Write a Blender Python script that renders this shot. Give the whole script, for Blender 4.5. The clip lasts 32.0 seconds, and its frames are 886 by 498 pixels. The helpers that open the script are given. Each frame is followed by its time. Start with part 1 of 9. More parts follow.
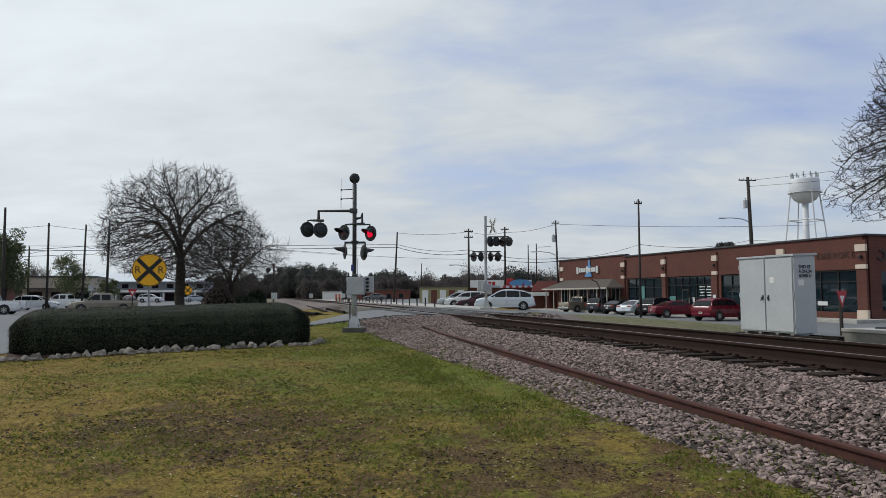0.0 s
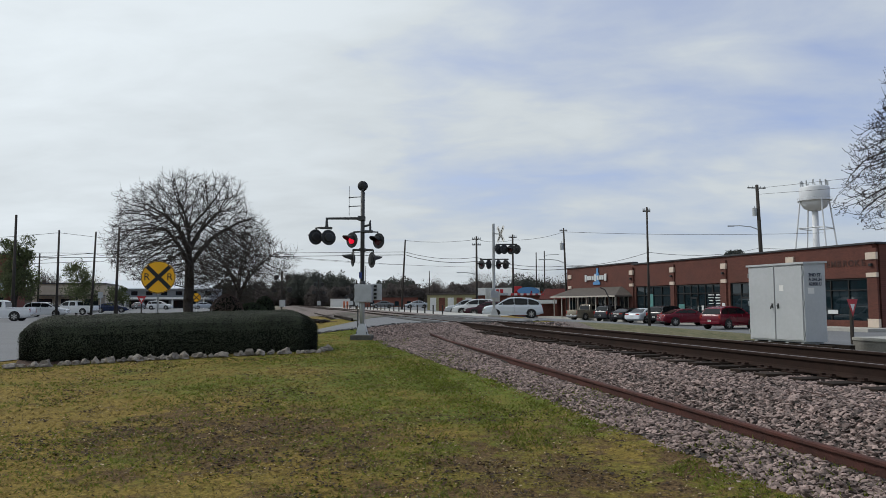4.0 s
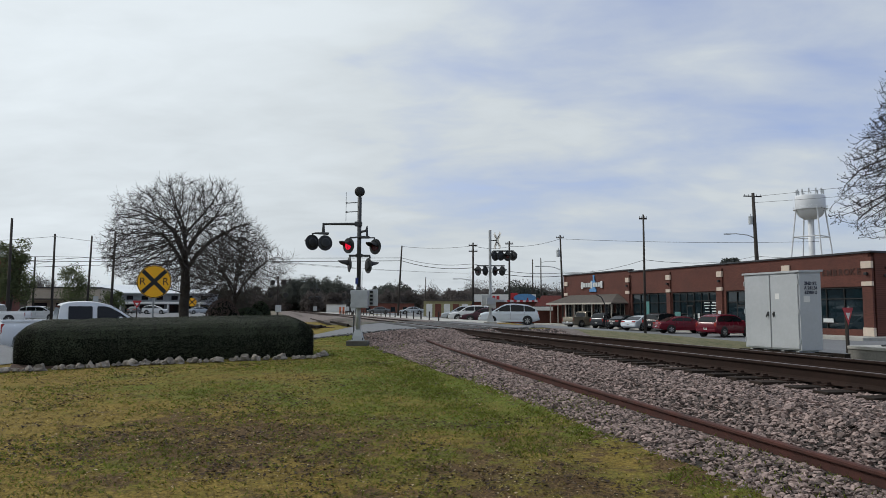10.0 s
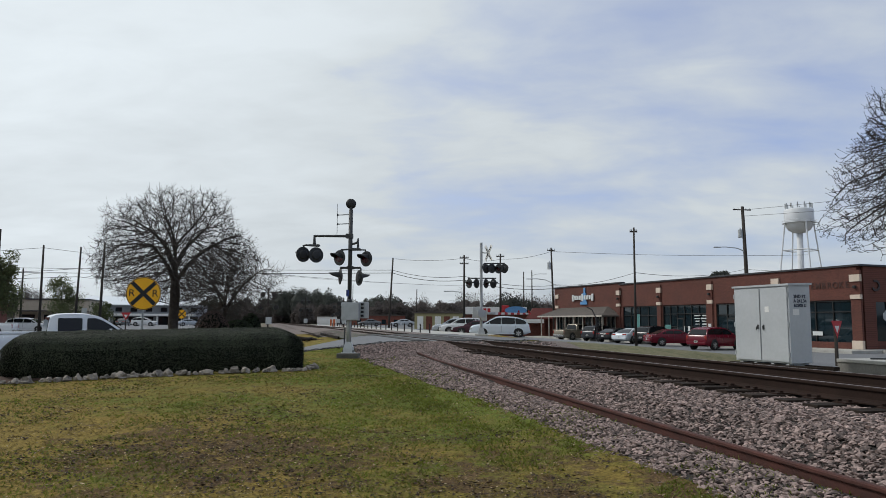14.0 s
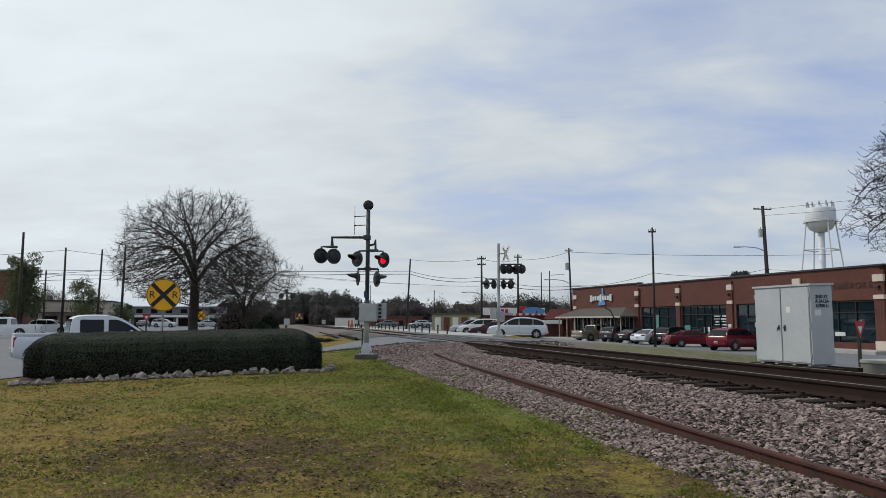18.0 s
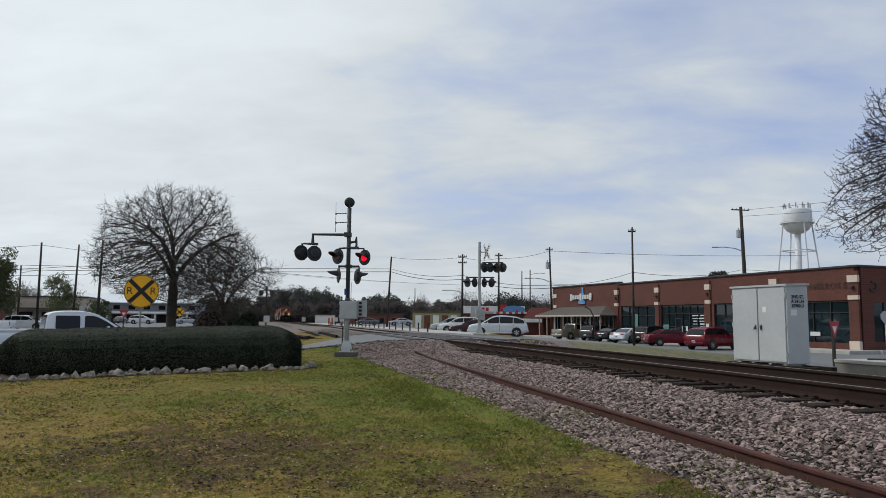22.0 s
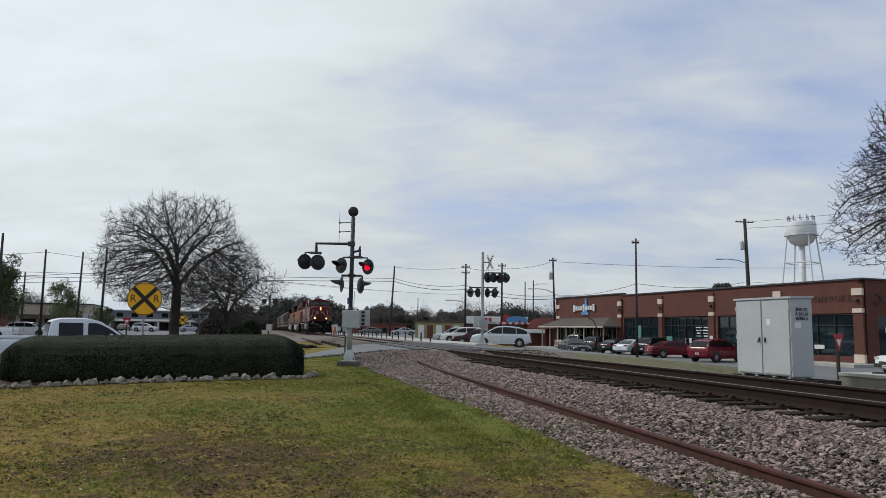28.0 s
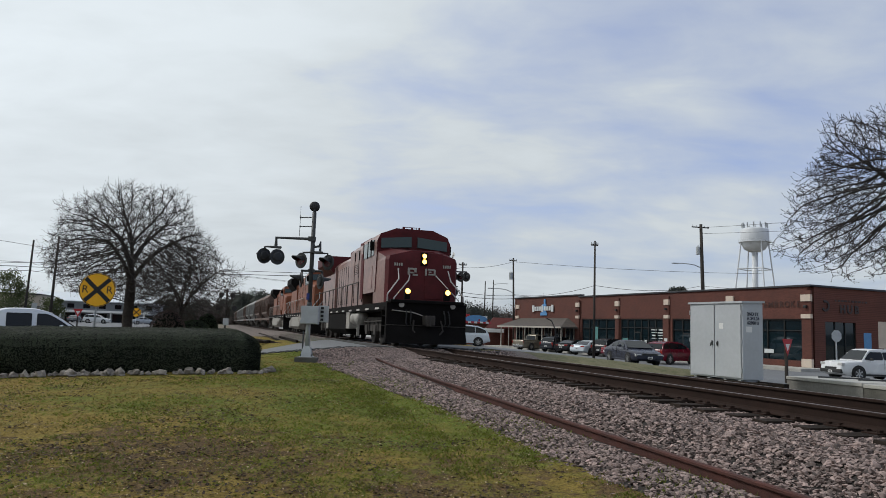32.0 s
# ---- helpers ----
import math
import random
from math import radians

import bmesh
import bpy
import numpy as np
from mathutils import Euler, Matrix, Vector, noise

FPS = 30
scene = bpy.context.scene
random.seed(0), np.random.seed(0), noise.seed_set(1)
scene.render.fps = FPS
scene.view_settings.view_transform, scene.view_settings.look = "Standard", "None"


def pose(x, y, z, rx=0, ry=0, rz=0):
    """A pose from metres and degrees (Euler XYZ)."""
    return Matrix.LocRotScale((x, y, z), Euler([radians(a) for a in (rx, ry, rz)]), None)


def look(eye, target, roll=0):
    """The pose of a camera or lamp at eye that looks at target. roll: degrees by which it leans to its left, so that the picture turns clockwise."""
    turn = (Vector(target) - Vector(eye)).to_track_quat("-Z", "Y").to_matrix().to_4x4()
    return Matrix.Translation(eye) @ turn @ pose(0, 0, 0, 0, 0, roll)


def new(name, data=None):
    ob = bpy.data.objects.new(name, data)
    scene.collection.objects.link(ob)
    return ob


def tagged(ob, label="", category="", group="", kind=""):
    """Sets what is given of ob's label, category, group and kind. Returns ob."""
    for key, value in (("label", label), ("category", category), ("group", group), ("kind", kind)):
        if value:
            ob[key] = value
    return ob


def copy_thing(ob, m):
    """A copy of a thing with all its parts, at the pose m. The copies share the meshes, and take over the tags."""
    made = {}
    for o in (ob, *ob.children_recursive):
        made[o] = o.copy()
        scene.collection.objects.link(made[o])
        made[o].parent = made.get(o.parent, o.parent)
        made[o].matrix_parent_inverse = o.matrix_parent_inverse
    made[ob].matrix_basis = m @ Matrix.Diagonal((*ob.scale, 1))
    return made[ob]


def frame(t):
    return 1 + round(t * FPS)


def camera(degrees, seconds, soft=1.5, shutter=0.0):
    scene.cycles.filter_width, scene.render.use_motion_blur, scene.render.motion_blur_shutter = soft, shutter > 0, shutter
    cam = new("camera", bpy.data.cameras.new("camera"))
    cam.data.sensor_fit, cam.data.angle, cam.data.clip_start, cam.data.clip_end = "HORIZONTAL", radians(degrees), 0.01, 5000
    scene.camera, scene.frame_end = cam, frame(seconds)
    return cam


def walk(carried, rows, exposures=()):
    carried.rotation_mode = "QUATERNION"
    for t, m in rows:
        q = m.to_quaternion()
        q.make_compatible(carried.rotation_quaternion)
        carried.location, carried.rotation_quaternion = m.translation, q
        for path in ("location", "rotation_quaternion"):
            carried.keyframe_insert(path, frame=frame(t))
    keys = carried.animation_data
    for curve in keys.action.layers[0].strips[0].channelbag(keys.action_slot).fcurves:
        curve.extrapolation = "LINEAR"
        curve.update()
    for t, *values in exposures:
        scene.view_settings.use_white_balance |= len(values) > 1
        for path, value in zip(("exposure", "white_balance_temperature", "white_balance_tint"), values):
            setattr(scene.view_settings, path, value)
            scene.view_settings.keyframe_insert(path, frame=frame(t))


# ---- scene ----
EYE = 1.65
cam = camera(62.9, 32.0, soft=0.6)
PATH = [
    (0.0, 0, 0, EYE, 93.65, 0.28, 0.42),
    (0.5, 0, 0, EYE, 93.64, 0.12, 0.61),
    (1.0, 0, 0, EYE, 93.42, -0.12, 0.47),
    (1.5, 0, 0, EYE, 93.73, -0.27, 0.56),
    (2.0, 0, 0, EYE, 93.88, -0.36, 0.56),
    (2.5, 0, 0, EYE, 93.78, -0.42, 0.81),
    (3.0, 0, 0, EYE, 94.07, -0.26, 0.75),
    (3.5, 0, 0, EYE, 94.29, 0.05, 0.88),
    (5.5, 0, 0, EYE, 93.97, 0.15, 1.25),
    (6.0, 0, 0, EYE, 93.95, 0.15, 1.28),
    (6.5, 0, 0, EYE, 94.26, -0.03, 1.25),
    (7.0, 0, 0, EYE, 94.26, 0.26, 0.91),
    (7.5, 0, 0, EYE, 94.62, 0.16, 0.89),
    (8.0, 0, 0, EYE, 94.86, 0.42, 0.64),
    (8.5, 0, 0, EYE, 94.69, 0.21, 0.74),
    (9.0, 0, 0, EYE, 94.65, 0.10, 0.80),
    (9.5, 0, 0, EYE, 94.53, -0.02, 0.67),
    (10.0, 0, 0, EYE, 94.74, -0.18, 0.74),
    (10.5, 0, 0, EYE, 94.78, -0.05, 0.53),
    (11.0, 0, 0, EYE, 94.98, 0.01, 0.41),
    (11.5, 0, 0, EYE, 95.37, -0.16, 0.29),
    (12.0, 0, 0, EYE, 95.54, -0.42, 0.09),
    (12.5, 0, 0, EYE, 95.75, -0.06, 0.14),
    (13.0, 0, 0, EYE, 95.75, -0.09, 0.19),
    (13.5, 0, 0, EYE, 95.79, -0.33, 0.10),
    (14.0, 0, 0, EYE, 95.72, -0.27, 0.03),
    (14.5, 0, 0, EYE, 96.21, -0.16, 0.26),
    (16.5, 0, 0, EYE, 96.50, -0.36, 0.59),
    (17.0, 0, 0, EYE, 96.37, -0.21, 0.86),
    (17.5, 0, 0, EYE, 96.11, -0.12, 1.42),
    (18.0, 0, 0, EYE, 95.79, -0.19, 1.41),
    (18.5, 0, 0, EYE, 95.72, -0.28, 0.69),
    (19.0, 0, 0, EYE, 95.93, -0.45, 0.79),
    (19.5, 0, 0, EYE, 96.10, -0.49, 0.42),
    (20.0, 0, 0, EYE, 95.57, -0.70, 0.42),
    (20.5, 0, 0, EYE, 95.14, -0.60, 0.25),
    (21.0, 0, 0, EYE, 95.61, -0.63, -0.19),
    (21.5, 0, 0, EYE, 95.45, -0.53, 0.08),
    (22.0, 0, 0, EYE, 95.64, -0.49, -0.12),
    (22.5, 0, 0, EYE, 95.60, -0.70, -0.13),
    (23.0, 0, 0, EYE, 95.44, -0.84, -0.01),
    (23.5, 0, 0, EYE, 95.39, -0.87, -0.10),
    (24.0, 0, 0, EYE, 95.63, -0.88, 0.05),
    (24.5, 0, 0, EYE, 95.80, -0.81, 0.12),
    (25.0, 0, 0, EYE, 95.93, -0.77, 0.33),
    (25.5, 0, 0, EYE, 96.02, -0.78, 0.33),
    (27.5, 0, 0, EYE, 96.50, -0.80, 0.19),
    (28.0, 0, 0, EYE, 96.42, -0.93, 0.10),
    (28.5, 0, 0, EYE, 96.58, -0.93, 0.13),
    (29.0, 0, 0, EYE, 96.81, -0.89, 0.11),
    (29.5, 0, 0, EYE, 96.66, -0.86, -0.07),
    (30.0, 0, 0, EYE, 96.53, -0.80, -0.76),
    (30.5, 0, 0, EYE, 96.56, -0.70, -0.92),
    (31.0, 0, 0, EYE, 95.95, -1.27, -1.15),
    (31.5, 0, 0, EYE, 96.37, -1.81, -1.65),
    (32.0, 0, 0, EYE, 96.34, -2.01, -3.10),
]
walk(cam, [(t, pose(*p)) for t, *p in PATH])

# ---- track frame: u metres to the right of a line through the origin along the rails, s metres along it
TH = radians(13.7)
NX, NY = math.cos(TH), math.sin(TH)
U0 = 6.93          # centre of the main line
RAIL_Z = 0.99      # top of rail
YAW_T = 13.7       # degrees: local y runs along the track


def T(u, s, z=0.0):
    return Vector((u * NX - s * NY, u * NY + s * NX, z))


def us(x, y):
    return x * NX + y * NY, -x * NY + y * NX


def smooth(a, b, x):
    k = min(1.0, max(0.0, (x - a) / (b - a)))
    return k * k * (3 - 2 * k)


def lerp(a, b, k):
    return a + (b - a) * k


def table(x, pts):
    """Piecewise straight line through pts."""
    if x <= pts[0][0]:
        return pts[0][1]
    for (x0, y0), (x1, y1) in zip(pts, pts[1:]):
        if x <= x1:
            return y0 + (y1 - y0) * (x - x0) / (x1 - x0)
    return pts[-1][1]


CROSS = [(-40, 0.0), (-14, 0.02), (-6, 0.06), (-3, 0.2), (0, 0.52), (4.2, 0.93), (9.8, 0.95), (14, 0.72), (24, -0.1), (30, -0.4), (60, -0.4)]
PLAIN = [(-40, 0.0), (-14, 0.05), (-6, 0.0), (3.4, 0.02), (5, 0.3), (9, 0.35), (11, 0.42), (13.5, 0.36), (15, 0.2), (16.6, -0.12), (20, -0.3), (25, -0.4), (60, -0.4)]


def ground_z(u, s):
    """Height of the ground: a low railway bank, a road that climbs over it, a lawn that rises to the crossing."""
    plain = table(u, PLAIN)
    lawn = 0.025 * min(20.0, max(0.0, s - 3)) * (0.65 + 0.35 * smooth(-8, 0, u)) * (1 - smooth(5, 14, u)) * smooth(-16, -9, u)
    near = plain + lawn
    far = plain + 0.45 * smooth(-9, 2, u) * (1 - smooth(8, 16, u)) + (0.1 + 0.55 * smooth(12, 16, u)) * (1 - smooth(22, 29, u))
    far = lerp(far, 0.6, smooth(88, 140, s) * (1 - 0.3 * smooth(5, -20, u)))
    z = lerp(near, far, smooth(30, 48, s))
    k = smooth(22.6, 25.6, s) * (1 - smooth(38.5, 44, s))
    z = lerp(z, table(u, CROSS), k)
    return z


# ---- world and sun
SUN_AZ, SUN_EL = -70.0, 42.0      # degrees: to the left of the view, high


def make_world():
    w = bpy.data.worlds.new("overcast_sky")
    scene.world = w
    w.use_nodes = True
    nt = w.node_tree
    nt.nodes.clear()
    N, L = nt.nodes.new, nt.links.new
    out, bg = N("ShaderNodeOutputWorld"), N("ShaderNodeBackground")
    sky = N("ShaderNodeTexSky")
    sky.sky_type, sky.sun_disc = "NISHITA", False
    sky.sun_elevation, sky.sun_rotation = radians(SUN_EL), radians(SUN_AZ)
    sky.air_density, sky.dust_density = 1.0, 2.0
    co = N("ShaderNodeTexCoord")
    # cloud layers: wide streaks and small puffs
    sep = N("ShaderNodeSeparateXYZ")
    L(co.outputs["Generated"], sep.inputs[0])
    addz = N("ShaderNodeMath")
    addz.operation, addz.inputs[1].default_value = "ADD", 0.22
    L(sep.outputs["Z"], addz.inputs[0])
    absz = N("ShaderNodeMath")
    absz.operation, absz.inputs[1].default_value = "MAXIMUM", 0.1
    L(addz.outputs[0], absz.inputs[0])
    div = N("ShaderNodeVectorMath")
    div.operation = "DIVIDE"
    comb = N("ShaderNodeCombineXYZ")
    for i in range(3):
        L(absz.outputs[0], comb.inputs[i])
    L(co.outputs["Generated"], div.inputs[0])
    L(comb.outputs[0], div.inputs[1])
    n1, n2 = N("ShaderNodeTexNoise"), N("ShaderNodeTexNoise")
    mp = N("ShaderNodeMapping")
    mp.inputs["Rotation"].default_value = (0, 0, radians(25))
    mp.inputs["Scale"].default_value = (0.95, 1.45, 1)
    mp.inputs["Location"].default_value = (0.6, 0.2, 0.0)
    L(div.outputs[0], mp.inputs["Vector"])
    for n, sc, det, ro in ((n1, 1.25, 5, 0.5), (n2, 3.6, 6, 0.55)):
        n.inputs["Scale"].default_value, n.inputs["Detail"].default_value, n.inputs["Roughness"].default_value = sc, det, ro
        n.inputs["Distortion"].default_value = 0.35
        L(mp.outputs[0], n.inputs["Vector"])
    mixn = N("ShaderNodeMix")
    mixn.inputs["Factor"].default_value = 0.3
    L(n1.outputs["Fac"], mixn.inputs[2]), L(n2.outputs["Fac"], mixn.inputs[3])
    # cover is thicker towards the sun's side and thins to pale blue on the other
    side = N("ShaderNodeMath")
    side.operation, side.inputs[1].default_value = "MULTIPLY_ADD", -0.28
    side.inputs[2].default_value = 0.05
    L(sep.outputs["X"], side.inputs[0])
    cov = N("ShaderNodeMath")
    L(mixn.outputs[0], cov.inputs[0]), L(side.outputs[0], cov.inputs[1])
    ramp = N("ShaderNodeValToRGB")
    e = ramp.color_ramp.elements
    e[0].position, e[0].color = 0.25, (0.47, 0.47, 0.47, 1)
    e[1].position, e[1].color = 0.56, (1, 1, 1, 1)
    L(cov.outputs[0], ramp.inputs["Fac"])
    # cloud brightness: brighter round the veiled sun
    sx, cx = math.sin(radians(SUN_AZ)), math.cos(radians(SUN_AZ))
    dot = N("ShaderNodeVectorMath")
    dot.operation = "DOT_PRODUCT"
    dot.inputs[1].default_value = (sx * math.cos(radians(SUN_EL)), cx * math.cos(radians(SUN_EL)), math.sin(radians(SUN_EL)))
    L(co.outputs["Generated"], dot.inputs[0])
    glow = N("ShaderNodeMapRange")
    glow.inputs["From Min"].default_value, glow.inputs["From Max"].default_value = 0.30, 1.0
    glow.inputs["To Min"].default_value, glow.inputs["To Max"].default_value = 0.0, 1.0
    L(dot.outputs["Value"], glow.inputs["Value"])
    pw = N("ShaderNodeMath")
    pw.operation, pw.inputs[1].default_value = "POWER", 1.6
    L(glow.outputs[0], pw.inputs[0])
    tone = N("ShaderNodeMapRange")
    tone.inputs["From Min"].default_value, tone.inputs["From Max"].default_value = 0.36, 0.62
    tone.inputs["To Min"].default_value, tone.inputs["To Max"].default_value = 0.585, 0.73
    L(mixn.outputs[0], tone.inputs["Value"])
    br = N("ShaderNodeMath")
    br.operation, br.inputs[1].default_value = "MULTIPLY_ADD", 0.34
    L(pw.outputs[0], br.inputs[0]), L(tone.outputs[0], br.inputs[2])
    away = N("ShaderNodeMapRange")
    away.inputs["From Min"].default_value, away.inputs["From Max"].default_value = -0.5, 0.45
    away.inputs["To Min"].default_value, away.inputs["To Max"].default_value = 0.78, 1.0
    L(dot.outputs["Value"], away.inputs["Value"])
    br2 = N("ShaderNodeMath")
    br2.operation = "MULTIPLY"
    L(br.outputs[0], br2.inputs[0]), L(away.outputs[0], br2.inputs[1])
    br = br2
    cl = N("ShaderNodeMix")
    cl.data_type, cl.blend_type = "RGBA", "MULTIPLY"
    cl.inputs["Factor"].default_value = 1.0
    cl.inputs[6].default_value = (0.91, 0.99, 1.045, 1)
    L(br.outputs[0], cl.inputs[7])
    sc = N("ShaderNodeMix")
    sc.data_type, sc.blend_type = "RGBA", "MULTIPLY"
    sc.inputs["Factor"].default_value = 1.0
    sc.inputs[7].default_value = (0.100, 0.124, 0.20, 1)
    L(sky.outputs[0], sc.inputs[6])
    fin = N("ShaderNodeMix")
    fin.data_type = "RGBA"
    L(ramp.outputs["Color"], fin.inputs["Factor"])
    L(sc.outputs[2], fin.inputs[6]), L(cl.outputs[2], fin.inputs[7])
    L(fin.outputs[2], bg.inputs["Color"])
    bg.inputs["Strength"].default_value = 1.0
    L(bg.outputs[0], out.inputs[0])
    s = bpy.data.lights.new("sun", "SUN")
    s.energy, s.angle, s.color = 1.75, radians(5), (1.0, 0.96, 0.90)
    d = Vector(dot.inputs[1].default_value)
    so = new("sun", s)
    so.matrix_world = look(d * 100, (0, 0, 0))


make_world()
scene.view_settings.exposure = 0.0


# ---- materials
def mat(name, col, rough=0.6, metal=0.0, var=0.15, scale=6.0, bump=0.0, bscale=60.0, col2=None, per_object=0.0, per_island=0.0, spec=0.5, fine=40.0, emit=None, coat=0.0, stretch=(1, 1, 1)):
    m = bpy.data.materials.new(name)
    m.use_nodes = True
    nt = m.node_tree
    b = nt.nodes["Principled BSDF"]
    N, L = nt.nodes.new, nt.links.new
    b.inputs["Roughness"].default_value, b.inputs["Metallic"].default_value = rough, metal
    b.inputs["Specular IOR Level"].default_value = spec
    if coat:
        b.inputs["Coat Weight"].default_value, b.inputs["Coat Roughness"].default_value = coat, 0.06
    if emit:
        b.inputs["Emission Color"].default_value, b.inputs["Emission Strength"].default_value = (*emit[0], 1), emit[1]
    c1 = (*col, 1)
    c2 = (*(col2 or [max(0.0, c * (1 - 2 * var)) for c in col]), 1)
    co = N("ShaderNodeTexCoord")
    mp = N("ShaderNodeMapping")
    mp.inputs["Scale"].default_value = stretch
    L(co.outputs["Object"], mp.inputs["Vector"])
    n1, n2 = N("ShaderNodeTexNoise"), N("ShaderNodeTexNoise")
    n1.inputs["Scale"].default_value, n1.inputs["Detail"].default_value = scale, 5
    n2.inputs["Scale"].default_value, n2.inputs["Detail"].default_value = fine, 3
    L(mp.outputs[0], n1.inputs["Vector"]), L(mp.outputs[0], n2.inputs["Vector"])
    add = N("ShaderNodeMath")
    add.operation = "MULTIPLY_ADD"
    add.inputs[1].default_value = 0.45
    L(n2.outputs["Fac"], add.inputs[0])
    s1 = N("ShaderNodeMath")
    s1.operation, s1.inputs[1].default_value = "MULTIPLY", 0.75
    L(n1.outputs["Fac"], s1.inputs[0]), L(s1.outputs[0], add.inputs[2])
    ramp = N("ShaderNodeMapRange")
    ramp.inputs["From Min"].default_value, ramp.inputs["From Max"].default_value = 0.4, 0.8
    L(add.outputs[0], ramp.inputs["Value"])
    mix = N("ShaderNodeMix")
    mix.data_type = "RGBA"
    mix.inputs[6].default_value, mix.inputs[7].default_value = c2, c1
    L(ramp.outputs[0], mix.inputs["Factor"])
    last = mix.outputs[2]
    if per_object or per_island:
        hsv = N("ShaderNodeHueSaturation")
        mr = N("ShaderNodeMapRange")
        k = per_object or per_island
        mr.inputs["To Min"].default_value, mr.inputs["To Max"].default_value = 1 - k, 1 + k
        src = N("ShaderNodeObjectInfo").outputs["Random"] if per_object else N("ShaderNodeNewGeometry").outputs["Random Per Island"]
        L(src, mr.inputs["Value"]), L(mr.outputs[0], hsv.inputs["Value"])
        L(last, hsv.inputs["Color"])
        last = hsv.outputs[0]
    L(last, b.inputs["Base Color"])
    rr = N("ShaderNodeMapRange")
    rr.inputs["To Min"].default_value, rr.inputs["To Max"].default_value = max(0.03, rough - 0.08), min(1.0, rough + 0.1)
    L(n1.outputs["Fac"], rr.inputs["Value"]), L(rr.outputs[0], b.inputs["Roughness"])
    if bump:
        bp = N("ShaderNodeBump")
        bp.inputs["Strength"].default_value, bp.inputs["Distance"].default_value = bump, 0.02
        n3 = N("ShaderNodeTexNoise")
        n3.inputs["Scale"].default_value, n3.inputs["Detail"].default_value = bscale, 4
        L(mp.outputs[0], n3.inputs["Vector"])
        L(n3.outputs["Fac"], bp.inputs["Height"]), L(bp.outputs[0], b.inputs["Normal"])
    return m


def translucent(m, amount=0.45):
    """Lets light through thin leaves and blades."""
    nt = m.node_tree
    b, out = nt.nodes["Principled BSDF"], nt.nodes["Material Output"]
    tr, mx = nt.nodes.new("ShaderNodeBsdfTranslucent"), nt.nodes.new("ShaderNodeMixShader")
    mx.inputs[0].default_value = amount
    nt.links.new(b.inputs["Base Color"].links[0].from_socket, tr.inputs["Color"])
    nt.links.new(b.outputs[0], mx.inputs[1])
    nt.links.new(tr.outputs[0], mx.inputs[2])
    nt.links.new(mx.outputs[0], out.inputs["Surface"])
    return m


def glass_mat(name, tint, rough=0.04):
    """Dark tinted glass seen from outside: mirrors the sky, lets little through."""
    m = bpy.data.materials.new(name)
    m.use_nodes = True
    b = m.node_tree.nodes["Principled BSDF"]
    b.inputs["Base Color"].default_value = (*tint, 1)
    b.inputs["Roughness"].default_value, b.inputs["IOR"].default_value = rough, 1.5
    return m


M = {}
M["grass_soil"] = mat("lawn_soil", (0.165, 0.135, 0.05), 0.95, var=0.3, scale=0.55, fine=7, col2=(0.10, 0.105, 0.022), bump=0.6, bscale=25)
M["asphalt"] = mat("worn_asphalt", (0.155, 0.161, 0.17), 0.92, var=0.12, scale=0.35, fine=30, bump=0.25, bscale=120)
M["asphalt_dark"] = mat("dark_asphalt", (0.05, 0.05, 0.05), 0.9, var=0.2, scale=3, bump=0.4, bscale=80)
M["concrete"] = mat("weathered_concrete", (0.42, 0.41, 0.38), 0.9, var=0.15, scale=1.2, fine=25, bump=0.2, bscale=60)
# bed kept near black: the shade between the stones is in its colour
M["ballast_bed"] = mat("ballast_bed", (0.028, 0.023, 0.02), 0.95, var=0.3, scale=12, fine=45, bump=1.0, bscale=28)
M["ballast_far"] = mat("brown_grey_ballast", (0.19, 0.152, 0.135), 0.95, var=0.3, scale=11, fine=30, bump=1.0, bscale=26, col2=(0.07, 0.055, 0.048))
M["stone"] = mat("granite_ballast", (0.255, 0.191, 0.173), 0.9, var=0.25, scale=9, fine=60, per_island=0.75)
M["rail"] = mat("brown_rail_steel", (0.030, 0.017, 0.013), 0.95, 0.0, spec=0.2, var=0.25, scale=3, fine=50)
M["rail_head"] = mat("polished_rail_head", (0.20, 0.165, 0.15), 0.45, 0.5, var=0.1, scale=3)
M["rust"] = mat("rusted_rail", (0.078, 0.024, 0.017), 0.9, 0.0, var=0.3, scale=4, fine=50, bump=0.3, bscale=90)
M["tie"] = mat("creosoted_tie", (0.034, 0.025, 0.020), 0.95, spec=0.15, var=0.35, scale=5, fine=40, bump=0.5, bscale=40, per_object=0.3, stretch=(0.4, 1, 1))
M["galv"] = mat("galvanised_steel", (0.46, 0.48, 0.49), 0.5, 0.35, var=0.1, scale=5, fine=60)
M["alu_paint"] = mat("silver_painted_steel", (0.45, 0.47, 0.485), 0.5, 0.15, var=0.12, scale=4)
M["dark_steel"] = mat("dark_steel", (0.068, 0.071, 0.074), 0.6, 0.3, var=0.2, scale=6)
M["black"] = mat("black_paint", (0.012, 0.012, 0.013), 0.55, var=0.3, scale=8)
M["wood_pole"] = mat("weathered_pole", (0.050, 0.042, 0.036), 0.9, var=0.3, scale=4, fine=30, bump=0.3, stretch=(1, 1, 0.1))
M["wire"] = mat("black_wire", (0.02, 0.02, 0.022), 0.7, var=0.1)
M["bark"] = mat("grey_brown_bark", (0.05, 0.042, 0.037), 0.95, var=0.3, scale=9, bump=0.5, bscale=35)
M["twig"] = mat("bare_twig", (0.036, 0.030, 0.027), 0.95, var=0.25, scale=9)
M["twig_pale"] = mat("pale_brown_twig", (0.072, 0.059, 0.052), 0.95, var=0.25, scale=9)
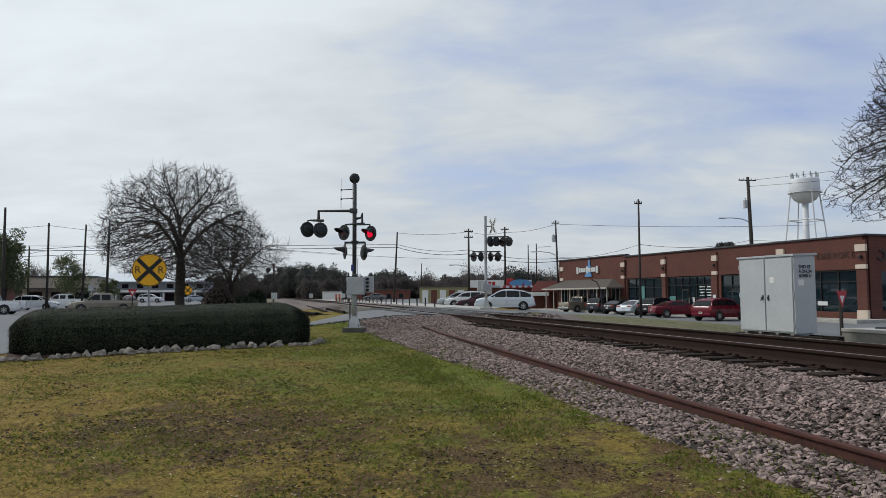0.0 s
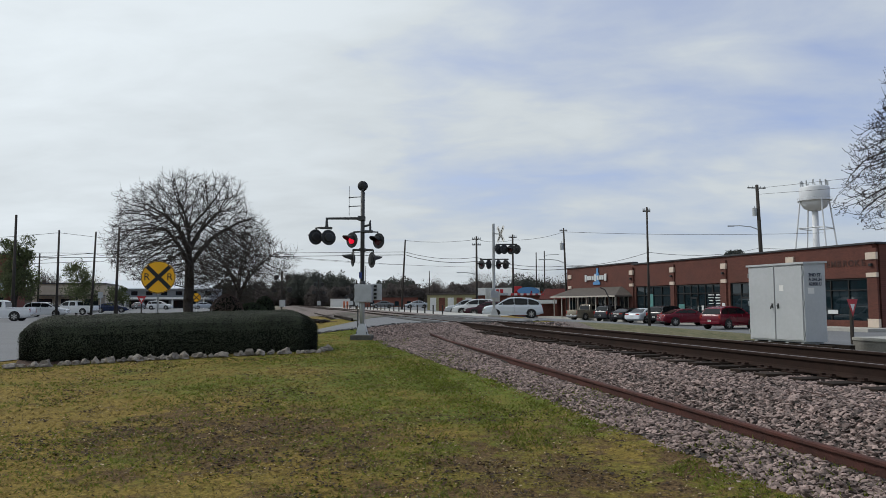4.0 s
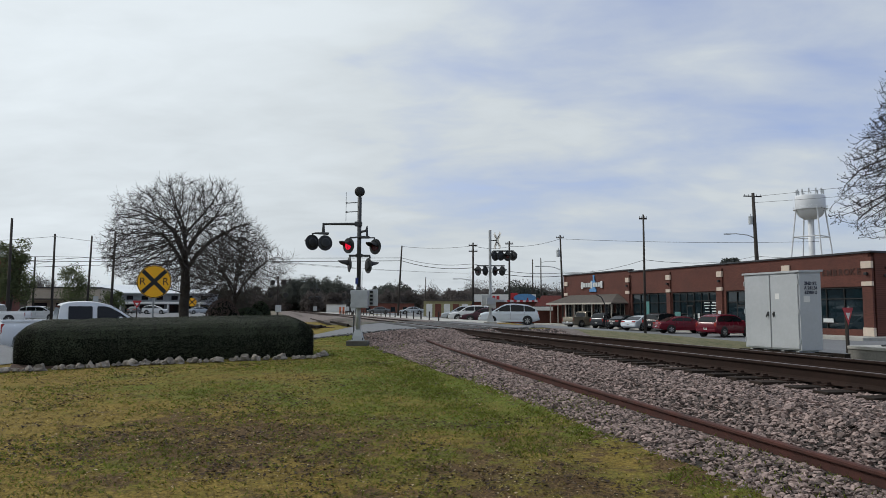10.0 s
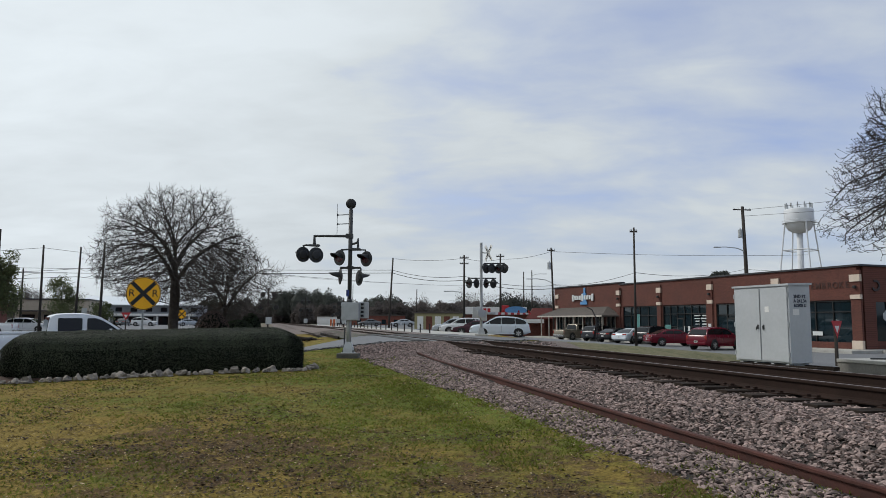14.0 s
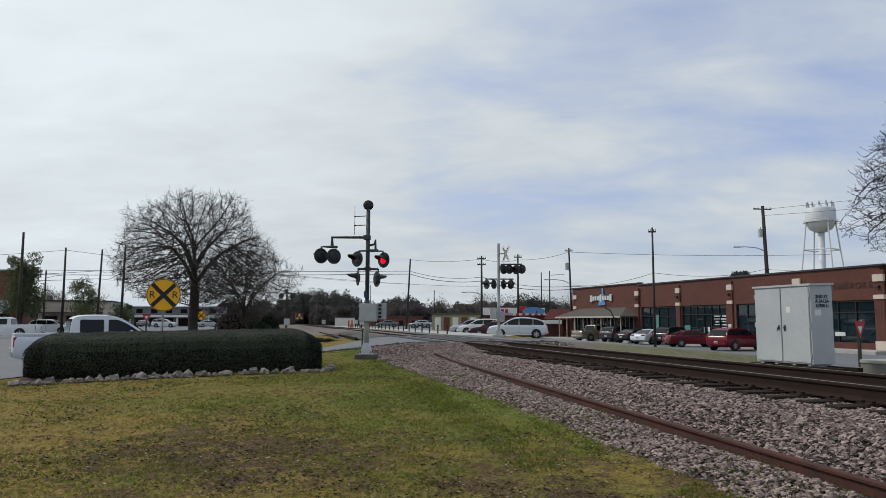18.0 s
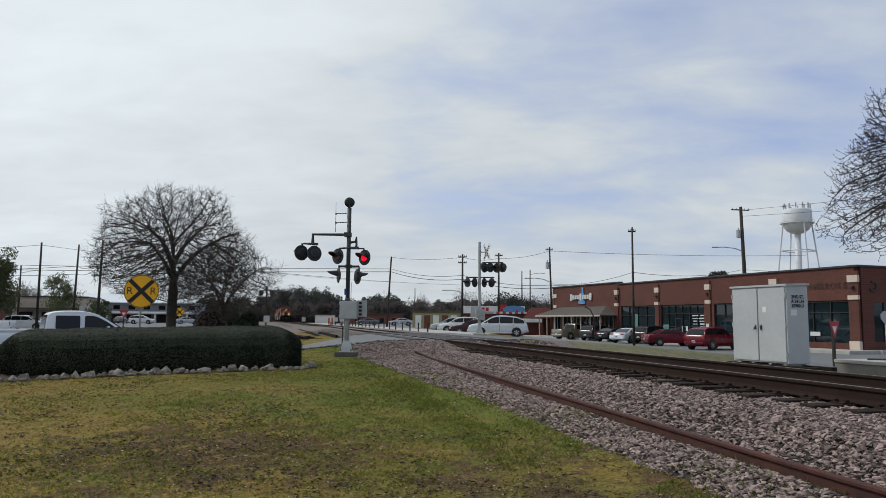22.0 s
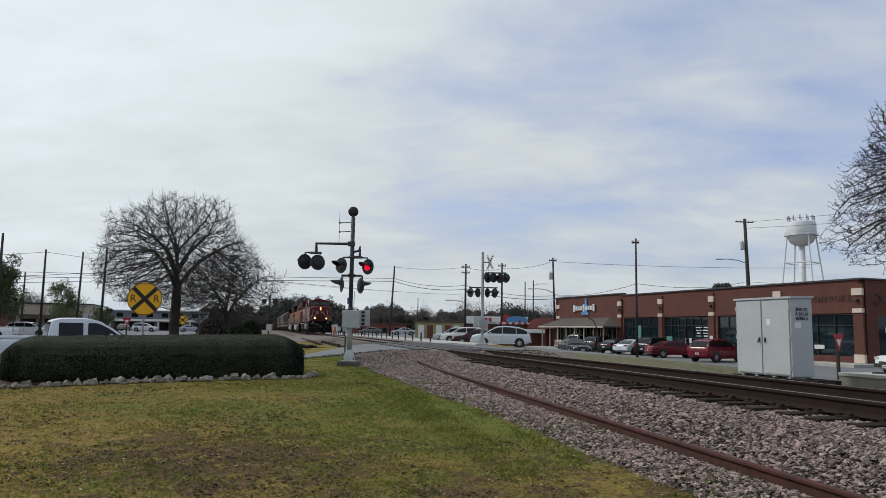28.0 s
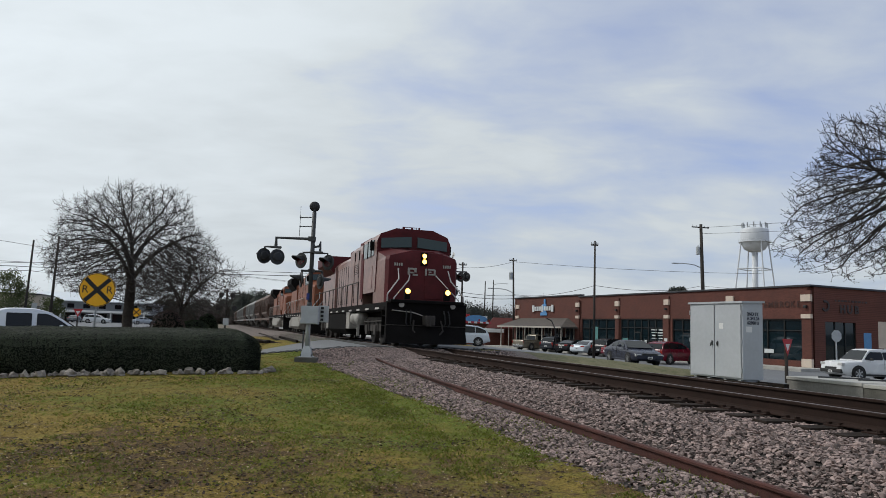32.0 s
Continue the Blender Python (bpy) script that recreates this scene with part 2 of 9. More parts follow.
M["leaf_dark"] = mat("evergreen_leaf", (0.04, 0.062, 0.028), 0.75, var=0.3, scale=3, per_island=0.45)
M["leaf_oak"] = mat("live_oak_leaf", (0.12, 0.145, 0.06), 0.75, var=0.3, scale=3, per_island=0.45)
M["leaf_red"] = mat("reddish_shrub_leaf", (0.085, 0.058, 0.05), 0.75, var=0.3, scale=3, per_island=0.4)
M["far_wood"] = mat("far_bare_wood", (0.125, 0.108, 0.10), 0.95, var=0.2, scale=0.05, per_island=0.15)
# pine green lightened: distance haze is put into the colour
M["far_pine"] = mat("far_pine", (0.075, 0.082, 0.070), 0.95, var=0.2, scale=0.05, per_island=0.15)
M["brick"] = mat("red_brick", (0.132, 0.045, 0.032), 0.9, var=0.18, scale=0.6, fine=14)
M["limestone"] = mat("pale_cast_stone", (0.62, 0.52, 0.43), 0.85, var=0.1, scale=2)
M["mortar_white"] = mat("white_paint", (0.74, 0.74, 0.72), 0.6, var=0.06, scale=2)
M["shingle"] = mat("brown_grey_shingle", (0.10, 0.085, 0.075), 0.95, var=0.2, scale=2, fine=20, bump=0.3, bscale=20)
M["glass"] = glass_mat("dark_window_glass", (0.008, 0.017, 0.022))
M["car_glass"] = glass_mat("car_glass", (0.006, 0.008, 0.010), 0.03)
M["car_glass"].node_tree.nodes["Principled BSDF"].inputs["Specular IOR Level"].default_value = 0.3
M["frame_dark"] = mat("bronze_window_frame", (0.02, 0.019, 0.018), 0.5, 0.3, var=0.1)
M["rubber"] = mat("tyre_rubber", (0.018, 0.018, 0.018), 0.85, var=0.2, scale=8)
M["rim"] = mat("alloy_rim", (0.5, 0.5, 0.5), 0.35, 0.8, var=0.1)
M["trim_dark"] = mat("dark_plastic_trim", (0.02, 0.02, 0.02), 0.6, var=0.2)
M["lamp_clear"] = mat("clear_lamp_lens", (0.6, 0.6, 0.58), 0.15, 0.2, var=0.1)
M["lamp_red"] = mat("red_lamp_lens", (0.3, 0.015, 0.01), 0.25, var=0.1)
M["chrome"] = mat("chrome", (0.6, 0.6, 0.6), 0.15, 1.0, var=0.05)
M["sign_yellow"] = mat("sign_yellow", (0.95, 0.47, 0.004), 0.5, var=0.06, scale=3)
M["sign_white"] = mat("sign_white", (0.72, 0.72, 0.70), 0.5, var=0.06, scale=3)
M["sign_red"] = mat("sign_red", (0.45, 0.02, 0.025), 0.5, var=0.08, scale=3)

for k_ in ("leaf_dark", "leaf_oak", "leaf_red", "far_pine", "far_wood"):
    translucent(M[k_], 0.4)


def paint(name, col, metal=0.0, rough=0.3):
    return mat(name, col, rough - 0.06, metal, var=0.05, scale=2, spec=0.32)


# ---- building helpers
def obj(name, bm, material, parent=None, label="", smooth_shade=False):
    me = bpy.data.meshes.new(name)
    bm.to_mesh(me)
    bm.free()
    for mm in material if isinstance(material, (list, tuple)) else (material,):
        me.materials.append(mm)
    if smooth_shade:
        for p in me.polygons:
            p.use_smooth = True
    ob = new(name, me)
    if parent:
        ob.parent = parent
    if label:
        ob["label"] = label
    return ob


def part(name, bm, material, parent, label="", soft=False):
    return obj(name, bm, material, parent, label, soft)


def share(name, me, parent, m=None, label=""):
    """Another object on an existing mesh."""
    ob = new(name, me)
    ob.parent = parent
    if m is not None:
        ob.matrix_basis = m
    if label:
        ob["label"] = label
    return ob


def thing(name, m, label, category, group="", kind=""):
    e = new(name)
    e.empty_display_size = 0.2
    e.matrix_basis = m
    return tagged(e, label, category, group, kind)


def raw(name, verts, faces, material, parent=None, soft=False):
    me = bpy.data.meshes.new(name)
    me.from_pydata(verts, [], faces)
    me.materials.append(material)
    if soft:
        me.polygons.foreach_set("use_smooth", [True] * len(me.polygons))
    me.update()
    ob = new(name, me)
    if parent:
        ob.parent = parent
    return ob


def B():
    return bmesh.new()


def box(bm, c, d, m=None, bev=0.0, mi=0):
    """Box with centre c and sizes d."""
    r = bmesh.ops.create_cube(bm, size=1.0)
    vs = r["verts"]
    bmesh.ops.scale(bm, vec=d, verts=vs)
    if bev > 0:
        es = {e for v in vs for e in v.link_edges}
        q = bmesh.ops.bevel(bm, geom=list(es), offset=bev, segments=2, affect="EDGES", profile=0.6)
        vs = list({v for f in q["faces"] for v in f.verts} | {v for v in vs if v.is_valid})
    bmesh.ops.translate(bm, vec=c, verts=vs)
    if m is not None:
        bmesh.ops.transform(bm, matrix=m, verts=vs)
    if mi:
        for f in {f for v in vs for f in v.link_faces}:
            f.material_index = mi
    return bm


def rod(bm, p0, p1, r0, r1=None, seg=10, caps=True):
    """Round bar from p0 to p1."""
    p0, p1 = Vector(p0), Vector(p1)
    d = p1 - p0
    q = d.to_track_quat("Z", "Y").to_matrix().to_4x4()
    bmesh.ops.create_cone(bm, cap_ends=caps, segments=seg, radius1=r0, radius2=r0 if r1 is None else r1, depth=d.length,
                          matrix=Matrix.Translation((p0 + p1) / 2) @ q)
    return bm


def pipe(bm, pts, r, seg=8):
    """One bent round bar through the points, mitred at the bends."""
    ps = [Vector(p) for p in pts]
    rings = []
    side = (ps[1] - ps[0]).orthogonal().normalized()
    for i, p in enumerate(ps):
        d0 = (p - ps[max(0, i - 1)]).normalized() if i else (ps[1] - p).normalized()
        d1 = (ps[i + 1] - p).normalized() if i + 1 < len(ps) else d0
        t = (d0 + d1)
        t = t.normalized() if t.length > 1e-4 else d1
        side = side - t * side.dot(t)
        side = side.normalized() if side.length > 1e-4 else t.orthogonal().normalized()
        other = t.cross(side)
        rings.append([p + (side * math.cos(2 * math.pi * k / seg) + other * math.sin(2 * math.pi * k / seg)) * r for k in range(seg)])
    return loft(bm, rings)


def lathe(bm, prof, seg=24, m=None, caps=True):
    """Turned body about z from (radius, z) pairs."""
    rings = []
    for r, z in prof:
        rings.append([bm.verts.new((r * math.cos(2 * math.pi * i / seg), r * math.sin(2 * math.pi * i / seg), z)) for i in range(seg)])
    for a, b in zip(rings, rings[1:]):
        for i in range(seg):
            bm.faces.new((a[i], a[(i + 1) % seg], b[(i + 1) % seg], b[i]))
    for ring, flip in ((rings[0], True), (rings[-1], False)):
        if caps and max(abs(v.co.x) + abs(v.co.y) for v in ring) > 1e-4:
            bm.faces.new(ring[::-1] if flip else ring)
    if m is not None:
        bmesh.ops.transform(bm, matrix=m, verts=[v for ring in rings for v in ring])
    return bm


def prism(bm, outline, y0, y1, m=None):
    """Outline in (x, z) drawn out from y0 to y1."""
    a = [bm.verts.new((x, y0, z)) for x, z in outline]
    b = [bm.verts.new((x, y1, z)) for x, z in outline]
    n = len(a)
    fs = [bm.faces.new(a), bm.faces.new(b[::-1])]
    for i in range(n):
        fs.append(bm.faces.new((a[i], b[i], b[(i + 1) % n], a[(i + 1) % n])))
    bmesh.ops.recalc_face_normals(bm, faces=fs)
    if m is not None:
        bmesh.ops.transform(bm, matrix=m, verts=a + b)
    return bm


def loft(bm, rings, closed=True, caps=True):
    """Skin over rings of equal count."""
    vs = [[bm.verts.new(p) for p in ring] for ring in rings]
    n = len(vs[0])
    fs = []
    for a, b in zip(vs, vs[1:]):
        for i in range(n if closed else n - 1):
            j = (i + 1) % n
            fs.append(bm.faces.new((a[i], a[j], b[j], b[i])))
    if caps and closed:
        fs += [bm.faces.new(vs[0][::-1]), bm.faces.new(vs[-1])]
    bmesh.ops.recalc_face_normals(bm, faces=fs)
    return bm


def text(name, body, size, m, material, parent, depth=0.004, spacing=1.0, bold=0.0):
    cu = bpy.data.curves.new(name, "FONT")
    cu.body, cu.size, cu.extrude, cu.align_x, cu.align_y = body, size, depth, "CENTER", "CENTER"
    cu.space_character = spacing
    cu.resolution_u = 3
    cu.offset = bold
    tmp = bpy.data.objects.new(name, cu)
    scene.collection.objects.link(tmp)
    me = bpy.data.meshes.new_from_object(tmp.evaluated_get(bpy.context.evaluated_depsgraph_get()))
    bpy.data.objects.remove(tmp)
    me.materials.clear()
    me.materials.append(material)
    ob = new(name, me)
    ob.parent = parent
    ob.matrix_basis = m
    return ob


# ---- ground, roads, railway
def steps(*spans):
    """Grid lines: (start, end, step) one after another."""
    out = []
    for a, b, d in spans:
        k = a
        while k < b - 1e-6:
            out.append(k)
            k += d
    out.append(spans[-1][1])
    return out


GU = steps((-2500, -300, 220), (-300, -60, 30), (-60, -20, 2), (-20, 30, 0.5), (30, 60, 2), (60, 300, 30), (300, 2500, 220))
GS = steps((-2500, -300, 220), (-300, -40, 26), (-40, -4, 2), (-4, 50, 0.5), (50, 80, 2), (80, 300, 20), (300, 2500, 200))


def sheet(name, us_, ss_, fz, material, kind="structure", label="", category=""):
    verts = [T(u, s, fz(u, s)) for s in ss_ for u in us_]
    n = len(us_)
    faces = [(j * n + i, j * n + i + 1, (j + 1) * n + i + 1, (j + 1) * n + i) for j in range(len(ss_) - 1) for i in range(n - 1)]
    return tagged(raw(name, verts, faces, material, soft=True), label, category, kind=kind)


def lawn_mat():
    """Dormant lawn: straw, soil and green patches at several sizes."""
    m = bpy.data.materials.new("patchy_lawn")
    m.use_nodes = True
    nt = m.node_tree
    N, L = nt.nodes.new, nt.links.new
    b = nt.nodes["Principled BSDF"]
    b.inputs["Roughness"].default_value, b.inputs["Specular IOR Level"].default_value = 0.95, 0.1
    co = N("ShaderNodeTexCoord")

    def noise_(sc, det=4, ro=0.6):
        n = N("ShaderNodeTexNoise")
        n.inputs["Scale"].default_value, n.inputs["Detail"].default_value, n.inputs["Roughness"].default_value = sc, det, ro
        L(co.outputs["Object"], n.inputs["Vector"])
        return n.outputs["Fac"]

    def band(fac, lo, hi):
        r = N("ShaderNodeMapRange")
        r.inputs["From Min"].default_value, r.inputs["From Max"].default_value = lo, hi
        L(fac, r.inputs["Value"])
        return r.outputs[0]

    def mixc(fac, a, c):
        x = N("ShaderNodeMix")
        x.data_type = "RGBA"
        L(fac, x.inputs["Factor"])
        for k, v in ((6, a), (7, c)):
            if isinstance(v, tuple):
                x.inputs[k].default_value = (*v, 1)
            else:
                L(v, x.inputs[k])
        return x.outputs[2]
    straw = mixc(band(noise_(24, 6, 0.7), 0.36, 0.66), (0.105, 0.073, 0.018), (0.315, 0.228, 0.060))
    green = mixc(band(noise_(28, 6, 0.7), 0.36, 0.66), (0.055, 0.070, 0.012), (0.172, 0.198, 0.034))
    soil = mixc(band(noise_(30, 5, 0.7), 0.35, 0.68), (0.034, 0.020, 0.010), (0.19, 0.125, 0.062))
    # greener round the foot of the ballast, drier elsewhere
    dist = N("ShaderNodeVectorMath")
    dist.operation = "DOT_PRODUCT"
    dist.inputs[1].default_value = (NX, NY, 0)
    L(co.outputs["Object"], dist.inputs[0])
    near_ = N("ShaderNodeMapRange")
    near_.inputs["From Min"].default_value, near_.inputs["From Max"].default_value = 3.2, -3.5
    near_.inputs["To Min"].default_value, near_.inputs["To Max"].default_value = 0.11, -0.13
    L(dist.outputs["Value"], near_.inputs["Value"])
    gm = N("ShaderNodeMath")
    verge = N("ShaderNodeMapRange")
    verge.inputs["From Min"].default_value, verge.inputs["From Max"].default_value = 7.0, 10.0
    verge.inputs["To Min"].default_value, verge.inputs["To Max"].default_value = 0.0, -0.14
    L(dist.outputs["Value"], verge.inputs["Value"])
    along = N("ShaderNodeVectorMath")
    along.operation = "DOT_PRODUCT"
    along.inputs[1].default_value = (-NY, NX, 0)
    L(co.outputs["Object"], along.inputs[0])
    fresh_ = N("ShaderNodeMapRange")
    fresh_.inputs["From Min"].default_value, fresh_.inputs["From Max"].default_value = 5.0, 13.0
    fresh_.inputs["To Min"].default_value, fresh_.inputs["To Max"].default_value = -0.10, 0.05
    L(along.outputs["Value"], fresh_.inputs["Value"])
    beyond = N("ShaderNodeMapRange")
    beyond.inputs["From Min"].default_value, beyond.inputs["From Max"].default_value = 26.0, 33.0
    beyond.inputs["To Min"].default_value, beyond.inputs["To Max"].default_value = 0.0, -0.17
    L(along.outputs["Value"], beyond.inputs["Value"])
    dry = N("ShaderNodeMath")
    L(verge.outputs[0], dry.inputs[0]), L(beyond.outputs[0], dry.inputs[1])
    vsum = N("ShaderNodeMath")
    L(dry.outputs[0], vsum.inputs[0]), L(fresh_.outputs[0], vsum.inputs[1])
    gsum = N("ShaderNodeMath")
    L(near_.outputs[0], gsum.inputs[0]), L(vsum.outputs[0], gsum.inputs[1])
    L(noise_(0.5, 6, 0.65), gm.inputs[0]), L(gsum.outputs[0], gm.inputs[1])
    c = mixc(band(gm.outputs[0], 0.42, 0.62), straw, green)
    # worn to soil nearest the road verge
    so = N("ShaderNodeVectorMath")
    so.operation = "DISTANCE"
    so.inputs[1].default_value = (0.9, 6.4, 0.0)
    L(co.outputs["Object"], so.inputs[0])
    worn = N("ShaderNodeMapRange")
    worn.inputs["From Min"].default_value, worn.inputs["From Max"].default_value = 0.8, 5.0
    worn.inputs["To Min"].default_value, worn.inputs["To Max"].default_value = 0.125, 0.0
    L(so.outputs["Value"], worn.inputs["Value"])
    so2 = N("ShaderNodeVectorMath")
    so2.operation = "DISTANCE"
    so2.inputs[1].default_value = (-2.9, 8.6, 0.0)
    L(co.outputs["Object"], so2.inputs[0])
    worn2 = N("ShaderNodeMapRange")
    worn2.inputs["From Min"].default_value, worn2.inputs["From Max"].default_value = 0.4, 2.5
    worn2.inputs["To Min"].default_value, worn2.inputs["To Max"].default_value = 0.17, 0.0
    L(so2.outputs["Value"], worn2.inputs["Value"])
    both = N("ShaderNodeMath")
    L(worn.outputs[0], both.inputs[0]), L(worn2.outputs[0], both.inputs[1])
    sm = N("ShaderNodeMath")
    L(noise_(2.2, 8, 0.75), sm.inputs[0]), L(both.outputs[0], sm.inputs[1])
    c = mixc(band(sm.outputs[0], 0.56, 0.66), c, soil)
    # town ground and fields beyond the lawn
    far_ = N("ShaderNodeVectorMath")
    far_.operation = "LENGTH"
    L(co.outputs["Object"], far_.inputs[0])
    fields = mixc(band(noise_(0.05, 4), 0.35, 0.65), (0.13, 0.12, 0.10), (0.19, 0.165, 0.12))
    c = mixc(band(far_.outputs["Value"], 55.0, 75.0), c, fields)
    # worn tone at arm's length
    tone = N("ShaderNodeMapRange")
    tone.inputs["From Min"].default_value, tone.inputs["From Max"].default_value = 0.3, 0.7
    tone.inputs["To Min"].default_value, tone.inputs["To Max"].default_value = 0.74, 1.16
    L(noise_(4.5, 5, 0.7), tone.inputs["Value"])
    vs = N("ShaderNodeVectorMath")
    vs.operation = "SCALE"
    L(c, vs.inputs[0]), L(tone.outputs[0], vs.inputs["Scale"])
    c = vs.outputs[0]
    L(c, b.inputs["Base Color"])
    bp = N("ShaderNodeBump")
    bp.inputs["Strength"].default_value, bp.inputs["Distance"].default_value = 0.8, 0.03
    L(noise_(40, 4), bp.inputs["Height"]), L(bp.outputs[0], b.inputs["Normal"])
    return m


M["lawn"] = lawn_mat()


ROAD_HI = [(-9, 31), (-4, 27.5), (0, 26.6), (1.4, 27.6), (3.3, 32.2), (4.8, 35.4), (8, 39.3), (11, 38.8), (18, 41)]


def under(u, s):
    """Ground dips below the ballast bed."""
    z = ground_z(u, s)
    if 4.4 < u < 9.6 and not 25 < s < 39:
        z -= 0.12
    if 3.4 < u < 5.6 and table(u, ROAD_HI) < s < 60.5:
        z -= 0.06
    return z


sheet("ground", GU, GS, under, M["lawn"], label="patchy dormant lawn and bare soil", category="ground")

ROAD_LO = [(-60, 2), (-12, 6), (-9.2, 11), (-7.4, 17.5), (-5, 21.5), (-1, 24.3), (2, 25.2), (8.5, 25.2), (11, 27), (14, 30.5), (17, 32), (19.5, 30), (24, 12)]



def road_hi(u):
    return table(u, ROAD_HI)


def strip(name, us_, lo, hi, n, lift, material, label, category, dz=None):
    verts, faces = [], []
    for u in us_:
        a, b = lo(u), hi(u)
        for j in range(n + 1):
            s = a + (b - a) * j / n
            verts.append(T(u, s, (dz or ground_z)(u, s) + lift))
    for i in range(len(us_) - 1):
        for j in range(n):
            k = i * (n + 1) + j
            faces.append((k, k + n + 1, k + n + 2, k + 1))
    return tagged(raw(name, verts, faces, material, soft=True), label, category, kind="structure")


strip("road_crossing", steps((-9, 24, 0.5)), lambda u: table(u, ROAD_LO), road_hi, 60, 0.02, M["asphalt"],
      "pale worn asphalt road over the tracks", "road")
ROAD_S = [s_ for s_ in GS if -40 <= s_ <= 300]
sheet("street_left", [u_ for u_ in GU if -44 <= u_ <= -9], ROAD_S, lambda u, s: ground_z(u, s) + 0.010, M["asphalt"], label="pale asphalt street and parking", category="road")
sheet("street_right", [u_ for u_ in GU if 19.5 <= u_ <= 44], ROAD_S, lambda u, s: ground_z(u, s) + 0.012, M["asphalt"], label="pale asphalt street and parking", category="road")
strip("gravel_shoulder", steps((9.9, 10.9, 0.5)), lambda u: 12, lambda u: 46, 68, 0.02, M["ballast_far"], "grey gravel shoulder beside the tracks", "gravel")
strip("gravel_lot", steps((10, 17, 1)), lambda u: 46, lambda u: 200, 80, 0.02, M["concrete"], "pale gravel strip beside the tracks", "ground")


def SPARE(s):
    """Foot of the spare rail."""
    return table(s, [(-3, 0.245), (5, 0.315), (19, 0.505), (21.4, 0.60)])


def track_u(s):
    """Centre line: straight, then a slight ease to the left far off."""
    return U0 - table(s, [(80, 0), (110, 0.35), (150, 1.0), (270, 1.7), (620, 2.6), (900, 3.2)])


def bank_z(u, s):
    du = u - U0
    left = [(-3.3, ground_z(u, s) - 0.03), (-2.62, SPARE(s) + 0.015), (-2.36, SPARE(s) + 0.03), (-1.9, 0.63), (-1.38, 0.748), (-1.0, 0.758), (1.0, 0.758), (1.4, 0.745), (2.1, 0.63), (3.0, 0.45), (3.4, ground_z(u, s) - 0.05)]
    left[0] = (table(s, [(3, -2.98), (8, -3.2), (12, -3.3), (22, -4.1)]), left[0][1])
    z = table(du, left)
    if du > left[0][0] and s > 14:
        z = max(z, ground_z(u, s) + 0.015)
    return z


BU = steps((1.8, 3.6, 0.3), (3.6, 10.4, 0.15))
sheet("ballast_bed", BU, steps((-8, 25.2, 0.35)), bank_z, M["ballast_bed"], label="granite ballast bed under the rails, near black for shaded gaps", category="ballast")
sheet("ballast_bed_far", steps((3.4, 10.4, 0.35)), steps((38.8, 60, 0.7), (60, 700, 20)), lambda u, s: max(bank_z(u, 5), ground_z(u, s) + 0.03) if s < 90 else 0.72, M["ballast_far"],
      label="grey ballast under the far rails", category="ballast")
sheet("ballast_bed_behind", steps((3.4, 10.4, 0.35)), steps((-300, -8, 12)), lambda u, s: bank_z(u, 0), M["ballast_bed"], label="ballast under the rails, in the same near-black gap colour", category="ballast")

ROCK = np.array([(1, 0, 0), (-1, 0, 0), (0, 1, 0), (0, -1, 0), (0, 0, 1), (0, 0, -1), (.62, .62, .5), (-.62, .6, .55), (.6, -.62, -.5), (-.6, -.6, .5)], float)
ROCK_F = None


def rock_faces():
    bm = bmesh.new()
    vs = [bm.verts.new(p) for p in ROCK]
    bmesh.ops.convex_hull(bm, input=vs)
    bm.verts.index_update()
    f = [tuple(v.index for v in q.verts) for q in bm.faces]
    bm.free()
    return f


ROCK_F = rock_faces()


def scatter_rocks(name, n, pick, size, material, label, category, seed, flat=0.58, bury=0.15):
    """Many loose stones in one mesh."""
    rng = np.random.default_rng(seed)
    spots = []
    while len(spots) < n:
        p = pick(rng)
        if p is not None:
            spots.append(p)
    sc = size * (0.5 + 0.95 * rng.uniform(0, 1, n) ** 1.4)
    k = ROCK[None] * (1 + rng.uniform(-0.28, 0.28, (n, *ROCK.shape)))
    k *= (sc[:, None] * np.stack((rng.uniform(0.8, 1.3, n), rng.uniform(0.6, 1.0, n), flat * rng.uniform(0.6, 1.1, n)), 1))[:, None, :]
    for axis, ang in ((0, rng.uniform(-0.6, 0.6, n)), (1, rng.uniform(-0.6, 0.6, n)), (2, rng.uniform(0, 6.28, n))):
        a, b = (axis + 1) % 3, (axis + 2) % 3
        ca, sa = np.cos(ang)[:, None], np.sin(ang)[:, None]
        k[:, :, a], k[:, :, b] = k[:, :, a] * ca - k[:, :, b] * sa, k[:, :, a] * sa + k[:, :, b] * ca
    k += np.array(spots)[:, None, :]
    k[:, :, 2] += (sc * flat * (1 - bury) * 0.6)[:, None]
    verts = k.reshape(-1, 3).tolist()
    faces = (np.array(ROCK_F)[None] + (np.arange(n) * len(ROCK))[:, None, None]).reshape(-1, 3).tolist()
    return tagged(raw(name, verts, faces, material), label, category, kind="stuff")


def pick_bank(u0, u1, s0, s1, power=1.7):
    def go(rng):
        s = s0 + (s1 - s0) * rng.uniform() ** power
        u = rng.uniform(u0, u1)
        edge = U0 - table(s, [(3, 3.0), (6, 3.1), (12, 3.38), (22, 3.95)]) + 0.12 * math.sin(s * 2.1) + 0.10 * math.sin(s * 5.3)
        if u < edge and rng.uniform() > 0.55 * math.exp(-(edge - u) / 0.13) + 0.03 * (u > edge - 0.6):
            return None
        if abs(u - 4.43) < 0.08 and s < 21.6:
            return None
        if abs(u - U0) < 0.83 and abs(abs(u - U0) - 0.7175) < 0.1:
            return None
        return (*T(u, s)[:2], bank_z(u, s))
    return go


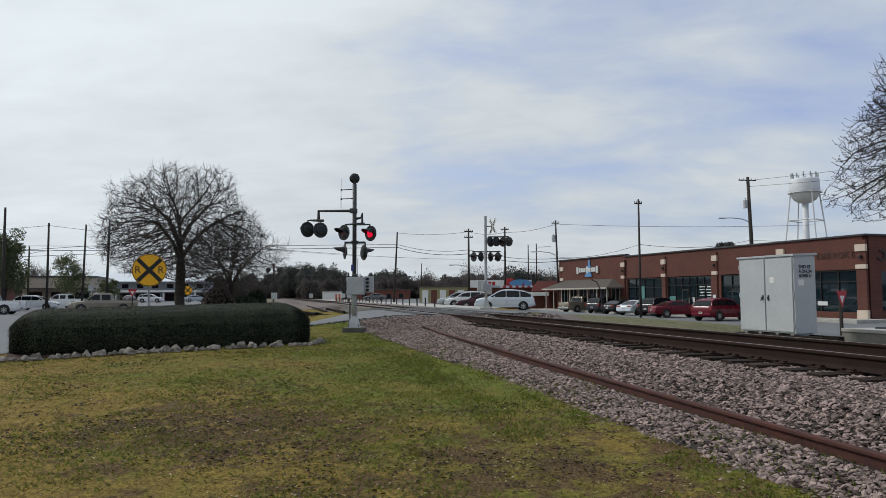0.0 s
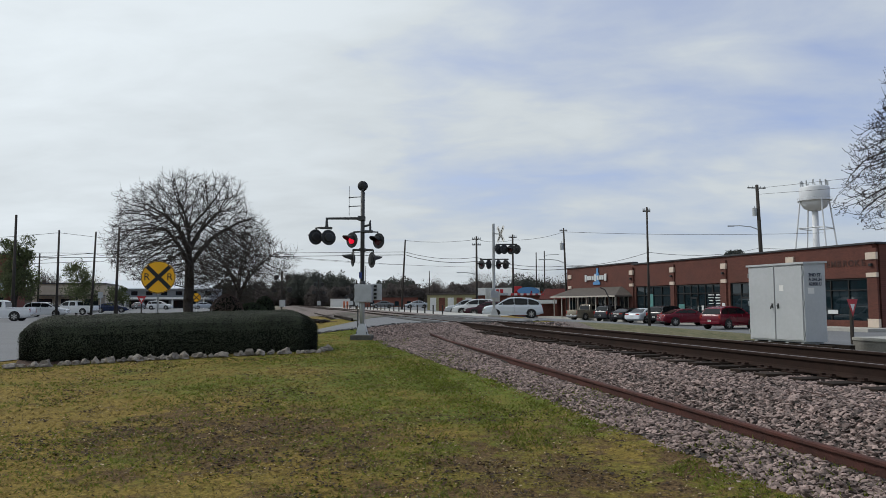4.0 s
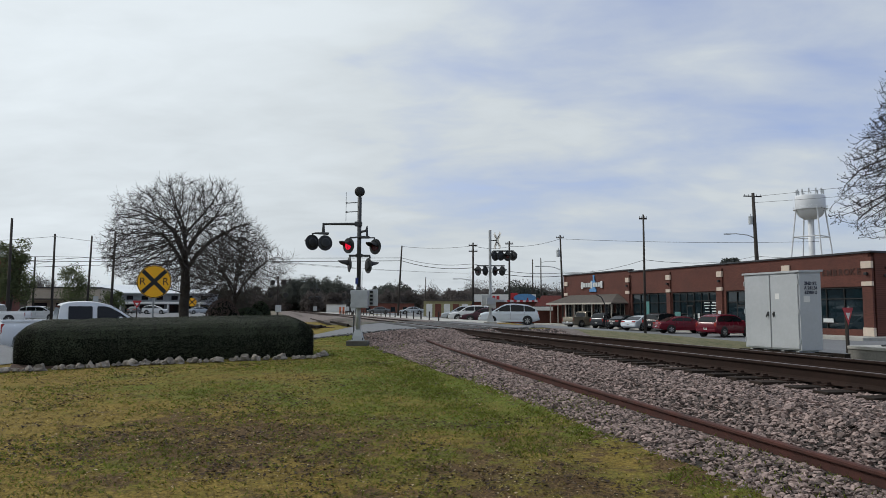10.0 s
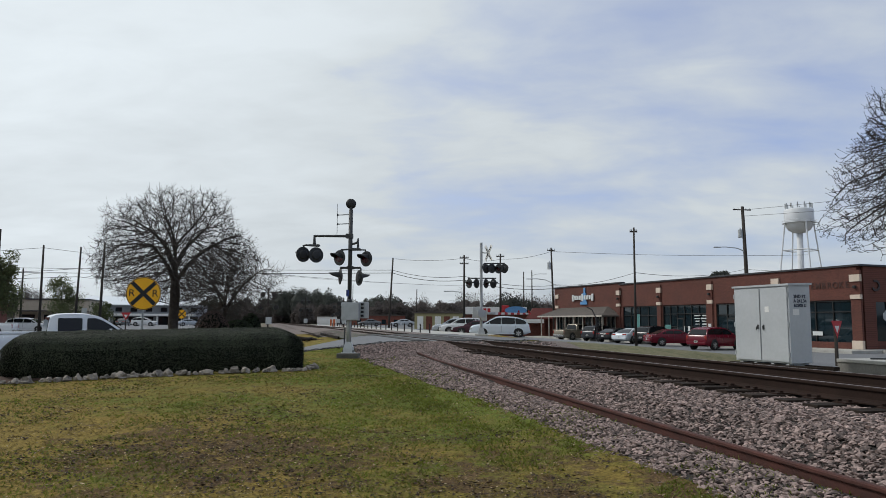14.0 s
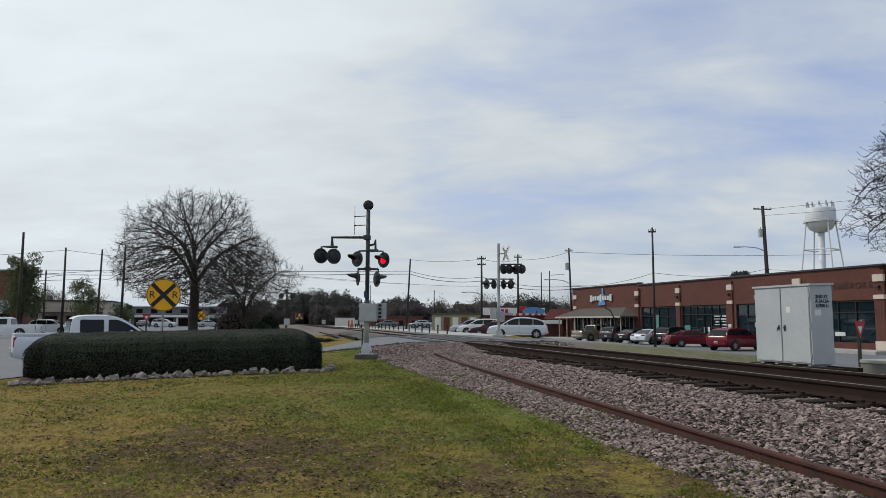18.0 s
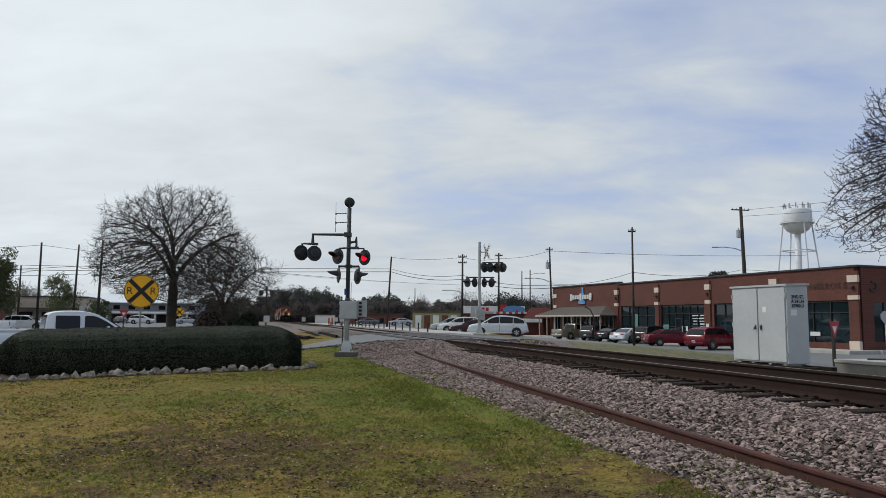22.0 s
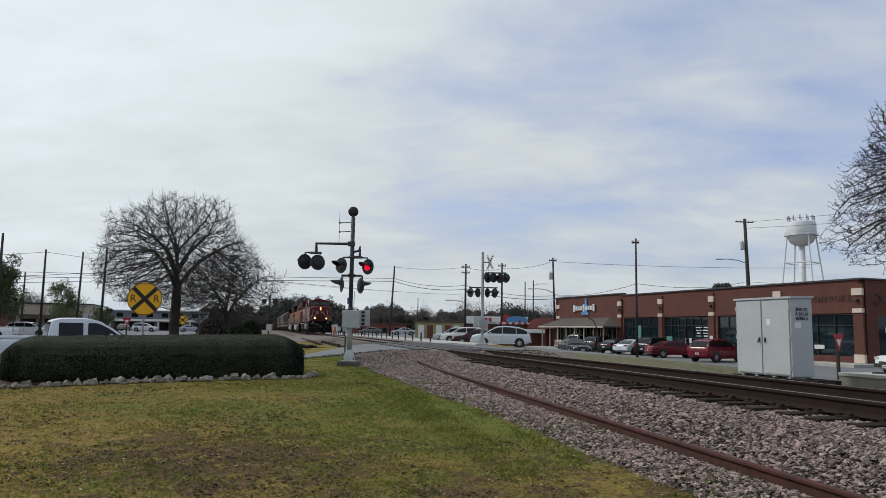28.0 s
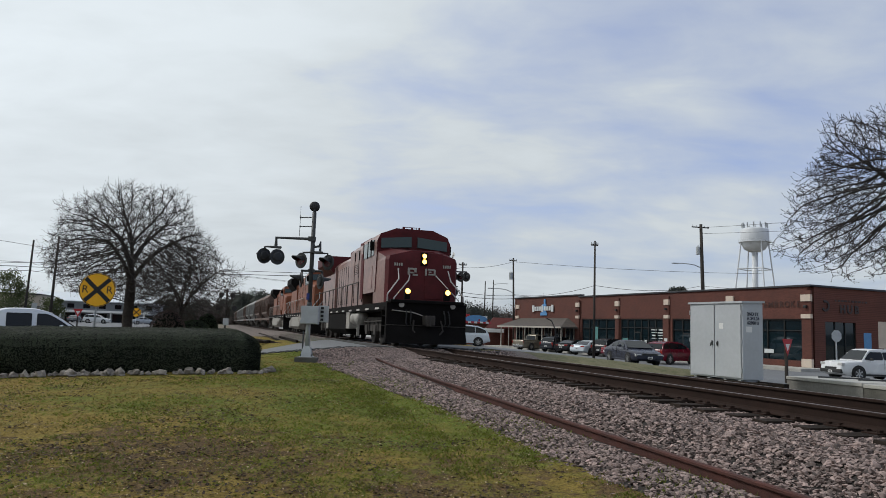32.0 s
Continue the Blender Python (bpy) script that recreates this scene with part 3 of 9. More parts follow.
scatter_rocks("ballast_stones", 84000, pick_bank(2.0, 6.25, 1.6, 25.0, 1.55), 0.0275, M["stone"], "loose grey and pinkish granite ballast stones", "ballast", 4)
scatter_rocks("ballast_stones_between_rails", 17000, pick_bank(6.3, 10.2, 7.5, 25.0, 1.2), 0.031, M["stone"], "loose grey granite ballast stones", "ballast", 5)


def pick_edge(rng):
    """Broken edge of the road where it meets the ballast."""
    u = rng.uniform(1.2, 9.6)
    s = table(u, ROAD_LO) + rng.normal(0.02, 0.13)
    if abs(abs(u - U0) - 0.7525) < 0.12:
        return None
    return (*T(u, s)[:2], ground_z(u, s) - 0.01)


scatter_rocks("broken_road_edge", 700, pick_edge, 0.05, M["asphalt_dark"], "dark broken asphalt lumps along the road edge", "asphalt", 9, flat=0.55)


def rail_profile(h=0.18, head=0.072, foot=0.14):
    w, f = head / 2, foot / 2
    return [(-f, 0), (f, 0), (f, 0.012), (0.02, 0.03), (0.009, 0.05), (0.009, h - 0.05), (w - 0.004, h - 0.038), (w, h - 0.03), (w, h - 0.01), (w - 0.012, h),
            (-w + 0.012, h), (-w, h - 0.01), (-w, h - 0.03), (-w + 0.004, h - 0.038), (-0.009, h - 0.05), (-0.009, 0.05), (-0.02, 0.03), (-f, 0.012)]


track = thing("railway_track", pose(0, 0, 0), "single main line with brown steel rails on dark timber ties", "railway", kind="structure")
for du in (-0.7525, 0.7525):
    bm = B()
    loft(bm, [[T(track_u(s) + du + x, s, RAIL_Z - 0.18 + h) for x, h in rail_profile()] for s in (-300, -20, 20, 60, 80, 110, 150, 210, 270, 400, 620, 900)])
    for f in bm.faces:
        if f.normal.z > 0.9 and f.calc_center_median().z > RAIL_Z - 0.03:
            f.material_index = 1
    r = part("rail", bm, (M["rail"], M["rail_head"]), track)
bm = B()
box(bm, (0, 0, 0), (2.6, 0.23, 0.18), bev=0.012)
tie0 = part("tie", bm, M["tie"], track)
bm = B()
for sx in (-1, 1):
    box(bm, (sx * 0.7525, 0, 0.097), (0.36, 0.19, 0.016))
    for dx in (-0.13, 0.13):
        box(bm, (sx * 0.7525 + dx, 0.06, 0.115), (0.05, 0.03, 0.03))
        box(bm, (sx * 0.7525 + dx * 0.8, -0.06, 0.115), (0.05, 0.03, 0.03))
plate0 = part("tie_plates", bm, M["rail"], track)
rng = random.Random(3)
k = 0
for i in range(-20, 160):
    s = i * 0.51 + rng.uniform(-0.03, 0.03)
    if 25.4 < s < 38.6:
        continue
    m = Matrix.Translation(T(U0 + rng.uniform(-0.06, 0.06), s, RAIL_Z - 0.18 - 0.095)) @ pose(0, 0, 0, 0, rng.uniform(-0.6, 0.6), YAW_T + rng.uniform(-1, 1))
    if k == 0:
        tie0.matrix_basis, plate0.matrix_basis = m, m
    else:
        share("tie", tie0.data, track, m)
        share("tie_plates", plate0.data, track, m)
    k += 1
# timbers of the crossing
for du, w in ((-1.5, 0.5), (0, 1.3), (1.5, 0.5)):
    bm = B()
    box(bm, (0, 0, 0), (w, 13.3, 0.1), bev=0.01)
    c = part("crossing_panel", bm, M["asphalt_dark"], track)
    c.matrix_basis = Matrix.Translation(T(U0 + du, 32.0, RAIL_Z - 0.058)) @ pose(0, 0, 0, 0, 0, YAW_T)

M["old_gravel"] = mat("old_brown_gravel", (0.095, 0.082, 0.068), 0.95, var=0.3, scale=1.2, fine=22, bump=0.8, bscale=24, col2=(0.05, 0.052, 0.03))
# the cut spare rail on the near shoulder
spare = thing("spare_rail", pose(0, 0, 0), "rusted cut rail lying on the ballast shoulder", "rail")
bm = B()
prof = rail_profile(0.178, 0.072, 0.14)
rings = []
for s in (-3, 2, 5, 10, 15, 19, 20.6, 21.4):
    rings.append([T(4.43 + x, s, SPARE(s) - 0.03 + h) for x, h in prof])
loft(bm, rings)
part("rail_length", bm, M["rust"], spare)

strip("gravel_beyond_road", steps((3.4, 5.6, 0.4)), lambda u: road_hi(u) + 0.05, lambda u: 60.5, 60, 0.03, M["old_gravel"], "brown-grey gravel beyond the road", "gravel")
M["weeds"] = mat("thin_weeds_on_gravel", (0.165, 0.142, 0.075), 0.95, var=0.3, scale=2.4, fine=9, bump=1.0, bscale=24, col2=(0.062, 0.070, 0.020))
strip("weedy_verge", steps((10.9, 19.4, 0.5)), lambda u: 8, lambda u: table(u, ROAD_LO) - 0.25, 60, 0.02, M["weeds"], "brown-grey gravel verge with thin weeds", "gravel")
# timbers and old rails lying left of the line beyond the road
for (u, s, ln, yaw) in ((3.2, 36.5, 9.0, 0.8), (3.4, 45.8, 12.0, -0.3), (3.5, 58.2, 18.0, 0.4), (1.9, 38.0, 5.0, 7.0), (1.5, 36.8, 3.2, 24.0), (2.3, 36.6, 2.2, -12.0)):
    d = thing("old_timber", Matrix.Translation(T(u, s, ground_z(u, s) + 0.06)) @ pose(0, 0, 0, 0, 0, YAW_T + yaw), "dark old timber lying in the gravel", "timber")
    bm = B()
    w_ = 0.09 if ln > 8 else 0.2
    box(bm, (0, ln / 2 - 3, 0), (w_, ln, 0.12), bev=0.015)
    part("beam", bm, M["tie"], d)
sheet("gravel_left", steps((1.2, 3.6, 0.4)), steps((60, 300, 20)), lambda u, s: ground_z(u, s) + 0.025 + 0.02 * math.sin(3 * u + s), M["ballast_far"], label="grey gravel beside the tracks", category="gravel")


# ---- lawn blades and litter
def grass_blades(name, n, seed, s0, s1, u0, u1, material, label, h=0.035, patch=None, over=0.0):
    rng = np.random.default_rng(seed)
    verts, faces = [], []
    got = 0
    while got < n:
        s = s0 + (s1 - s0) * rng.uniform() ** 1.6
        u = rng.uniform(u0, u1)
        if u > U0 - table(s, [(3, 2.8), (6, 2.88), (12, 3.1), (22, 3.7)]) + 0.2 * math.sin(s * 2.1) + over * rng.uniform() ** 1.5 or (s > table(u, ROAD_LO) - 0.3) or s < 2.5:
            got += 0.2
            continue
        x, y, _ = T(u, s)
        if patch and noise.noise((x * 0.45, y * 0.45, seed)) + 0.35 * noise.noise((x * 1.7, y * 1.7, 5)) + rng.normal(0, 0.16) < patch:
            got += 0.15
            continue
        z = max(ground_z(u, s), bank_z(u, s)) if over and u > 2.5 else ground_z(u, s)
        for _ in range(3):
            a, hh = rng.uniform(0, 6.28), h * rng.uniform(0.5, 1.6)
            w = 0.006 + 0.0011 * s * 0.6
            bx, by = x + rng.uniform(-0.04, 0.04), y + rng.uniform(-0.04, 0.04)
            lx, ly = rng.uniform(-0.05, 0.05, 2)
            b = len(verts)
            verts += [(bx - w * math.cos(a), by - w * math.sin(a), z - 0.004), (bx + w * math.cos(a), by + w * math.sin(a), z - 0.004), (bx + lx, by + ly, z + hh)]
            faces.append((b, b + 1, b + 2))
        got += 1
    return tagged(raw(name, verts, faces, material), label, "grass", kind="stuff")


M["blade_green"] = translucent(mat("green_grass_blade", (0.17, 0.20, 0.028), 0.8, var=0.25, scale=1.2, per_island=0.35), 0.5)
M["blade_straw"] = translucent(mat("straw_grass_blade", (0.28, 0.21, 0.07), 0.85, var=0.25, scale=1.2, per_island=0.4), 0.5)
grass_blades("green_grass", 26000, 11, 2.6, 26, -9, 5, M["blade_green"], "short green winter grass tufts", 0.022, 0.02)
grass_blades("straw_grass", 22000, 12, 2.6, 24, -9, 5, M["blade_straw"], "short straw-coloured dormant grass", 0.018)

grass_blades("edge_grass", 5000, 14, 3.0, 22, 2.4, 4.6, M["blade_green"], "thin grass growing into the ballast edge", 0.03, -0.05, 0.95)


def leaf_litter(name, n, seed, material, label, size, patch):
    """Dry leaves and bits lying flat in the lawn, in drifts."""
    rng = np.random.default_rng(seed)
    verts, faces = [], []
    got = 0
    while got < n:
        s = 2.6 + 15 * rng.uniform() ** 1.5
        u = rng.uniform(-8, 3.8)
        x, y, _ = T(u, s)
        got += 0.05
        if u > U0 - 3.2 or s > table(u, ROAD_LO) - 0.5 or noise.noise((x * 0.55, y * 0.9, 9.0)) + 0.5 * noise.noise((x * 2.1, y * 2.1, 2.0)) + rng.normal(0, 0.12) < patch - 0.8 * max(0.0, 1 - math.hypot((x + 2.9) / 3.4, (y - 8.7) / 1.9)) - 0.5 * max(0.0, 1 - math.hypot((x + 1.0) / 3.0, (y - 6.8) / 1.2)) - 0.5 * max(0.0, 1 - math.hypot((x - 1.3) / 2.2, (y - 6.6) / 1.8)):
            continue
        z = ground_z(u, s) + 0.012
        a, k, tl = rng.uniform(0, 6.28), size * rng.uniform(0.5, 1.5), rng.uniform(-0.5, 0.5)
        c, d = math.cos(a) * k, math.sin(a) * k
        b = len(verts)
        verts += [(x - c, y - d, z), (x + d * 0.5, y - c * 0.5, z + k * tl), (x + c, y + d, z + 0.004), (x - d * 0.5, y + c * 0.5, z + k * 0.4)]
        faces.append((b, b + 1, b + 2, b + 3))
        got += 1
    return tagged(raw(name, verts, faces, material), label, "leaves", kind="stuff")


M["litter_dark"] = mat("dark_dead_leaf", (0.055, 0.032, 0.016), 0.9, var=0.3, per_island=0.5)
M["crumb"] = mat("soil_crumb", (0.075, 0.055, 0.024), 0.95, var=0.3, per_island=0.5)
M["litter_pale"] = mat("pale_dry_leaf", (0.40, 0.31, 0.19), 0.9, var=0.3, per_island=0.5)
leaf_litter("dead_leaves", 15000, 61, M["litter_dark"], "dark dead leaves scattered in the lawn", 0.019, 0.30)
leaf_litter("soil_crumbs", 16000, 63, M["crumb"], "dark soil crumbs and dead bits between the grass", 0.011, -0.75)
leaf_litter("dry_leaf_bits", 11000, 62, M["litter_pale"], "pale dry leaf bits scattered in the lawn", 0.0125, 0.05)


# ---- crossing signals
M["concrete_dark"] = mat("stained_concrete", (0.12, 0.115, 0.10), 0.92, var=0.25, scale=3, fine=25, bump=0.3, bscale=60)
M["lens_off"] = mat("dark_red_lens", (0.06, 0.006, 0.008), 0.25, var=0.1)
M["lens_lit"] = mat("lit_red_lens", (0.5, 0.01, 0.03), 0.4, var=0.05, emit=((1.0, 0.012, 0.05), 0.75))
M["disc_back"] = mat("faded_black_disc", (0.026, 0.028, 0.031), 0.55, var=0.2, scale=5)
FLASHING = []


def lamp(parent, p, aim, lit=None, r=0.27):
    """Flasher: round background, hood, housing and lens; aim: degrees round z in which it looks, 0 is towards -y."""
    m = Matrix.Translation(p) @ pose(0, 0, 0, 0, 0, aim)
    bm = B()
    lathe(bm, [(0.02, 0.0), (r * 0.96, 0.0), (r, -0.012), (r, -0.03), (r * 0.96, -0.035), (0.02, -0.035)], 28, pose(0, 0, 0, 90))
    head = part("flasher", bm, M["disc_back"], parent, "round black signal background", soft=False)
    head.matrix_basis = m
    bm = B()
    lathe(bm, [(0.02, -0.085), (0.12, -0.08), (0.15, -0.06), (0.155, -0.036)], 20, pose(0, 0, 0, 90))
    part("housing", bm, M["disc_back"], head)
    bm = B()
    seg, L0 = 18, 0.34
    rings = []
    for k in (0.0, 1.0):
        ring = []
        for i in range(seg + 1):
            a = radians(-10 + 200 * i / seg)
            ln = L0 * k * (0.10 + 0.90 * max(0.0, math.sin(a)) ** 0.55)
            ring.append((0.155 * math.cos(a), -0.001 - ln, 0.155 * math.sin(a) - 0.03 * k * math.sin(a)))
        rings.append(ring)
    loft(bm, rings, closed=False, caps=False)
    hood = part("hood", bm, M["black"], head)
    md = hood.modifiers.new("thick", "SOLIDIFY")
    md.thickness = 0.016
    bm = B()
    lathe(bm, [(0.01, 0.012), (0.08, 0.010), (0.115, 0.006), (0.13, 0.002)], 24, pose(0, 0, 0, 90))
    part("lens", bm, M["lens_lit"] if lit else M["lens_off"], head, "glowing red lens" if lit else "dark red lens", soft=True)
    if lit:
        # added disc: turns to cover the always-glowing lens, so the lamp blinks
        bm = B()
        lathe(bm, [(0.01, 0.003), (0.142, 0.003), (0.142, -0.003), (0.01, -0.003)], 24, pose(0, 0, 0, 90))
        sh = part("shutter", bm, M["lens_off"], head, "added dark disc that covers the lens to make it blink")
        sh.location = (0, -0.018, 0)
        FLASHING.append((sh, lit))
    return head


def mast_signal():
    base = Vector((-2.955, 22.8, 0.50))
    t = thing("crossing_signal", Matrix.Translation(base), "silver railway crossing signal mast with black flashers and a bell", "signal")
    bm = B()
    box(bm, (0, 0, -0.02), (0.66, 0.66, 0.36), bev=0.03)
    part("foundation", bm, M["concrete_dark"], t, "dark weathered concrete foundation")
    bm = B()
    box(bm, (0, 0, 0.16), (0.40, 0.40, 0.05), bev=0.008)
    loft(bm, [[(x * w, y * w, z) for x, y in ((-1, -1), (1, -1), (1, 1), (-1, 1))] for w, z in ((0.17, 0.18), (0.15, 0.30), (0.105, 0.46), (0.095, 0.50))])
    part("base_casting", bm, M["galv"], t)
    for x in (-0.16, 0.16):
        for y in (-0.16, 0.16):
            bm = B()
            rod(bm, (x, y, 0.17), (x, y, 0.25), 0.018, seg=6)
            part("bolt", bm, M["dark_steel"], t)
    bm = B()
    rod(bm, (0, 0, 0.42), (0, 0, 1.75), 0.075, seg=16)
    part("lower_pole", bm, M["galv"], t, soft=True)
    bm = B()
    rod(bm, (0, 0, 1.75), (0, 0, 4.68), 0.066, seg=16)
    rod(bm, (0, 0, 1.72), (0, 0, 1.84), 0.085, seg=16)
    part("pole", bm, M["dark_steel"], t, soft=True)
    bm = B()
    lathe(bm, [(0.01, 0.05), (0.09, 0.045), (0.155, 0.02), (0.165, -0.03), (0.15, -0.06), (0.02, -0.06)], 24, Matrix.Translation((0, 0, 4.87)) @ pose(0, 0, 0, 90, 0, 12))
    rod(bm, (0, 0, 4.66), (0, 0, 4.76), 0.05, seg=12)
    part("bell", bm, M["black"], t, "round black crossing bell", soft=True)
    bm = B()
    pipe(bm, [(-0.02, 0, 4.52), (-0.42, 0, 4.5)], 0.014)
    pipe(bm, [(-0.02, 0, 4.23), (-0.42, 0, 4.21)], 0.014)
    rod(bm, (-0.43, 0, 3.91), (-0.43, 0, 4.86), 0.009, 0.006, 6)
    for z in (4.5, 4.21):
        box(bm, (-0.42, 0, z), (0.05, 0.04, 0.05))
    part("antenna", bm, M["dark_steel"], t)
    bm = B()
    box(bm, (-0.03, 0, 3.83), (0.22, 0.2, 0.14), bev=0.01)
    pipe(bm, [(-0.1, 0, 3.83), (-1.14, 0, 3.83), (-1.14, 0, 3.61)], 0.047, 10)
    part("bracket_arm", bm, M["dark_steel"], t)
    bm = B()
    pipe(bm, [(-1.14, 0, 3.63), (-1.14, 0, 3.51)], 0.05)
    pipe(bm, [(-1.45, 0.05, 3.45), (-1.5, 0.05, 3.53), (-1.40, 0.03, 3.54), (-0.98, -0.05, 3.5)], 0.03)
    box(bm, (-1.14, 0, 3.53), (0.34, 0.14, 0.06), bev=0.01)
    part("lamp_crossarm", bm, M["dark_steel"], t)
    lamp(t, (-1.52, 0.1, 3.25), -140, r=0.245)
    lamp(t, (-1.08, -0.05, 3.22), -146, r=0.245)
    # pair that faces the camera's road, one dark and one lit in turn
    bm = B()
    pipe(bm, [(-0.28, -0.1, 3.38), (0.0, -0.1, 3.4), (0.49, -0.1, 3.38), (0.5, -0.1, 3.31)], 0.028)
    pipe(bm, [(-0.28, -0.1, 3.38), (-0.28, -0.1, 3.29)], 0.028)
    pipe(bm, [(0.0, 0, 3.57), (0.22, -0.03, 3.61), (0.25, -0.05, 3.73), (0.25, -0.05, 3.41)], 0.04)
    box(bm, (0.2, -0.08, 3.4), (0.26, 0.1, 0.08), bev=0.01)
    part("lamp_crossarm", bm, M["dark_steel"], t)
    lamp(t, (-0.33, -0.14, 3.13), -38, "left", r=0.245)
    lamp(t, (0.51, -0.14, 3.1), -38, "right", r=0.245)
    bm = B()
    pipe(bm, [(-0.33, 0.1, 2.83), (0.33, 0.1, 2.83)], 0.035)
    pipe(bm, [(-0.3, 0.1, 2.83), (-0.3, 0.1, 2.71)], 0.026)
    pipe(bm, [(0.33, 0.1, 2.83), (0.33, 0.1, 2.71)], 0.026)
    box(bm, (0, 0.05, 2.83), (0.2, 0.2, 0.1), bev=0.01)
    part("lamp_crossarm", bm, M["dark_steel"], t)
    lamp(t, (-0.34, 0.12, 2.55), -72, r=0.245)
    lamp(t, (0.30, 0.12, 2.51), 122, r=0.245)
    bm = B()
    box(bm, (0.06, -0.12, 1.45), (0.54, 0.28, 0.56), bev=0.012)
    box(bm, (0.06, -0.27, 1.45), (0.5, 0.02, 0.52), bev=0.006)
    jb = part("junction_box", bm, M["alu_paint"], t, "grey steel junction box")
    bm = B()
    box(bm, (0.3, -0.285, 1.45), (0.03, 0.025, 0.08), bev=0.004)
    part("latch", bm, M["galv"], jb)
    for z in (1.25, 1.65):
        bm = B()
        box(bm, (-0.2, -0.285, z), (0.04, 0.02, 0.09), bev=0.004)
        part("hinge", bm, M["galv"], jb)
    bm = B()
    box(bm, (0.45, 0.12, 1.5), (0.3, 0.06, 0.52), bev=0.01)
    bb = part("gate_mechanism_box", bm, M["alu_paint"], t)
    for z in (1.32, 1.44, 1.56, 1.68):
        bm = B()
        box(bm, (0.4, 0.07, z), (0.09, 0.07, 0.07), bev=0.01)
        part("terminal", bm, M["black"], bb)
    bm = B()
    pipe(bm, [(-0.13, -0.05, 0.95), (-0.13, -0.05, 0.2)], 0.022)
    part("conduit", bm, M["dark_steel"], t)
    bm = B()
    box(bm, (-0.05, -0.08, 2.02), (0.09, 0.02, 0.2), bev=0.003)
    part("number_plate", bm, mat("blue_plate", (0.02, 0.04, 0.2), 0.5), t, "small blue plate")
    return t


mast_signal()


def far_signal():
    t = thing("crossing_signal", Matrix.Translation((2.39, 46.0, 0.72)), "silver crossing signal with crossbuck, flashers and a lowered gate", "signal")
    bm = B()
    box(bm, (0, 0, 0.05), (0.8, 0.8, 0.2), bev=0.03)
    part("foundation", bm, M["concrete"], t)
    bm = B()
    rod(bm, (0, 0, 0.1), (0, 0, 5.95), 0.09, seg=14)
    loft(bm, [[(x * w, y * w, z) for x, y in ((-1, -1), (1, -1), (1, 1), (-1, 1))] for w, z in ((0.24, 0.15), (0.13, 0.55))])
    part("pole", bm, M["alu_paint"], t)
    for a in (38, -38):
        bm = B()
        box(bm, (0, 0, 0), (0.23, 0.02, 1.22), bev=0.004)
        q = part("crossbuck_blade", bm, M["sign_white"], t, "white crossbuck blade")
        q.matrix_basis = Matrix.Translation((0.45, -0.14 - (0.03 if a > 0 else 0), 5.28)) @ pose(0, 0, 0, 0, 0, -62) @ pose(0, 0, 0, 0, a, 0)
        for z in (-0.42, -0.28, -0.14, 0.14, 0.28, 0.42):
            bm = B()
            box(bm, (0, -0.013, z), (0.10, 0.006, 0.09))
            part("lettering", bm, M["black"], q)
    bm = B()
    pipe(bm, [(0.05, 0, 5.3), (0.45, -0.12, 5.28)], 0.03)
    pipe(bm, [(0, 0, 4.25), (0.2, 0, 4.62), (1.5, -0.05, 4.62)], 0.05)
    pipe(bm, [(-0.85, 0, 3.68), (0.95, 0, 3.68)], 0.04)
    part("lamp_crossarm", bm, M["dark_steel"], t)
    for x, z, aim in ((0.30, 4.28, -140), (0.66, 4.30, -150), (1.10, 4.28, -35), (1.48, 4.30, 140), (-0.78, 3.34, -52), (-0.32, 3.34, -128), (0.32, 3.34, 55), (0.78, 3.34, 128)):
        lamp(t, (x, -0.1, z), aim, r=0.30)
    bm = B()
    box(bm, (-0.3, -0.15, 1.5), (0.5, 0.45, 0.7), bev=0.02)
    box(bm, (0.15, -0.1, 1.3), (0.4, 0.4, 0.6), bev=0.02)
    part("gate_mechanism", bm, M["alu_paint"], t)
    # lowered gate arm with red and white bands
    arm = part("gate_arm", box(B(), (0.5, 0, 0), (0.9, 0.12, 0.14), bev=0.01), M["galv"], t)
    arm.matrix_basis = Matrix.Translation((0.35, -0.35, 1.45)) @ pose(0, 0, 0, 0, -0.5, 56)
    n = 12
    for i in range(n):
        bm = B()
        box(bm, (0.95 + 0.42 * i + 0.21, 0, 0), (0.42, 0.045, 0.15 - 0.004 * i))
        part("band", bm, M["sign_red"] if i % 2 else M["sign_white"], arm)
    bm = B()
    box(bm, (-0.7, 0, 0), (0.9, 0.1, 0.4), bev=0.02)
    part("counterweight", bm, M["galv"], arm)
    for x in (2.1, 4.2, 5.7):
        bm = B()
        rod(bm, (x, 0, 0.08), (x, 0, 0.22), 0.05, seg=10)
        part("arm_lamp", bm, M["lamp_red"], arm)


far_signal()


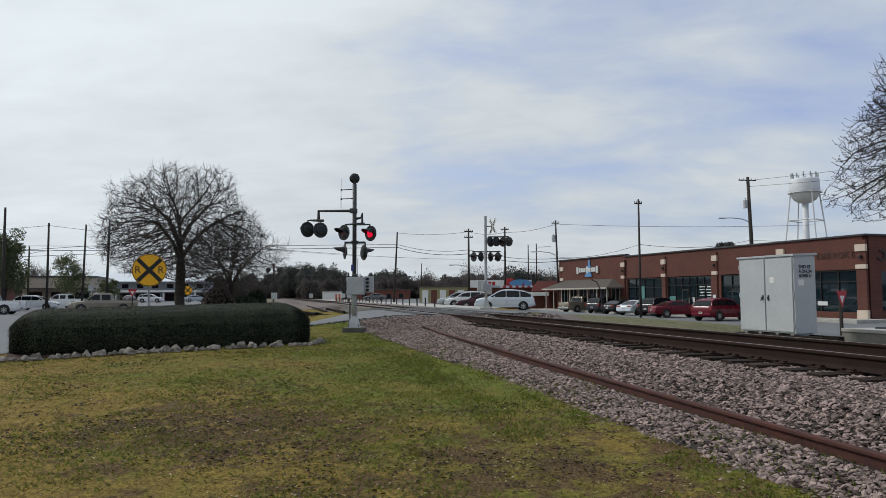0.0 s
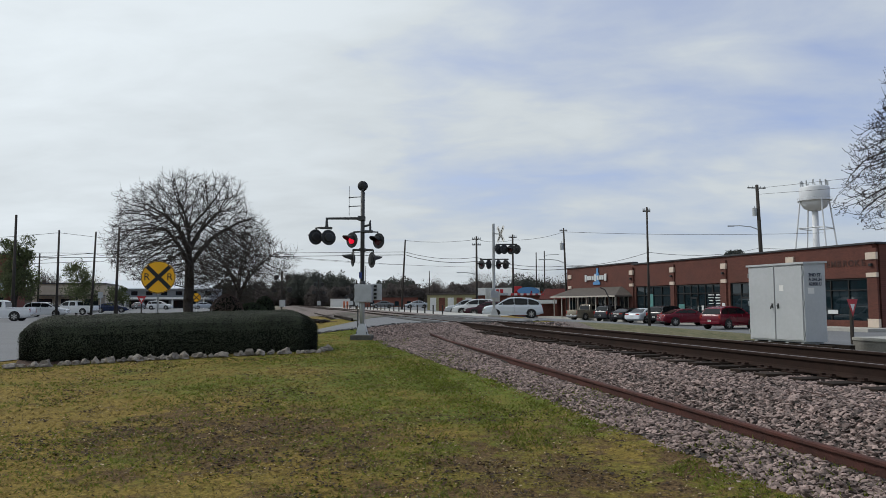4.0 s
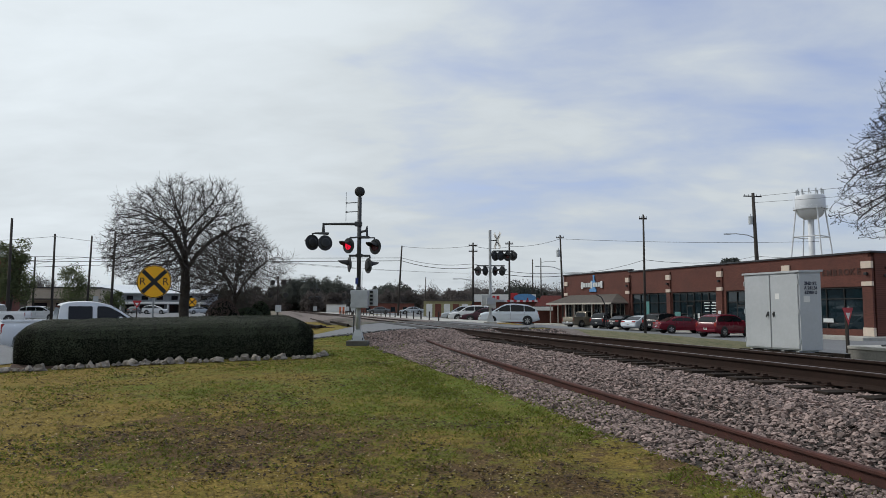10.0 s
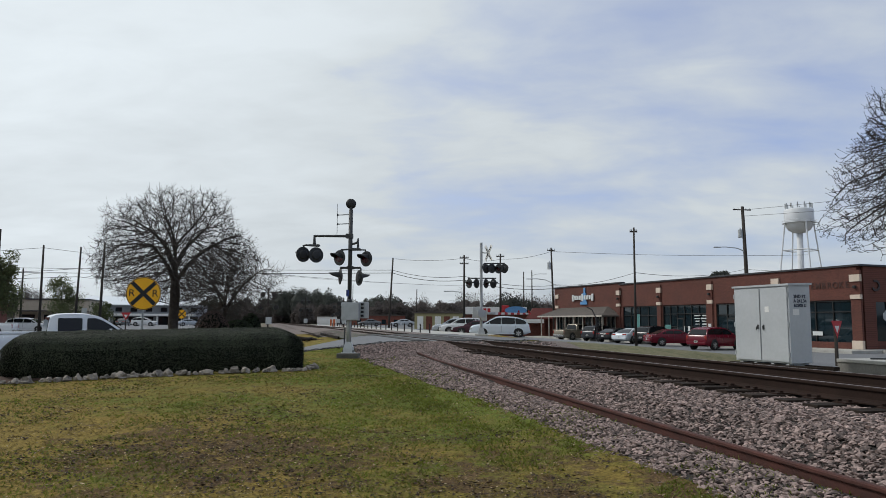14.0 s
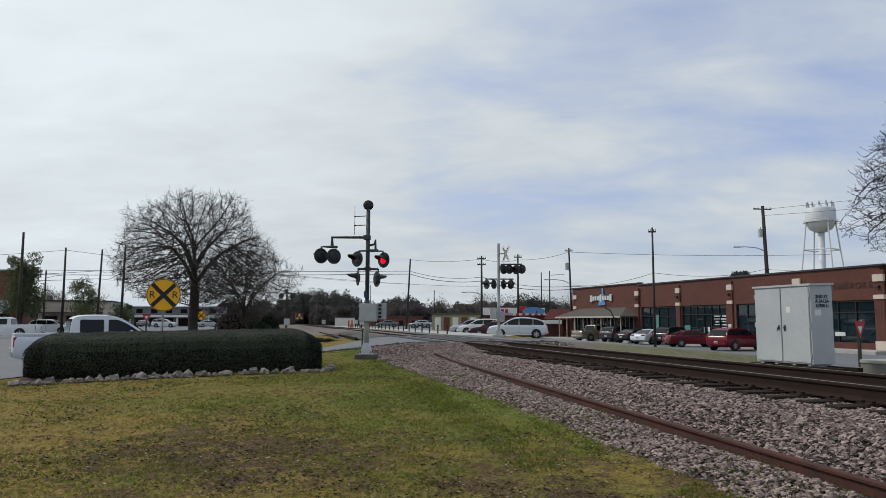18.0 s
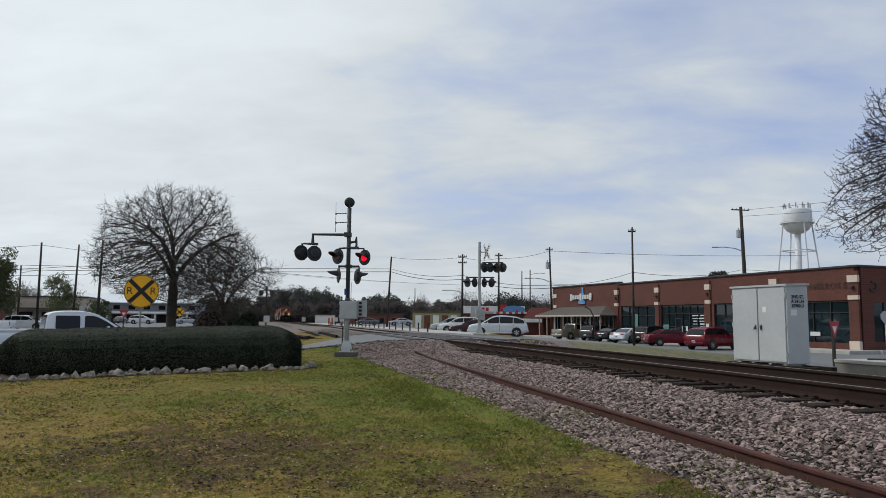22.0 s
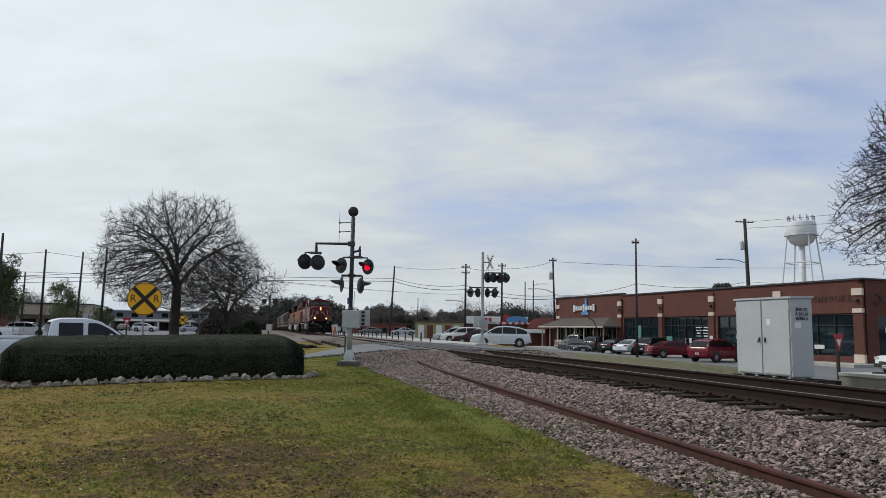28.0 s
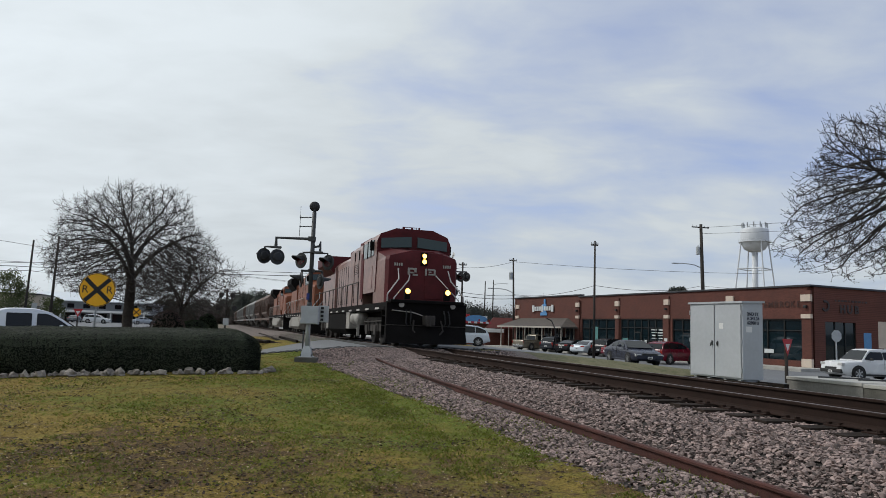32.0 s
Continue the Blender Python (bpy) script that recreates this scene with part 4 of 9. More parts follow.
def relay_cabinet():
    yaw = 20.0
    # origin at the corner between the doors and the end wall; x along the doors, away from the corner
    t = thing("relay_cabinet", Matrix.Translation((8.80, 18.5, 0.53)) @ pose(0, 0, 0, 0, 0, 90 + yaw), "grey-white steel railway relay cabinet on short legs", "cabinet")
    W, D, H = 1.93, 0.70, 2.13
    bm = B()
    box(bm, (W / 2, -D / 2, 0.10 + H / 2 - 0.05), (W, D, H - 0.1), bev=0.008)
    part("body", bm, M["alu_white"], t)
    bm = B()
    loft(bm, [[(-0.04, -D - 0.04, H - 0.02), (W + 0.04, -D - 0.04, H - 0.02), (W + 0.04, 0.05, H - 0.05), (-0.04, 0.05, H - 0.05)],
              [(-0.04, -D - 0.04, H + 0.03), (W + 0.04, -D - 0.04, H + 0.03), (W + 0.04, 0.05, H), (-0.04, 0.05, H)]])
    part("roof", bm, M["alu_white"], t)
    for i in (0, 1):
        bm = B()
        box(bm, (0.035 + i * 0.94 + 0.46, 0.016, 1.09), (0.90, 0.03, 1.90), bev=0.008)
        d = part("door", bm, M["alu_white"], t, "grey-white steel door")
        hx = 0.95 + (0.10 if i else -0.10)
        bm = B()
        box(bm, (hx, 0.04, 1.02), (0.045, 0.02, 0.12), bev=0.004)
        rod(bm, (hx, 0.05, 1.02), (hx, 0.08, 1.02), 0.014, seg=8)
        pipe(bm, [(hx, 0.075, 1.03), (hx + (0.03 if i else -0.03), 0.075, 0.93)], 0.012)
        part("handle", bm, M["dark_steel"], d, "dark door handle")
        for z in (0.32, 1.08, 1.84):
            bm = B()
            xx = 0.02 if i == 0 else W - 0.02
            rod(bm, (xx, 0.025, z - 0.06), (xx, 0.025, z + 0.06), 0.018, seg=8)
            part("hinge", bm, M["galv"], d)
    bm = B()
    box(bm, (0.72, 0.034, 1.48), (0.14, 0.004, 0.15))
    part("notice", bm, M["sign_white"], t, "small pale paper notice")
    bm = B()
    box(bm, (-0.003, -0.22, 1.40), (0.004, 0.2, 0.15))
    part("notice", bm, M["sign_white"], t, "small pale paper notice")
    for x in (0.15, 0.65, 1.25, 1.75):
        bm = B()
        box(bm, (x, -D / 2, 0.03), (0.1, D - 0.04, 0.12), bev=0.005)
        part("leg", bm, M["galv"], t)
    for i, s in enumerate(("2ND ST.", "A 241.34", "62900 U")):
        text("lettering", s, 0.118, Matrix.Translation((-0.008, -0.36, 1.80 - 0.115 * i)) @ pose(0, 0, 0, 90, 0, -90), M["stencil"], t, 0.001, bold=0.004)
    b = thing("cabinet_plinth", Matrix.Translation((8.80, 18.5, 0.42)) @ pose(0, 0, 0, 0, 0, 90 + yaw), "dark timber plinth under the relay cabinet", "plinth")
    for y in (-0.08, -0.62):
        bm = B()
        box(bm, (0.7, y, 0.08), (3.0, 0.18, 0.17), bev=0.01)
        part("timber", bm, M["tie"], b)


M["stencil"] = mat("dark_blue_stencil", (0.012, 0.018, 0.045), 0.6, var=0.1)
M["alu_white"] = mat("pale_grey_enamel", (0.43, 0.45, 0.47), 0.45, 0.0, var=0.06, scale=1.5, fine=12)
relay_cabinet()


# ---- clipped hedge
def leaf_cloud(name, pts, size, material, parent, seed, aspect=0.55, lift=0.0):
    """Small leaf blades at the given (point, normal) pairs, one mesh."""
    rng = np.random.default_rng(seed)
    verts, faces = [], []
    for p, nrm in pts:
        nrm = Vector(nrm) + Vector(rng.normal(0, 0.55, 3))
        if nrm.length < 1e-4:
            continue
        nrm.normalize()
        a = nrm.orthogonal().normalized()
        a.rotate(Matrix.Rotation(rng.uniform(0, 6.28), 3, nrm))
        b = nrm.cross(a)
        s = size * rng.uniform(0.6, 1.4)
        c = Vector(p) + nrm * lift * rng.uniform(0, 1)
        k = len(verts)
        verts += [c - a * s, c - b * s * aspect + nrm * s * 0.2, c + a * s, c + b * s * aspect + nrm * s * 0.2]
        faces.append((k, k + 1, k + 2, k + 3))
    return raw(name, [tuple(v) for v in verts], faces, material, parent)


def hedge():
    a, b = Vector((-9.88, 16.25, 0)), Vector((-3.57, 18.94, 0))
    mid, L = (a + b) / 2, (b - a).length
    yaw = math.degrees(math.atan2(b.y - a.y, b.x - a.x))
    base = 0.30
    t = thing("hedge", Matrix.Translation((*mid[:2], base)) @ pose(0, 0, 0, 0, 0, yaw), "long clipped evergreen hedge with rounded ends", "hedge")
    # local x along the hedge, y across; front face at y = 0, back at y = D
    D = 1.9

    def sect(x):
        """Outline across the hedge at x, as (y, z) from front foot over the top to the back foot."""
        k = min(1.0, max(0.0, (L / 2 - abs(x)) / 0.75))
        rnd = math.sqrt(max(0.02, 1 - (1 - k) ** 2))
        h = (1.06 + 0.06 * x / L * 2) * (0.66 + 0.34 * rnd)
        ins = (1 - rnd) * 0.55
        n1 = 0.07 * noise.noise((x * 0.9, 0, 3.0))
        out = []
        for y, z in ((-0.02, 0.02), (-0.14, 0.16), (-0.20, 0.40), (-0.18, 0.64), (-0.12, 0.80), (0.0, 0.90), (0.18, 0.955), (0.55, 0.985), (1.0, 1.02), (1.45, 1.04), (1.70, 0.98), (1.86, 0.72), (1.9, 0.4), (1.8, 0.02)):
            yy = y + n1
            yy = D / 2 + (yy - D / 2) * (1 - ins / D * 1.4)
            out.append((yy, z * h + 0.045 * noise.noise((x * 1.6, y * 1.5, z * 2))))
        return out
    xs = [(-L / 2) + L * i / 60 for i in range(61)]
    bm = B()
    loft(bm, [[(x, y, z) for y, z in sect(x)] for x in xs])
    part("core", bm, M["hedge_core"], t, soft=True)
    rng = np.random.default_rng(21)
    pts = []
    for _ in range(82000):
        x = rng.uniform(-L / 2 - 0.02, L / 2 + 0.02)
        s = sect(x)
        i = rng.integers(0, len(s) - 1)
        if i in (11, 12) or (i < 3 and rng.uniform() < 0.35):
            continue
        k = rng.uniform()
        y, z = lerp(s[i][0], s[i + 1][0], k), lerp(s[i][1], s[i + 1][1], k)
        dy, dz = s[i + 1][0] - s[i][0], s[i + 1][1] - s[i][1]
        k = 1.8
        nv = k * Vector((math.copysign(max(0.0, abs(x) - L / 2 + 0.5) * 2.5, x), -dz, dy)).normalized()
        pts.append(((x, y, z), nv))
    leaf_cloud("foliage", pts, 0.0155, M["hedge_leaf"], t, 22, lift=0.03)
    # fallen brown leaves and soil under the hedge
    bm = B()
    loft(bm, [[(x, -0.80 - 0.07 * math.sin(x * 3), -0.10), (x, 0.1, 0.08), (x, 1.0, 0.08), (x, 2.1, -0.06)] for x in xs], closed=False, caps=False)
    bed = part("mulch_bed", bm, M["mulch"], t, "reddish brown leaf mulch")
    # row of edging stones along the front and round the end
    rs = random.Random(8)
    x = -L / 2 - 0.1
    M_edge = M["edge_stone"]
    while x < L / 2 + 0.35:
        sz = rs.uniform(0.05, 0.125)
        y = -0.74 - 0.05 * math.sin(x * 1.7) + rs.uniform(-0.05, 0.05) + 0.8 * smooth(L / 2 - 0.25, L / 2 + 0.4, x)
        wx, wy, _ = (t.matrix_basis @ Vector((x, y, 0)))
        uu, ss = us(wx, wy)
        st = thing("edging_stone", Matrix.Translation((wx, wy, ground_z(uu, ss) + 0.02)) @ pose(0, 0, 0, 0, 0, rs.uniform(0, 360)), "pale rough edging stone at the foot of the hedge", "stone", "stones along the hedge")
        bm = B()
        bmesh.ops.create_icosphere(bm, subdivisions=2, radius=1.0)
        off = rs.uniform(0, 100)
        for v in bm.verts:
            v.co *= 1 + 0.75 * noise.noise((v.co * 1.3 + Vector((off, 0, 0)))) + 0.3 * noise.noise((v.co * 3.1 + Vector((0, off, 0)))) + rs.uniform(-0.05, 0.05)
            v.co.x *= sz * 1.15
            v.co.y *= sz * 0.85
            v.co.z = max(-0.3, v.co.z) * sz * 0.95
            v.co += Vector((0, 0, sz * 0.2))
        part("rock", bm, M_edge, st)
        x += sz * rs.uniform(1.2, 2.6)


# near black: the shade inside hedge and shrubs is put into this colour
M["hedge_core"] = mat("hedge_inner_shade", (0.010, 0.013, 0.009), 0.95, var=0.3, scale=6, bump=0.8, bscale=30, spec=0.1)
M["hedge_leaf"] = mat("holly_leaf", (0.056, 0.068, 0.038), 0.6, var=0.3, scale=2.5, per_island=0.22, spec=0.35)
M["mulch"] = mat("leaf_mulch", (0.085, 0.045, 0.028), 0.95, var=0.35, scale=9, fine=60, bump=0.8, bscale=40)
M["edge_stone"] = mat("pale_field_stone", (0.31, 0.275, 0.235), 0.9, var=0.3, scale=9, fine=40, bump=0.5, bscale=25, per_object=0.35)
hedge()


# ---- road signs
def sign_round(x, y, zc, r, aim, label, zbase, letters=True):
    t = thing("warning_sign", Matrix.Translation((x, y, zbase)) @ pose(0, 0, 0, 0, 0, aim), label, "sign")
    h = zc - zbase
    bm = B()
    pz = h + r * 0.8
    for sx in (-1, 1):
        box(bm, (sx * 0.022, 0.03, pz / 2), (0.006, 0.036, pz))
    box(bm, (0, 0.046, pz / 2), (0.05, 0.005, pz))
    part("post", bm, M["galv"], t, "green-grey steel post")
    bm = B()
    lathe(bm, [(0.002, -0.004), (r, -0.004), (r, 0.004), (0.002, 0.004)], 48, Matrix.Translation((0, 0, h)) @ pose(0, 0, 0, 90))
    d = part("disc", bm, M["sign_yellow"], t, "yellow round sign plate")
    bm = B()
    n = 48
    for i in range(n):
        a0, a1 = 2 * math.pi * i / n, 2 * math.pi * (i + 1) / n
        q = [(rr * math.cos(a), -0.0075, h + rr * math.sin(a)) for rr, a in ((r * 0.985, a0), (r * 0.985, a1), (r * 0.945, a1), (r * 0.945, a0))]
        bm.faces.new([bm.verts.new(p) for p in q])
    part("border", bm, M["black"], d)
    for a in (45, -45):
        bm = B()
        box(bm, (0, 0, 0), (r * 1.86, 0.003, r * 0.24))
        q = part("cross_bar", bm, M["black"], d)
        q.matrix_basis = Matrix.Translation((0, -0.0075 - (0.002 if a > 0 else 0), h)) @ pose(0, 0, 0, 0, a, 0)
    if letters:
        for sx in (-1, 1):
            text("letter_R", "R", r * 0.62, Matrix.Translation((sx * r * 0.66, -0.008, h + 0.01 * sx * 0)) @ pose(0, 0, 0, 90), M["black"], d, 0.001)


sign_round(-8.36, 20.2, 2.39, 0.457, 16, "round yellow railway crossing warning sign with black cross", 0.25)
sign_round(-23.4, 65.0, 2.2, 0.40, 14, "round yellow railway crossing warning sign, weathered", 0.1, False)


def yield_sign(x, y, zb, zc, aim, w, label):
    t = thing("yield_sign", Matrix.Translation((x, y, zb)) @ pose(0, 0, 0, 0, 0, aim), label, "sign")
    h = zc - zb
    bm = B()
    box(bm, (0, 0.05, (h + w * 0.3) / 2), (0.09, 0.09, h + w * 0.3), bev=0.008)
    part("post", bm, M["wood_pole"], t)

    def tri(k, y0, y1, material, name):
        bm = B()
        prism(bm, [(-w / 2 * k, w * 0.43 * k), (w / 2 * k, w * 0.43 * k), (0, -w * 0.43 * k)], y0, y1, Matrix.Translation((0, 0, h)))
        return part(name, bm, material, t)
    tri(1, -0.004, 0.004, M["sign_red"], "plate")
    tri(0.42, -0.008, -0.005, M["sign_white"], "white_centre")


yield_sign(13.5, 25.0, 0.20, 1.44, 34, 0.70, "red and white yield sign on a wooden post")
yield_sign(-26.2, 60.0, 0.05, 1.95, 14, 0.75, "red and white yield sign on a post")

# low concrete platform wall beside the street, with bars left lying on it
def wall_block():
    t = thing("concrete_wall", Matrix.Translation(T(15.3, 17.0, -0.2)) @ pose(0, 0, 0, 0, 0, YAW_T), "low weathered concrete platform wall", "wall")
    for i, (y0, y1, z) in enumerate(((-2.55, 0, 0.80), (-9.0, -2.57, 0.78))):
        bm = B()
        box(bm, (1.2, (y0 + y1) / 2, z / 2), (2.4, y1 - y0, z), bev=0.015)
        part("body", bm, M["concrete_dark"] if i else M["concrete_wall"], t)
        bm = B()
        box(bm, (1.2, (y0 + y1) / 2, z + 0.045), (2.46, y1 - y0 - 0.01, 0.09), bev=0.015)
        part("coping", bm, M["concrete"], t)
    for x, y, ln, yaw in ((1.1, -0.9, 1.3, 62), (1.4, -1.7, 1.0, 70), (1.6, -2.9, 1.6, 58)):
        b = thing("steel_bar", Matrix.Translation(T(15.3 + x, 17.0 + y, 0.71)) @ pose(0, 0, 0, 0, 0, YAW_T + yaw), "dark steel bar lying on the concrete wall", "bar")
        bm = B()
        box(bm, (0, 0, 0), (0.08, ln, 0.05), bev=0.008)
        part("bar", bm, M["dark_steel"], b)


M["concrete_wall"] = mat("grey_platform_concrete", (0.24, 0.23, 0.21), 0.92, var=0.2, scale=1.2, fine=18, bump=0.3, bscale=50)
wall_block()


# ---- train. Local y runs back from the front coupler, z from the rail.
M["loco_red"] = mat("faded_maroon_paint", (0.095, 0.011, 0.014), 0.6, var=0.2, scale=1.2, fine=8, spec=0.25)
# same maroon paint, paled: the sky sheen on the sides is in this colour
M["loco_red_sheen"] = mat("red_hood_sheen_paint", (0.30, 0.175, 0.155), 0.5, var=0.26, scale=0.9, fine=7, coat=0.2)
M["loco_orange"] = mat("faded_orange_paint", (0.21, 0.060, 0.022), 0.5, var=0.12, scale=1.2, fine=8)
M["loco_black"] = mat("sooty_black_paint", (0.010, 0.009, 0.009), 0.9, var=0.3, scale=2, spec=0.1)
M["loco_grey"] = mat("dusty_silver_paint", (0.38, 0.36, 0.33), 0.6, 0.1, var=0.2, scale=2)
M["truck_dark"] = mat("grimy_truck_frame", (0.05, 0.043, 0.038), 0.85, var=0.3, scale=3)
M["rail_pale"] = mat("pale_handrail", (0.5, 0.47, 0.45), 0.5, var=0.1)
M["cab_glass"] = glass_mat("cab_windscreen", (0.02, 0.04, 0.04), 0.08)
M["headlamp"] = mat("lit_headlamp", (0.9, 0.8, 0.5), 0.3, var=0.02, emit=((1.0, 0.55, 0.09), 6.0))
M["hopper_grey"] = mat("grey_hopper_paint", (0.24, 0.24, 0.235), 0.75, var=0.2, scale=0.8, fine=6, per_object=0.25)
M["hopper_brown"] = mat("brown_hopper_paint", (0.13, 0.085, 0.068), 0.8, var=0.2, scale=0.8, fine=6, per_object=0.2)
WHEEL = None


def wheelset(parent, y, r=0.53):
    bm = B()
    rod(bm, (-0.9, y, r), (0.9, y, r), 0.09, seg=10)
    for sx in (-1, 1):
        rod(bm, (sx * 0.70, y, r), (sx * 0.84, y, r), r, seg=24)
        rod(bm, (sx * 0.67, y, r), (sx * 0.70, y, r), r + 0.025, seg=24)
    return part("wheelset", bm, M["truck_dark"], parent)


def bogie(parent, y0, axles, material):
    bm = B()
    ya, yb = y0 - 0.75, y0 + axles[-1] + 0.75
    for sx in (-1, 1):
        x = sx * 1.02
        prism(bm, [(ya, 0.62), (ya + 0.3, 0.5), (yb - 0.3, 0.5), (yb, 0.62), (yb, 0.95), (yb - 0.5, 1.05), (ya + 0.5, 1.05), (ya, 0.95)], x - 0.07, x + 0.07, pose(0, 0, 0, 0, 0, 90) @ Matrix.Diagonal((1, -1, 1, 1)))
        for a in axles:
            box(bm, (x + sx * 0.07, y0 + a, 0.55), (0.16, 0.42, 0.40), bev=0.03)
            for d in (-0.42, 0.42):
                rod(bm, (x + sx * 0.05, y0 + a + d, 0.5), (x + sx * 0.05, y0 + a + d, 0.95), 0.09, seg=8)
        pipe(bm, [(x + sx * 0.14, ya + 0.3, 0.92), (x + sx * 0.14, yb - 0.3, 0.86)], 0.03)
    b = part("bogie", bm, material, parent)
    for a in axles:
        wheelset(b, y0 + a)
    return b


def headlamp(parent, x, y, z, r):
    bm = B()
    lathe(bm, [(0.005, 0.0), (r, 0.0), (r, -0.06), (0.005, -0.06)], 18, Matrix.Translation((x, y, z)) @ pose(0, 0, 0, 90))
    part("headlamp", bm, M["headlamp"], parent, "lit yellowish headlamp")
    bm = B()
    lathe(bm, [(r * 1.05, 0.03), (r * 1.35, 0.02), (r * 1.35, -0.05)], 18, Matrix.Translation((x, y, z)) @ pose(0, 0, 0, 90), False)
    part("lamp_ring", bm, M["loco_black"], parent)


def locomotive(name, label, front, hood, roofc, lamps, trucks):
    t = thing(name, pose(0, 0, 0), label, "locomotive")
    # frame and deck
    bm = B()
    box(bm, (0, 11.3, 1.42), (2.9, 21.4, 0.30), bev=0.02)
    box(bm, (0, 11.3, 1.2), (1.6, 21.2, 0.3))
    part("frame", bm, M["loco_black"], t)
    # pilot: black plate, steps, plough, coupler
    bm = B()
    box(bm, (0, 0.62, 1.02), (2.95, 0.22, 1.15), bev=0.02)
    loft(bm, [[(-1.45, 0.52, 0.72), (0, 0.25, 0.72), (1.45, 0.52, 0.72), (1.45, 0.7, 0.72), (-1.45, 0.7, 0.72)],
              [(-1.5, 0.42, 0.14), (0, 0.02, 0.12), (1.5, 0.42, 0.14), (1.5, 0.7, 0.14), (-1.5, 0.7, 0.14)]])
    box(bm, (0, 0.66, 1.60), (2.7, 0.5, 0.12), bev=0.03)
    part("pilot", bm, M["loco_black"], t, "black pilot and snow plough")
    bm = B()
    box(bm, (0, 0.3, 0.95), (0.34, 0.7, 0.34), bev=0.04)
    rod(bm, (-0.05, 0.02, 0.75), (-0.05, 0.02, 1.1), 0.1, seg=10)
    pipe(bm, [(0.5, 0.42, 0.95), (0.55, 0.3, 0.6), (0.42, 0.28, 0.45)], 0.035)
    pipe(bm, [(-0.5, 0.42, 0.95), (-0.55, 0.3, 0.6), (-0.42, 0.28, 0.45)], 0.035)
    part("coupler", bm, M["truck_dark"], t)
    bm = B()
    pipe(bm, [(-1.3, 0.46, 1.28), (-0.55, 0.40, 1.22), (-0.22, 0.30, 1.12)], 0.018)
    part("uncoupling_lever", bm, M["loco_grey"], t)
    for x in (-0.78, -0.62, 0.62, 0.78):
        bm = B()
        pipe(bm, [(x, 0.48, 1.30), (x, 0.34, 1.16), (x * 1.04, 0.32, 0.86), (x * 0.96, 0.36, 0.74)], 0.026)
        part("air_hose", bm, M["rubber"], t)
    for x in (-0.95, 0.95):
        bm = B()
        lathe(bm, [(0.07, 0.0), (0.095, 0.0), (0.095, 0.05), (0.07, 0.05)], 16, Matrix.Translation((x, 0.50, 1.48)) @ pose(0, 0, 0, 90))
        part("hand_hold", bm, M["loco_grey"], t)
    bm = B()
    box(bm, (0, 0.505, 1.56), (2.92, 0.03, 0.03))
    box(bm, (0, 0.50, 0.76), (2.92, 0.04, 0.03))
    part("pilot_edge", bm, M["truck_dark"], t)
    for sx in (-1, 1):
        bm = B()
        for i, z in enumerate((0.35, 0.72, 1.08)):
            box(bm, (sx * 1.28, 1.05, z), (0.34, 0.6, 0.03))
        box(bm, (sx * 1.28, 1.36, 0.85), (0.36, 0.03, 1.1))
        part("steps", bm, M["loco_black"], t)
        bm = B()
        pipe(bm, [(sx * 1.42, 0.72, 1.0), (sx * 1.42, 0.72, 1.85), (sx * 0.98, 0.92, 2.42), (sx * 0.95, 1.22, 2.82)], 0.024)
        part("handrail", bm, M["rail_pale"], t, "pale bent front handrail")
        bm = B()
        pipe(bm, [(sx * 1.20, 0.55, 1.3), (sx * 1.20, 0.62, 1.72), (sx * 0.62, 0.90, 2.38), (sx * 0.50, 1.26, 2.62)], 0.022)
        part("handrail", bm, M["rail_pale"], t, "pale bent front handrail")
    # nose: wide, chamfered sides, sloping top
    bm = B()
    rings = [[(-1.45, 3.2, 1.57), (-1.38, 1.52, 1.57), (-1.28, 1.32, 1.57), (1.28, 1.32, 1.57), (1.38, 1.52, 1.57), (1.45, 3.2, 1.57)],
             [(-1.45, 3.2, 3.15), (-1.38, 1.52, 3.15), (-1.28, 1.32, 3.15), (1.28, 1.32, 3.15), (1.38, 1.52, 3.15), (1.45, 3.2, 3.15)],
             [(-1.45, 3.2, 3.66), (-1.36, 1.58, 3.26), (-1.24, 1.34, 3.30), (1.24, 1.34, 3.30), (1.36, 1.58, 3.26), (1.45, 3.2, 3.66)],
             [(-1.20, 3.2, 3.78), (-0.62, 1.62, 3.52), (-0.42, 1.40, 3.52), (0.42, 1.40, 3.52), (0.62, 1.62, 3.52), (1.20, 3.2, 3.78)]]
    loft(bm, rings)
    # sides take the hood paint, on the leading engine paled for sheen
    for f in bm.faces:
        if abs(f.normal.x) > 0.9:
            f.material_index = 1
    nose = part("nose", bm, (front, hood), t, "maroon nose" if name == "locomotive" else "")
    bm = B()
    box(bm, (0.42, 1.315, 2.6), (0.66, 0.03, 1.7), bev=0.01)
    part("nose_door", bm, front, nose)
    bm = B()
    box(bm, (0.04, 1.31, 3.22), (0.26, 0.08, 0.50), bev=0.02)
    part("lamp_housing", bm, M["loco_black"], nose)
    if name == "locomotive":
        # worn emblem on the nose, as plain shapes
        bm = B()
        for x, z, w, h in ((-0.40, 2.90, 0.34, 0.07), (-0.53, 2.80, 0.08, 0.26), (-0.42, 2.76, 0.14, 0.06), (-0.28, 2.84, 0.09, 0.14), (-0.28, 2.68, 0.2, 0.07), (0.12, 2.80, 0.07, 0.26), (0.32, 2.90, 0.26, 0.06), (0.34, 2.72, 0.24, 0.06), (0.46, 2.81, 0.07, 0.2), (0.28, 2.81, 0.1, 0.05)):
            box(bm, (x, 1.296, z - 0.06), (w, 0.02, h), bev=0.008)
        part("emblem", bm, M["loco_grey"], nose, "worn pale emblem shapes")
        bm = B()
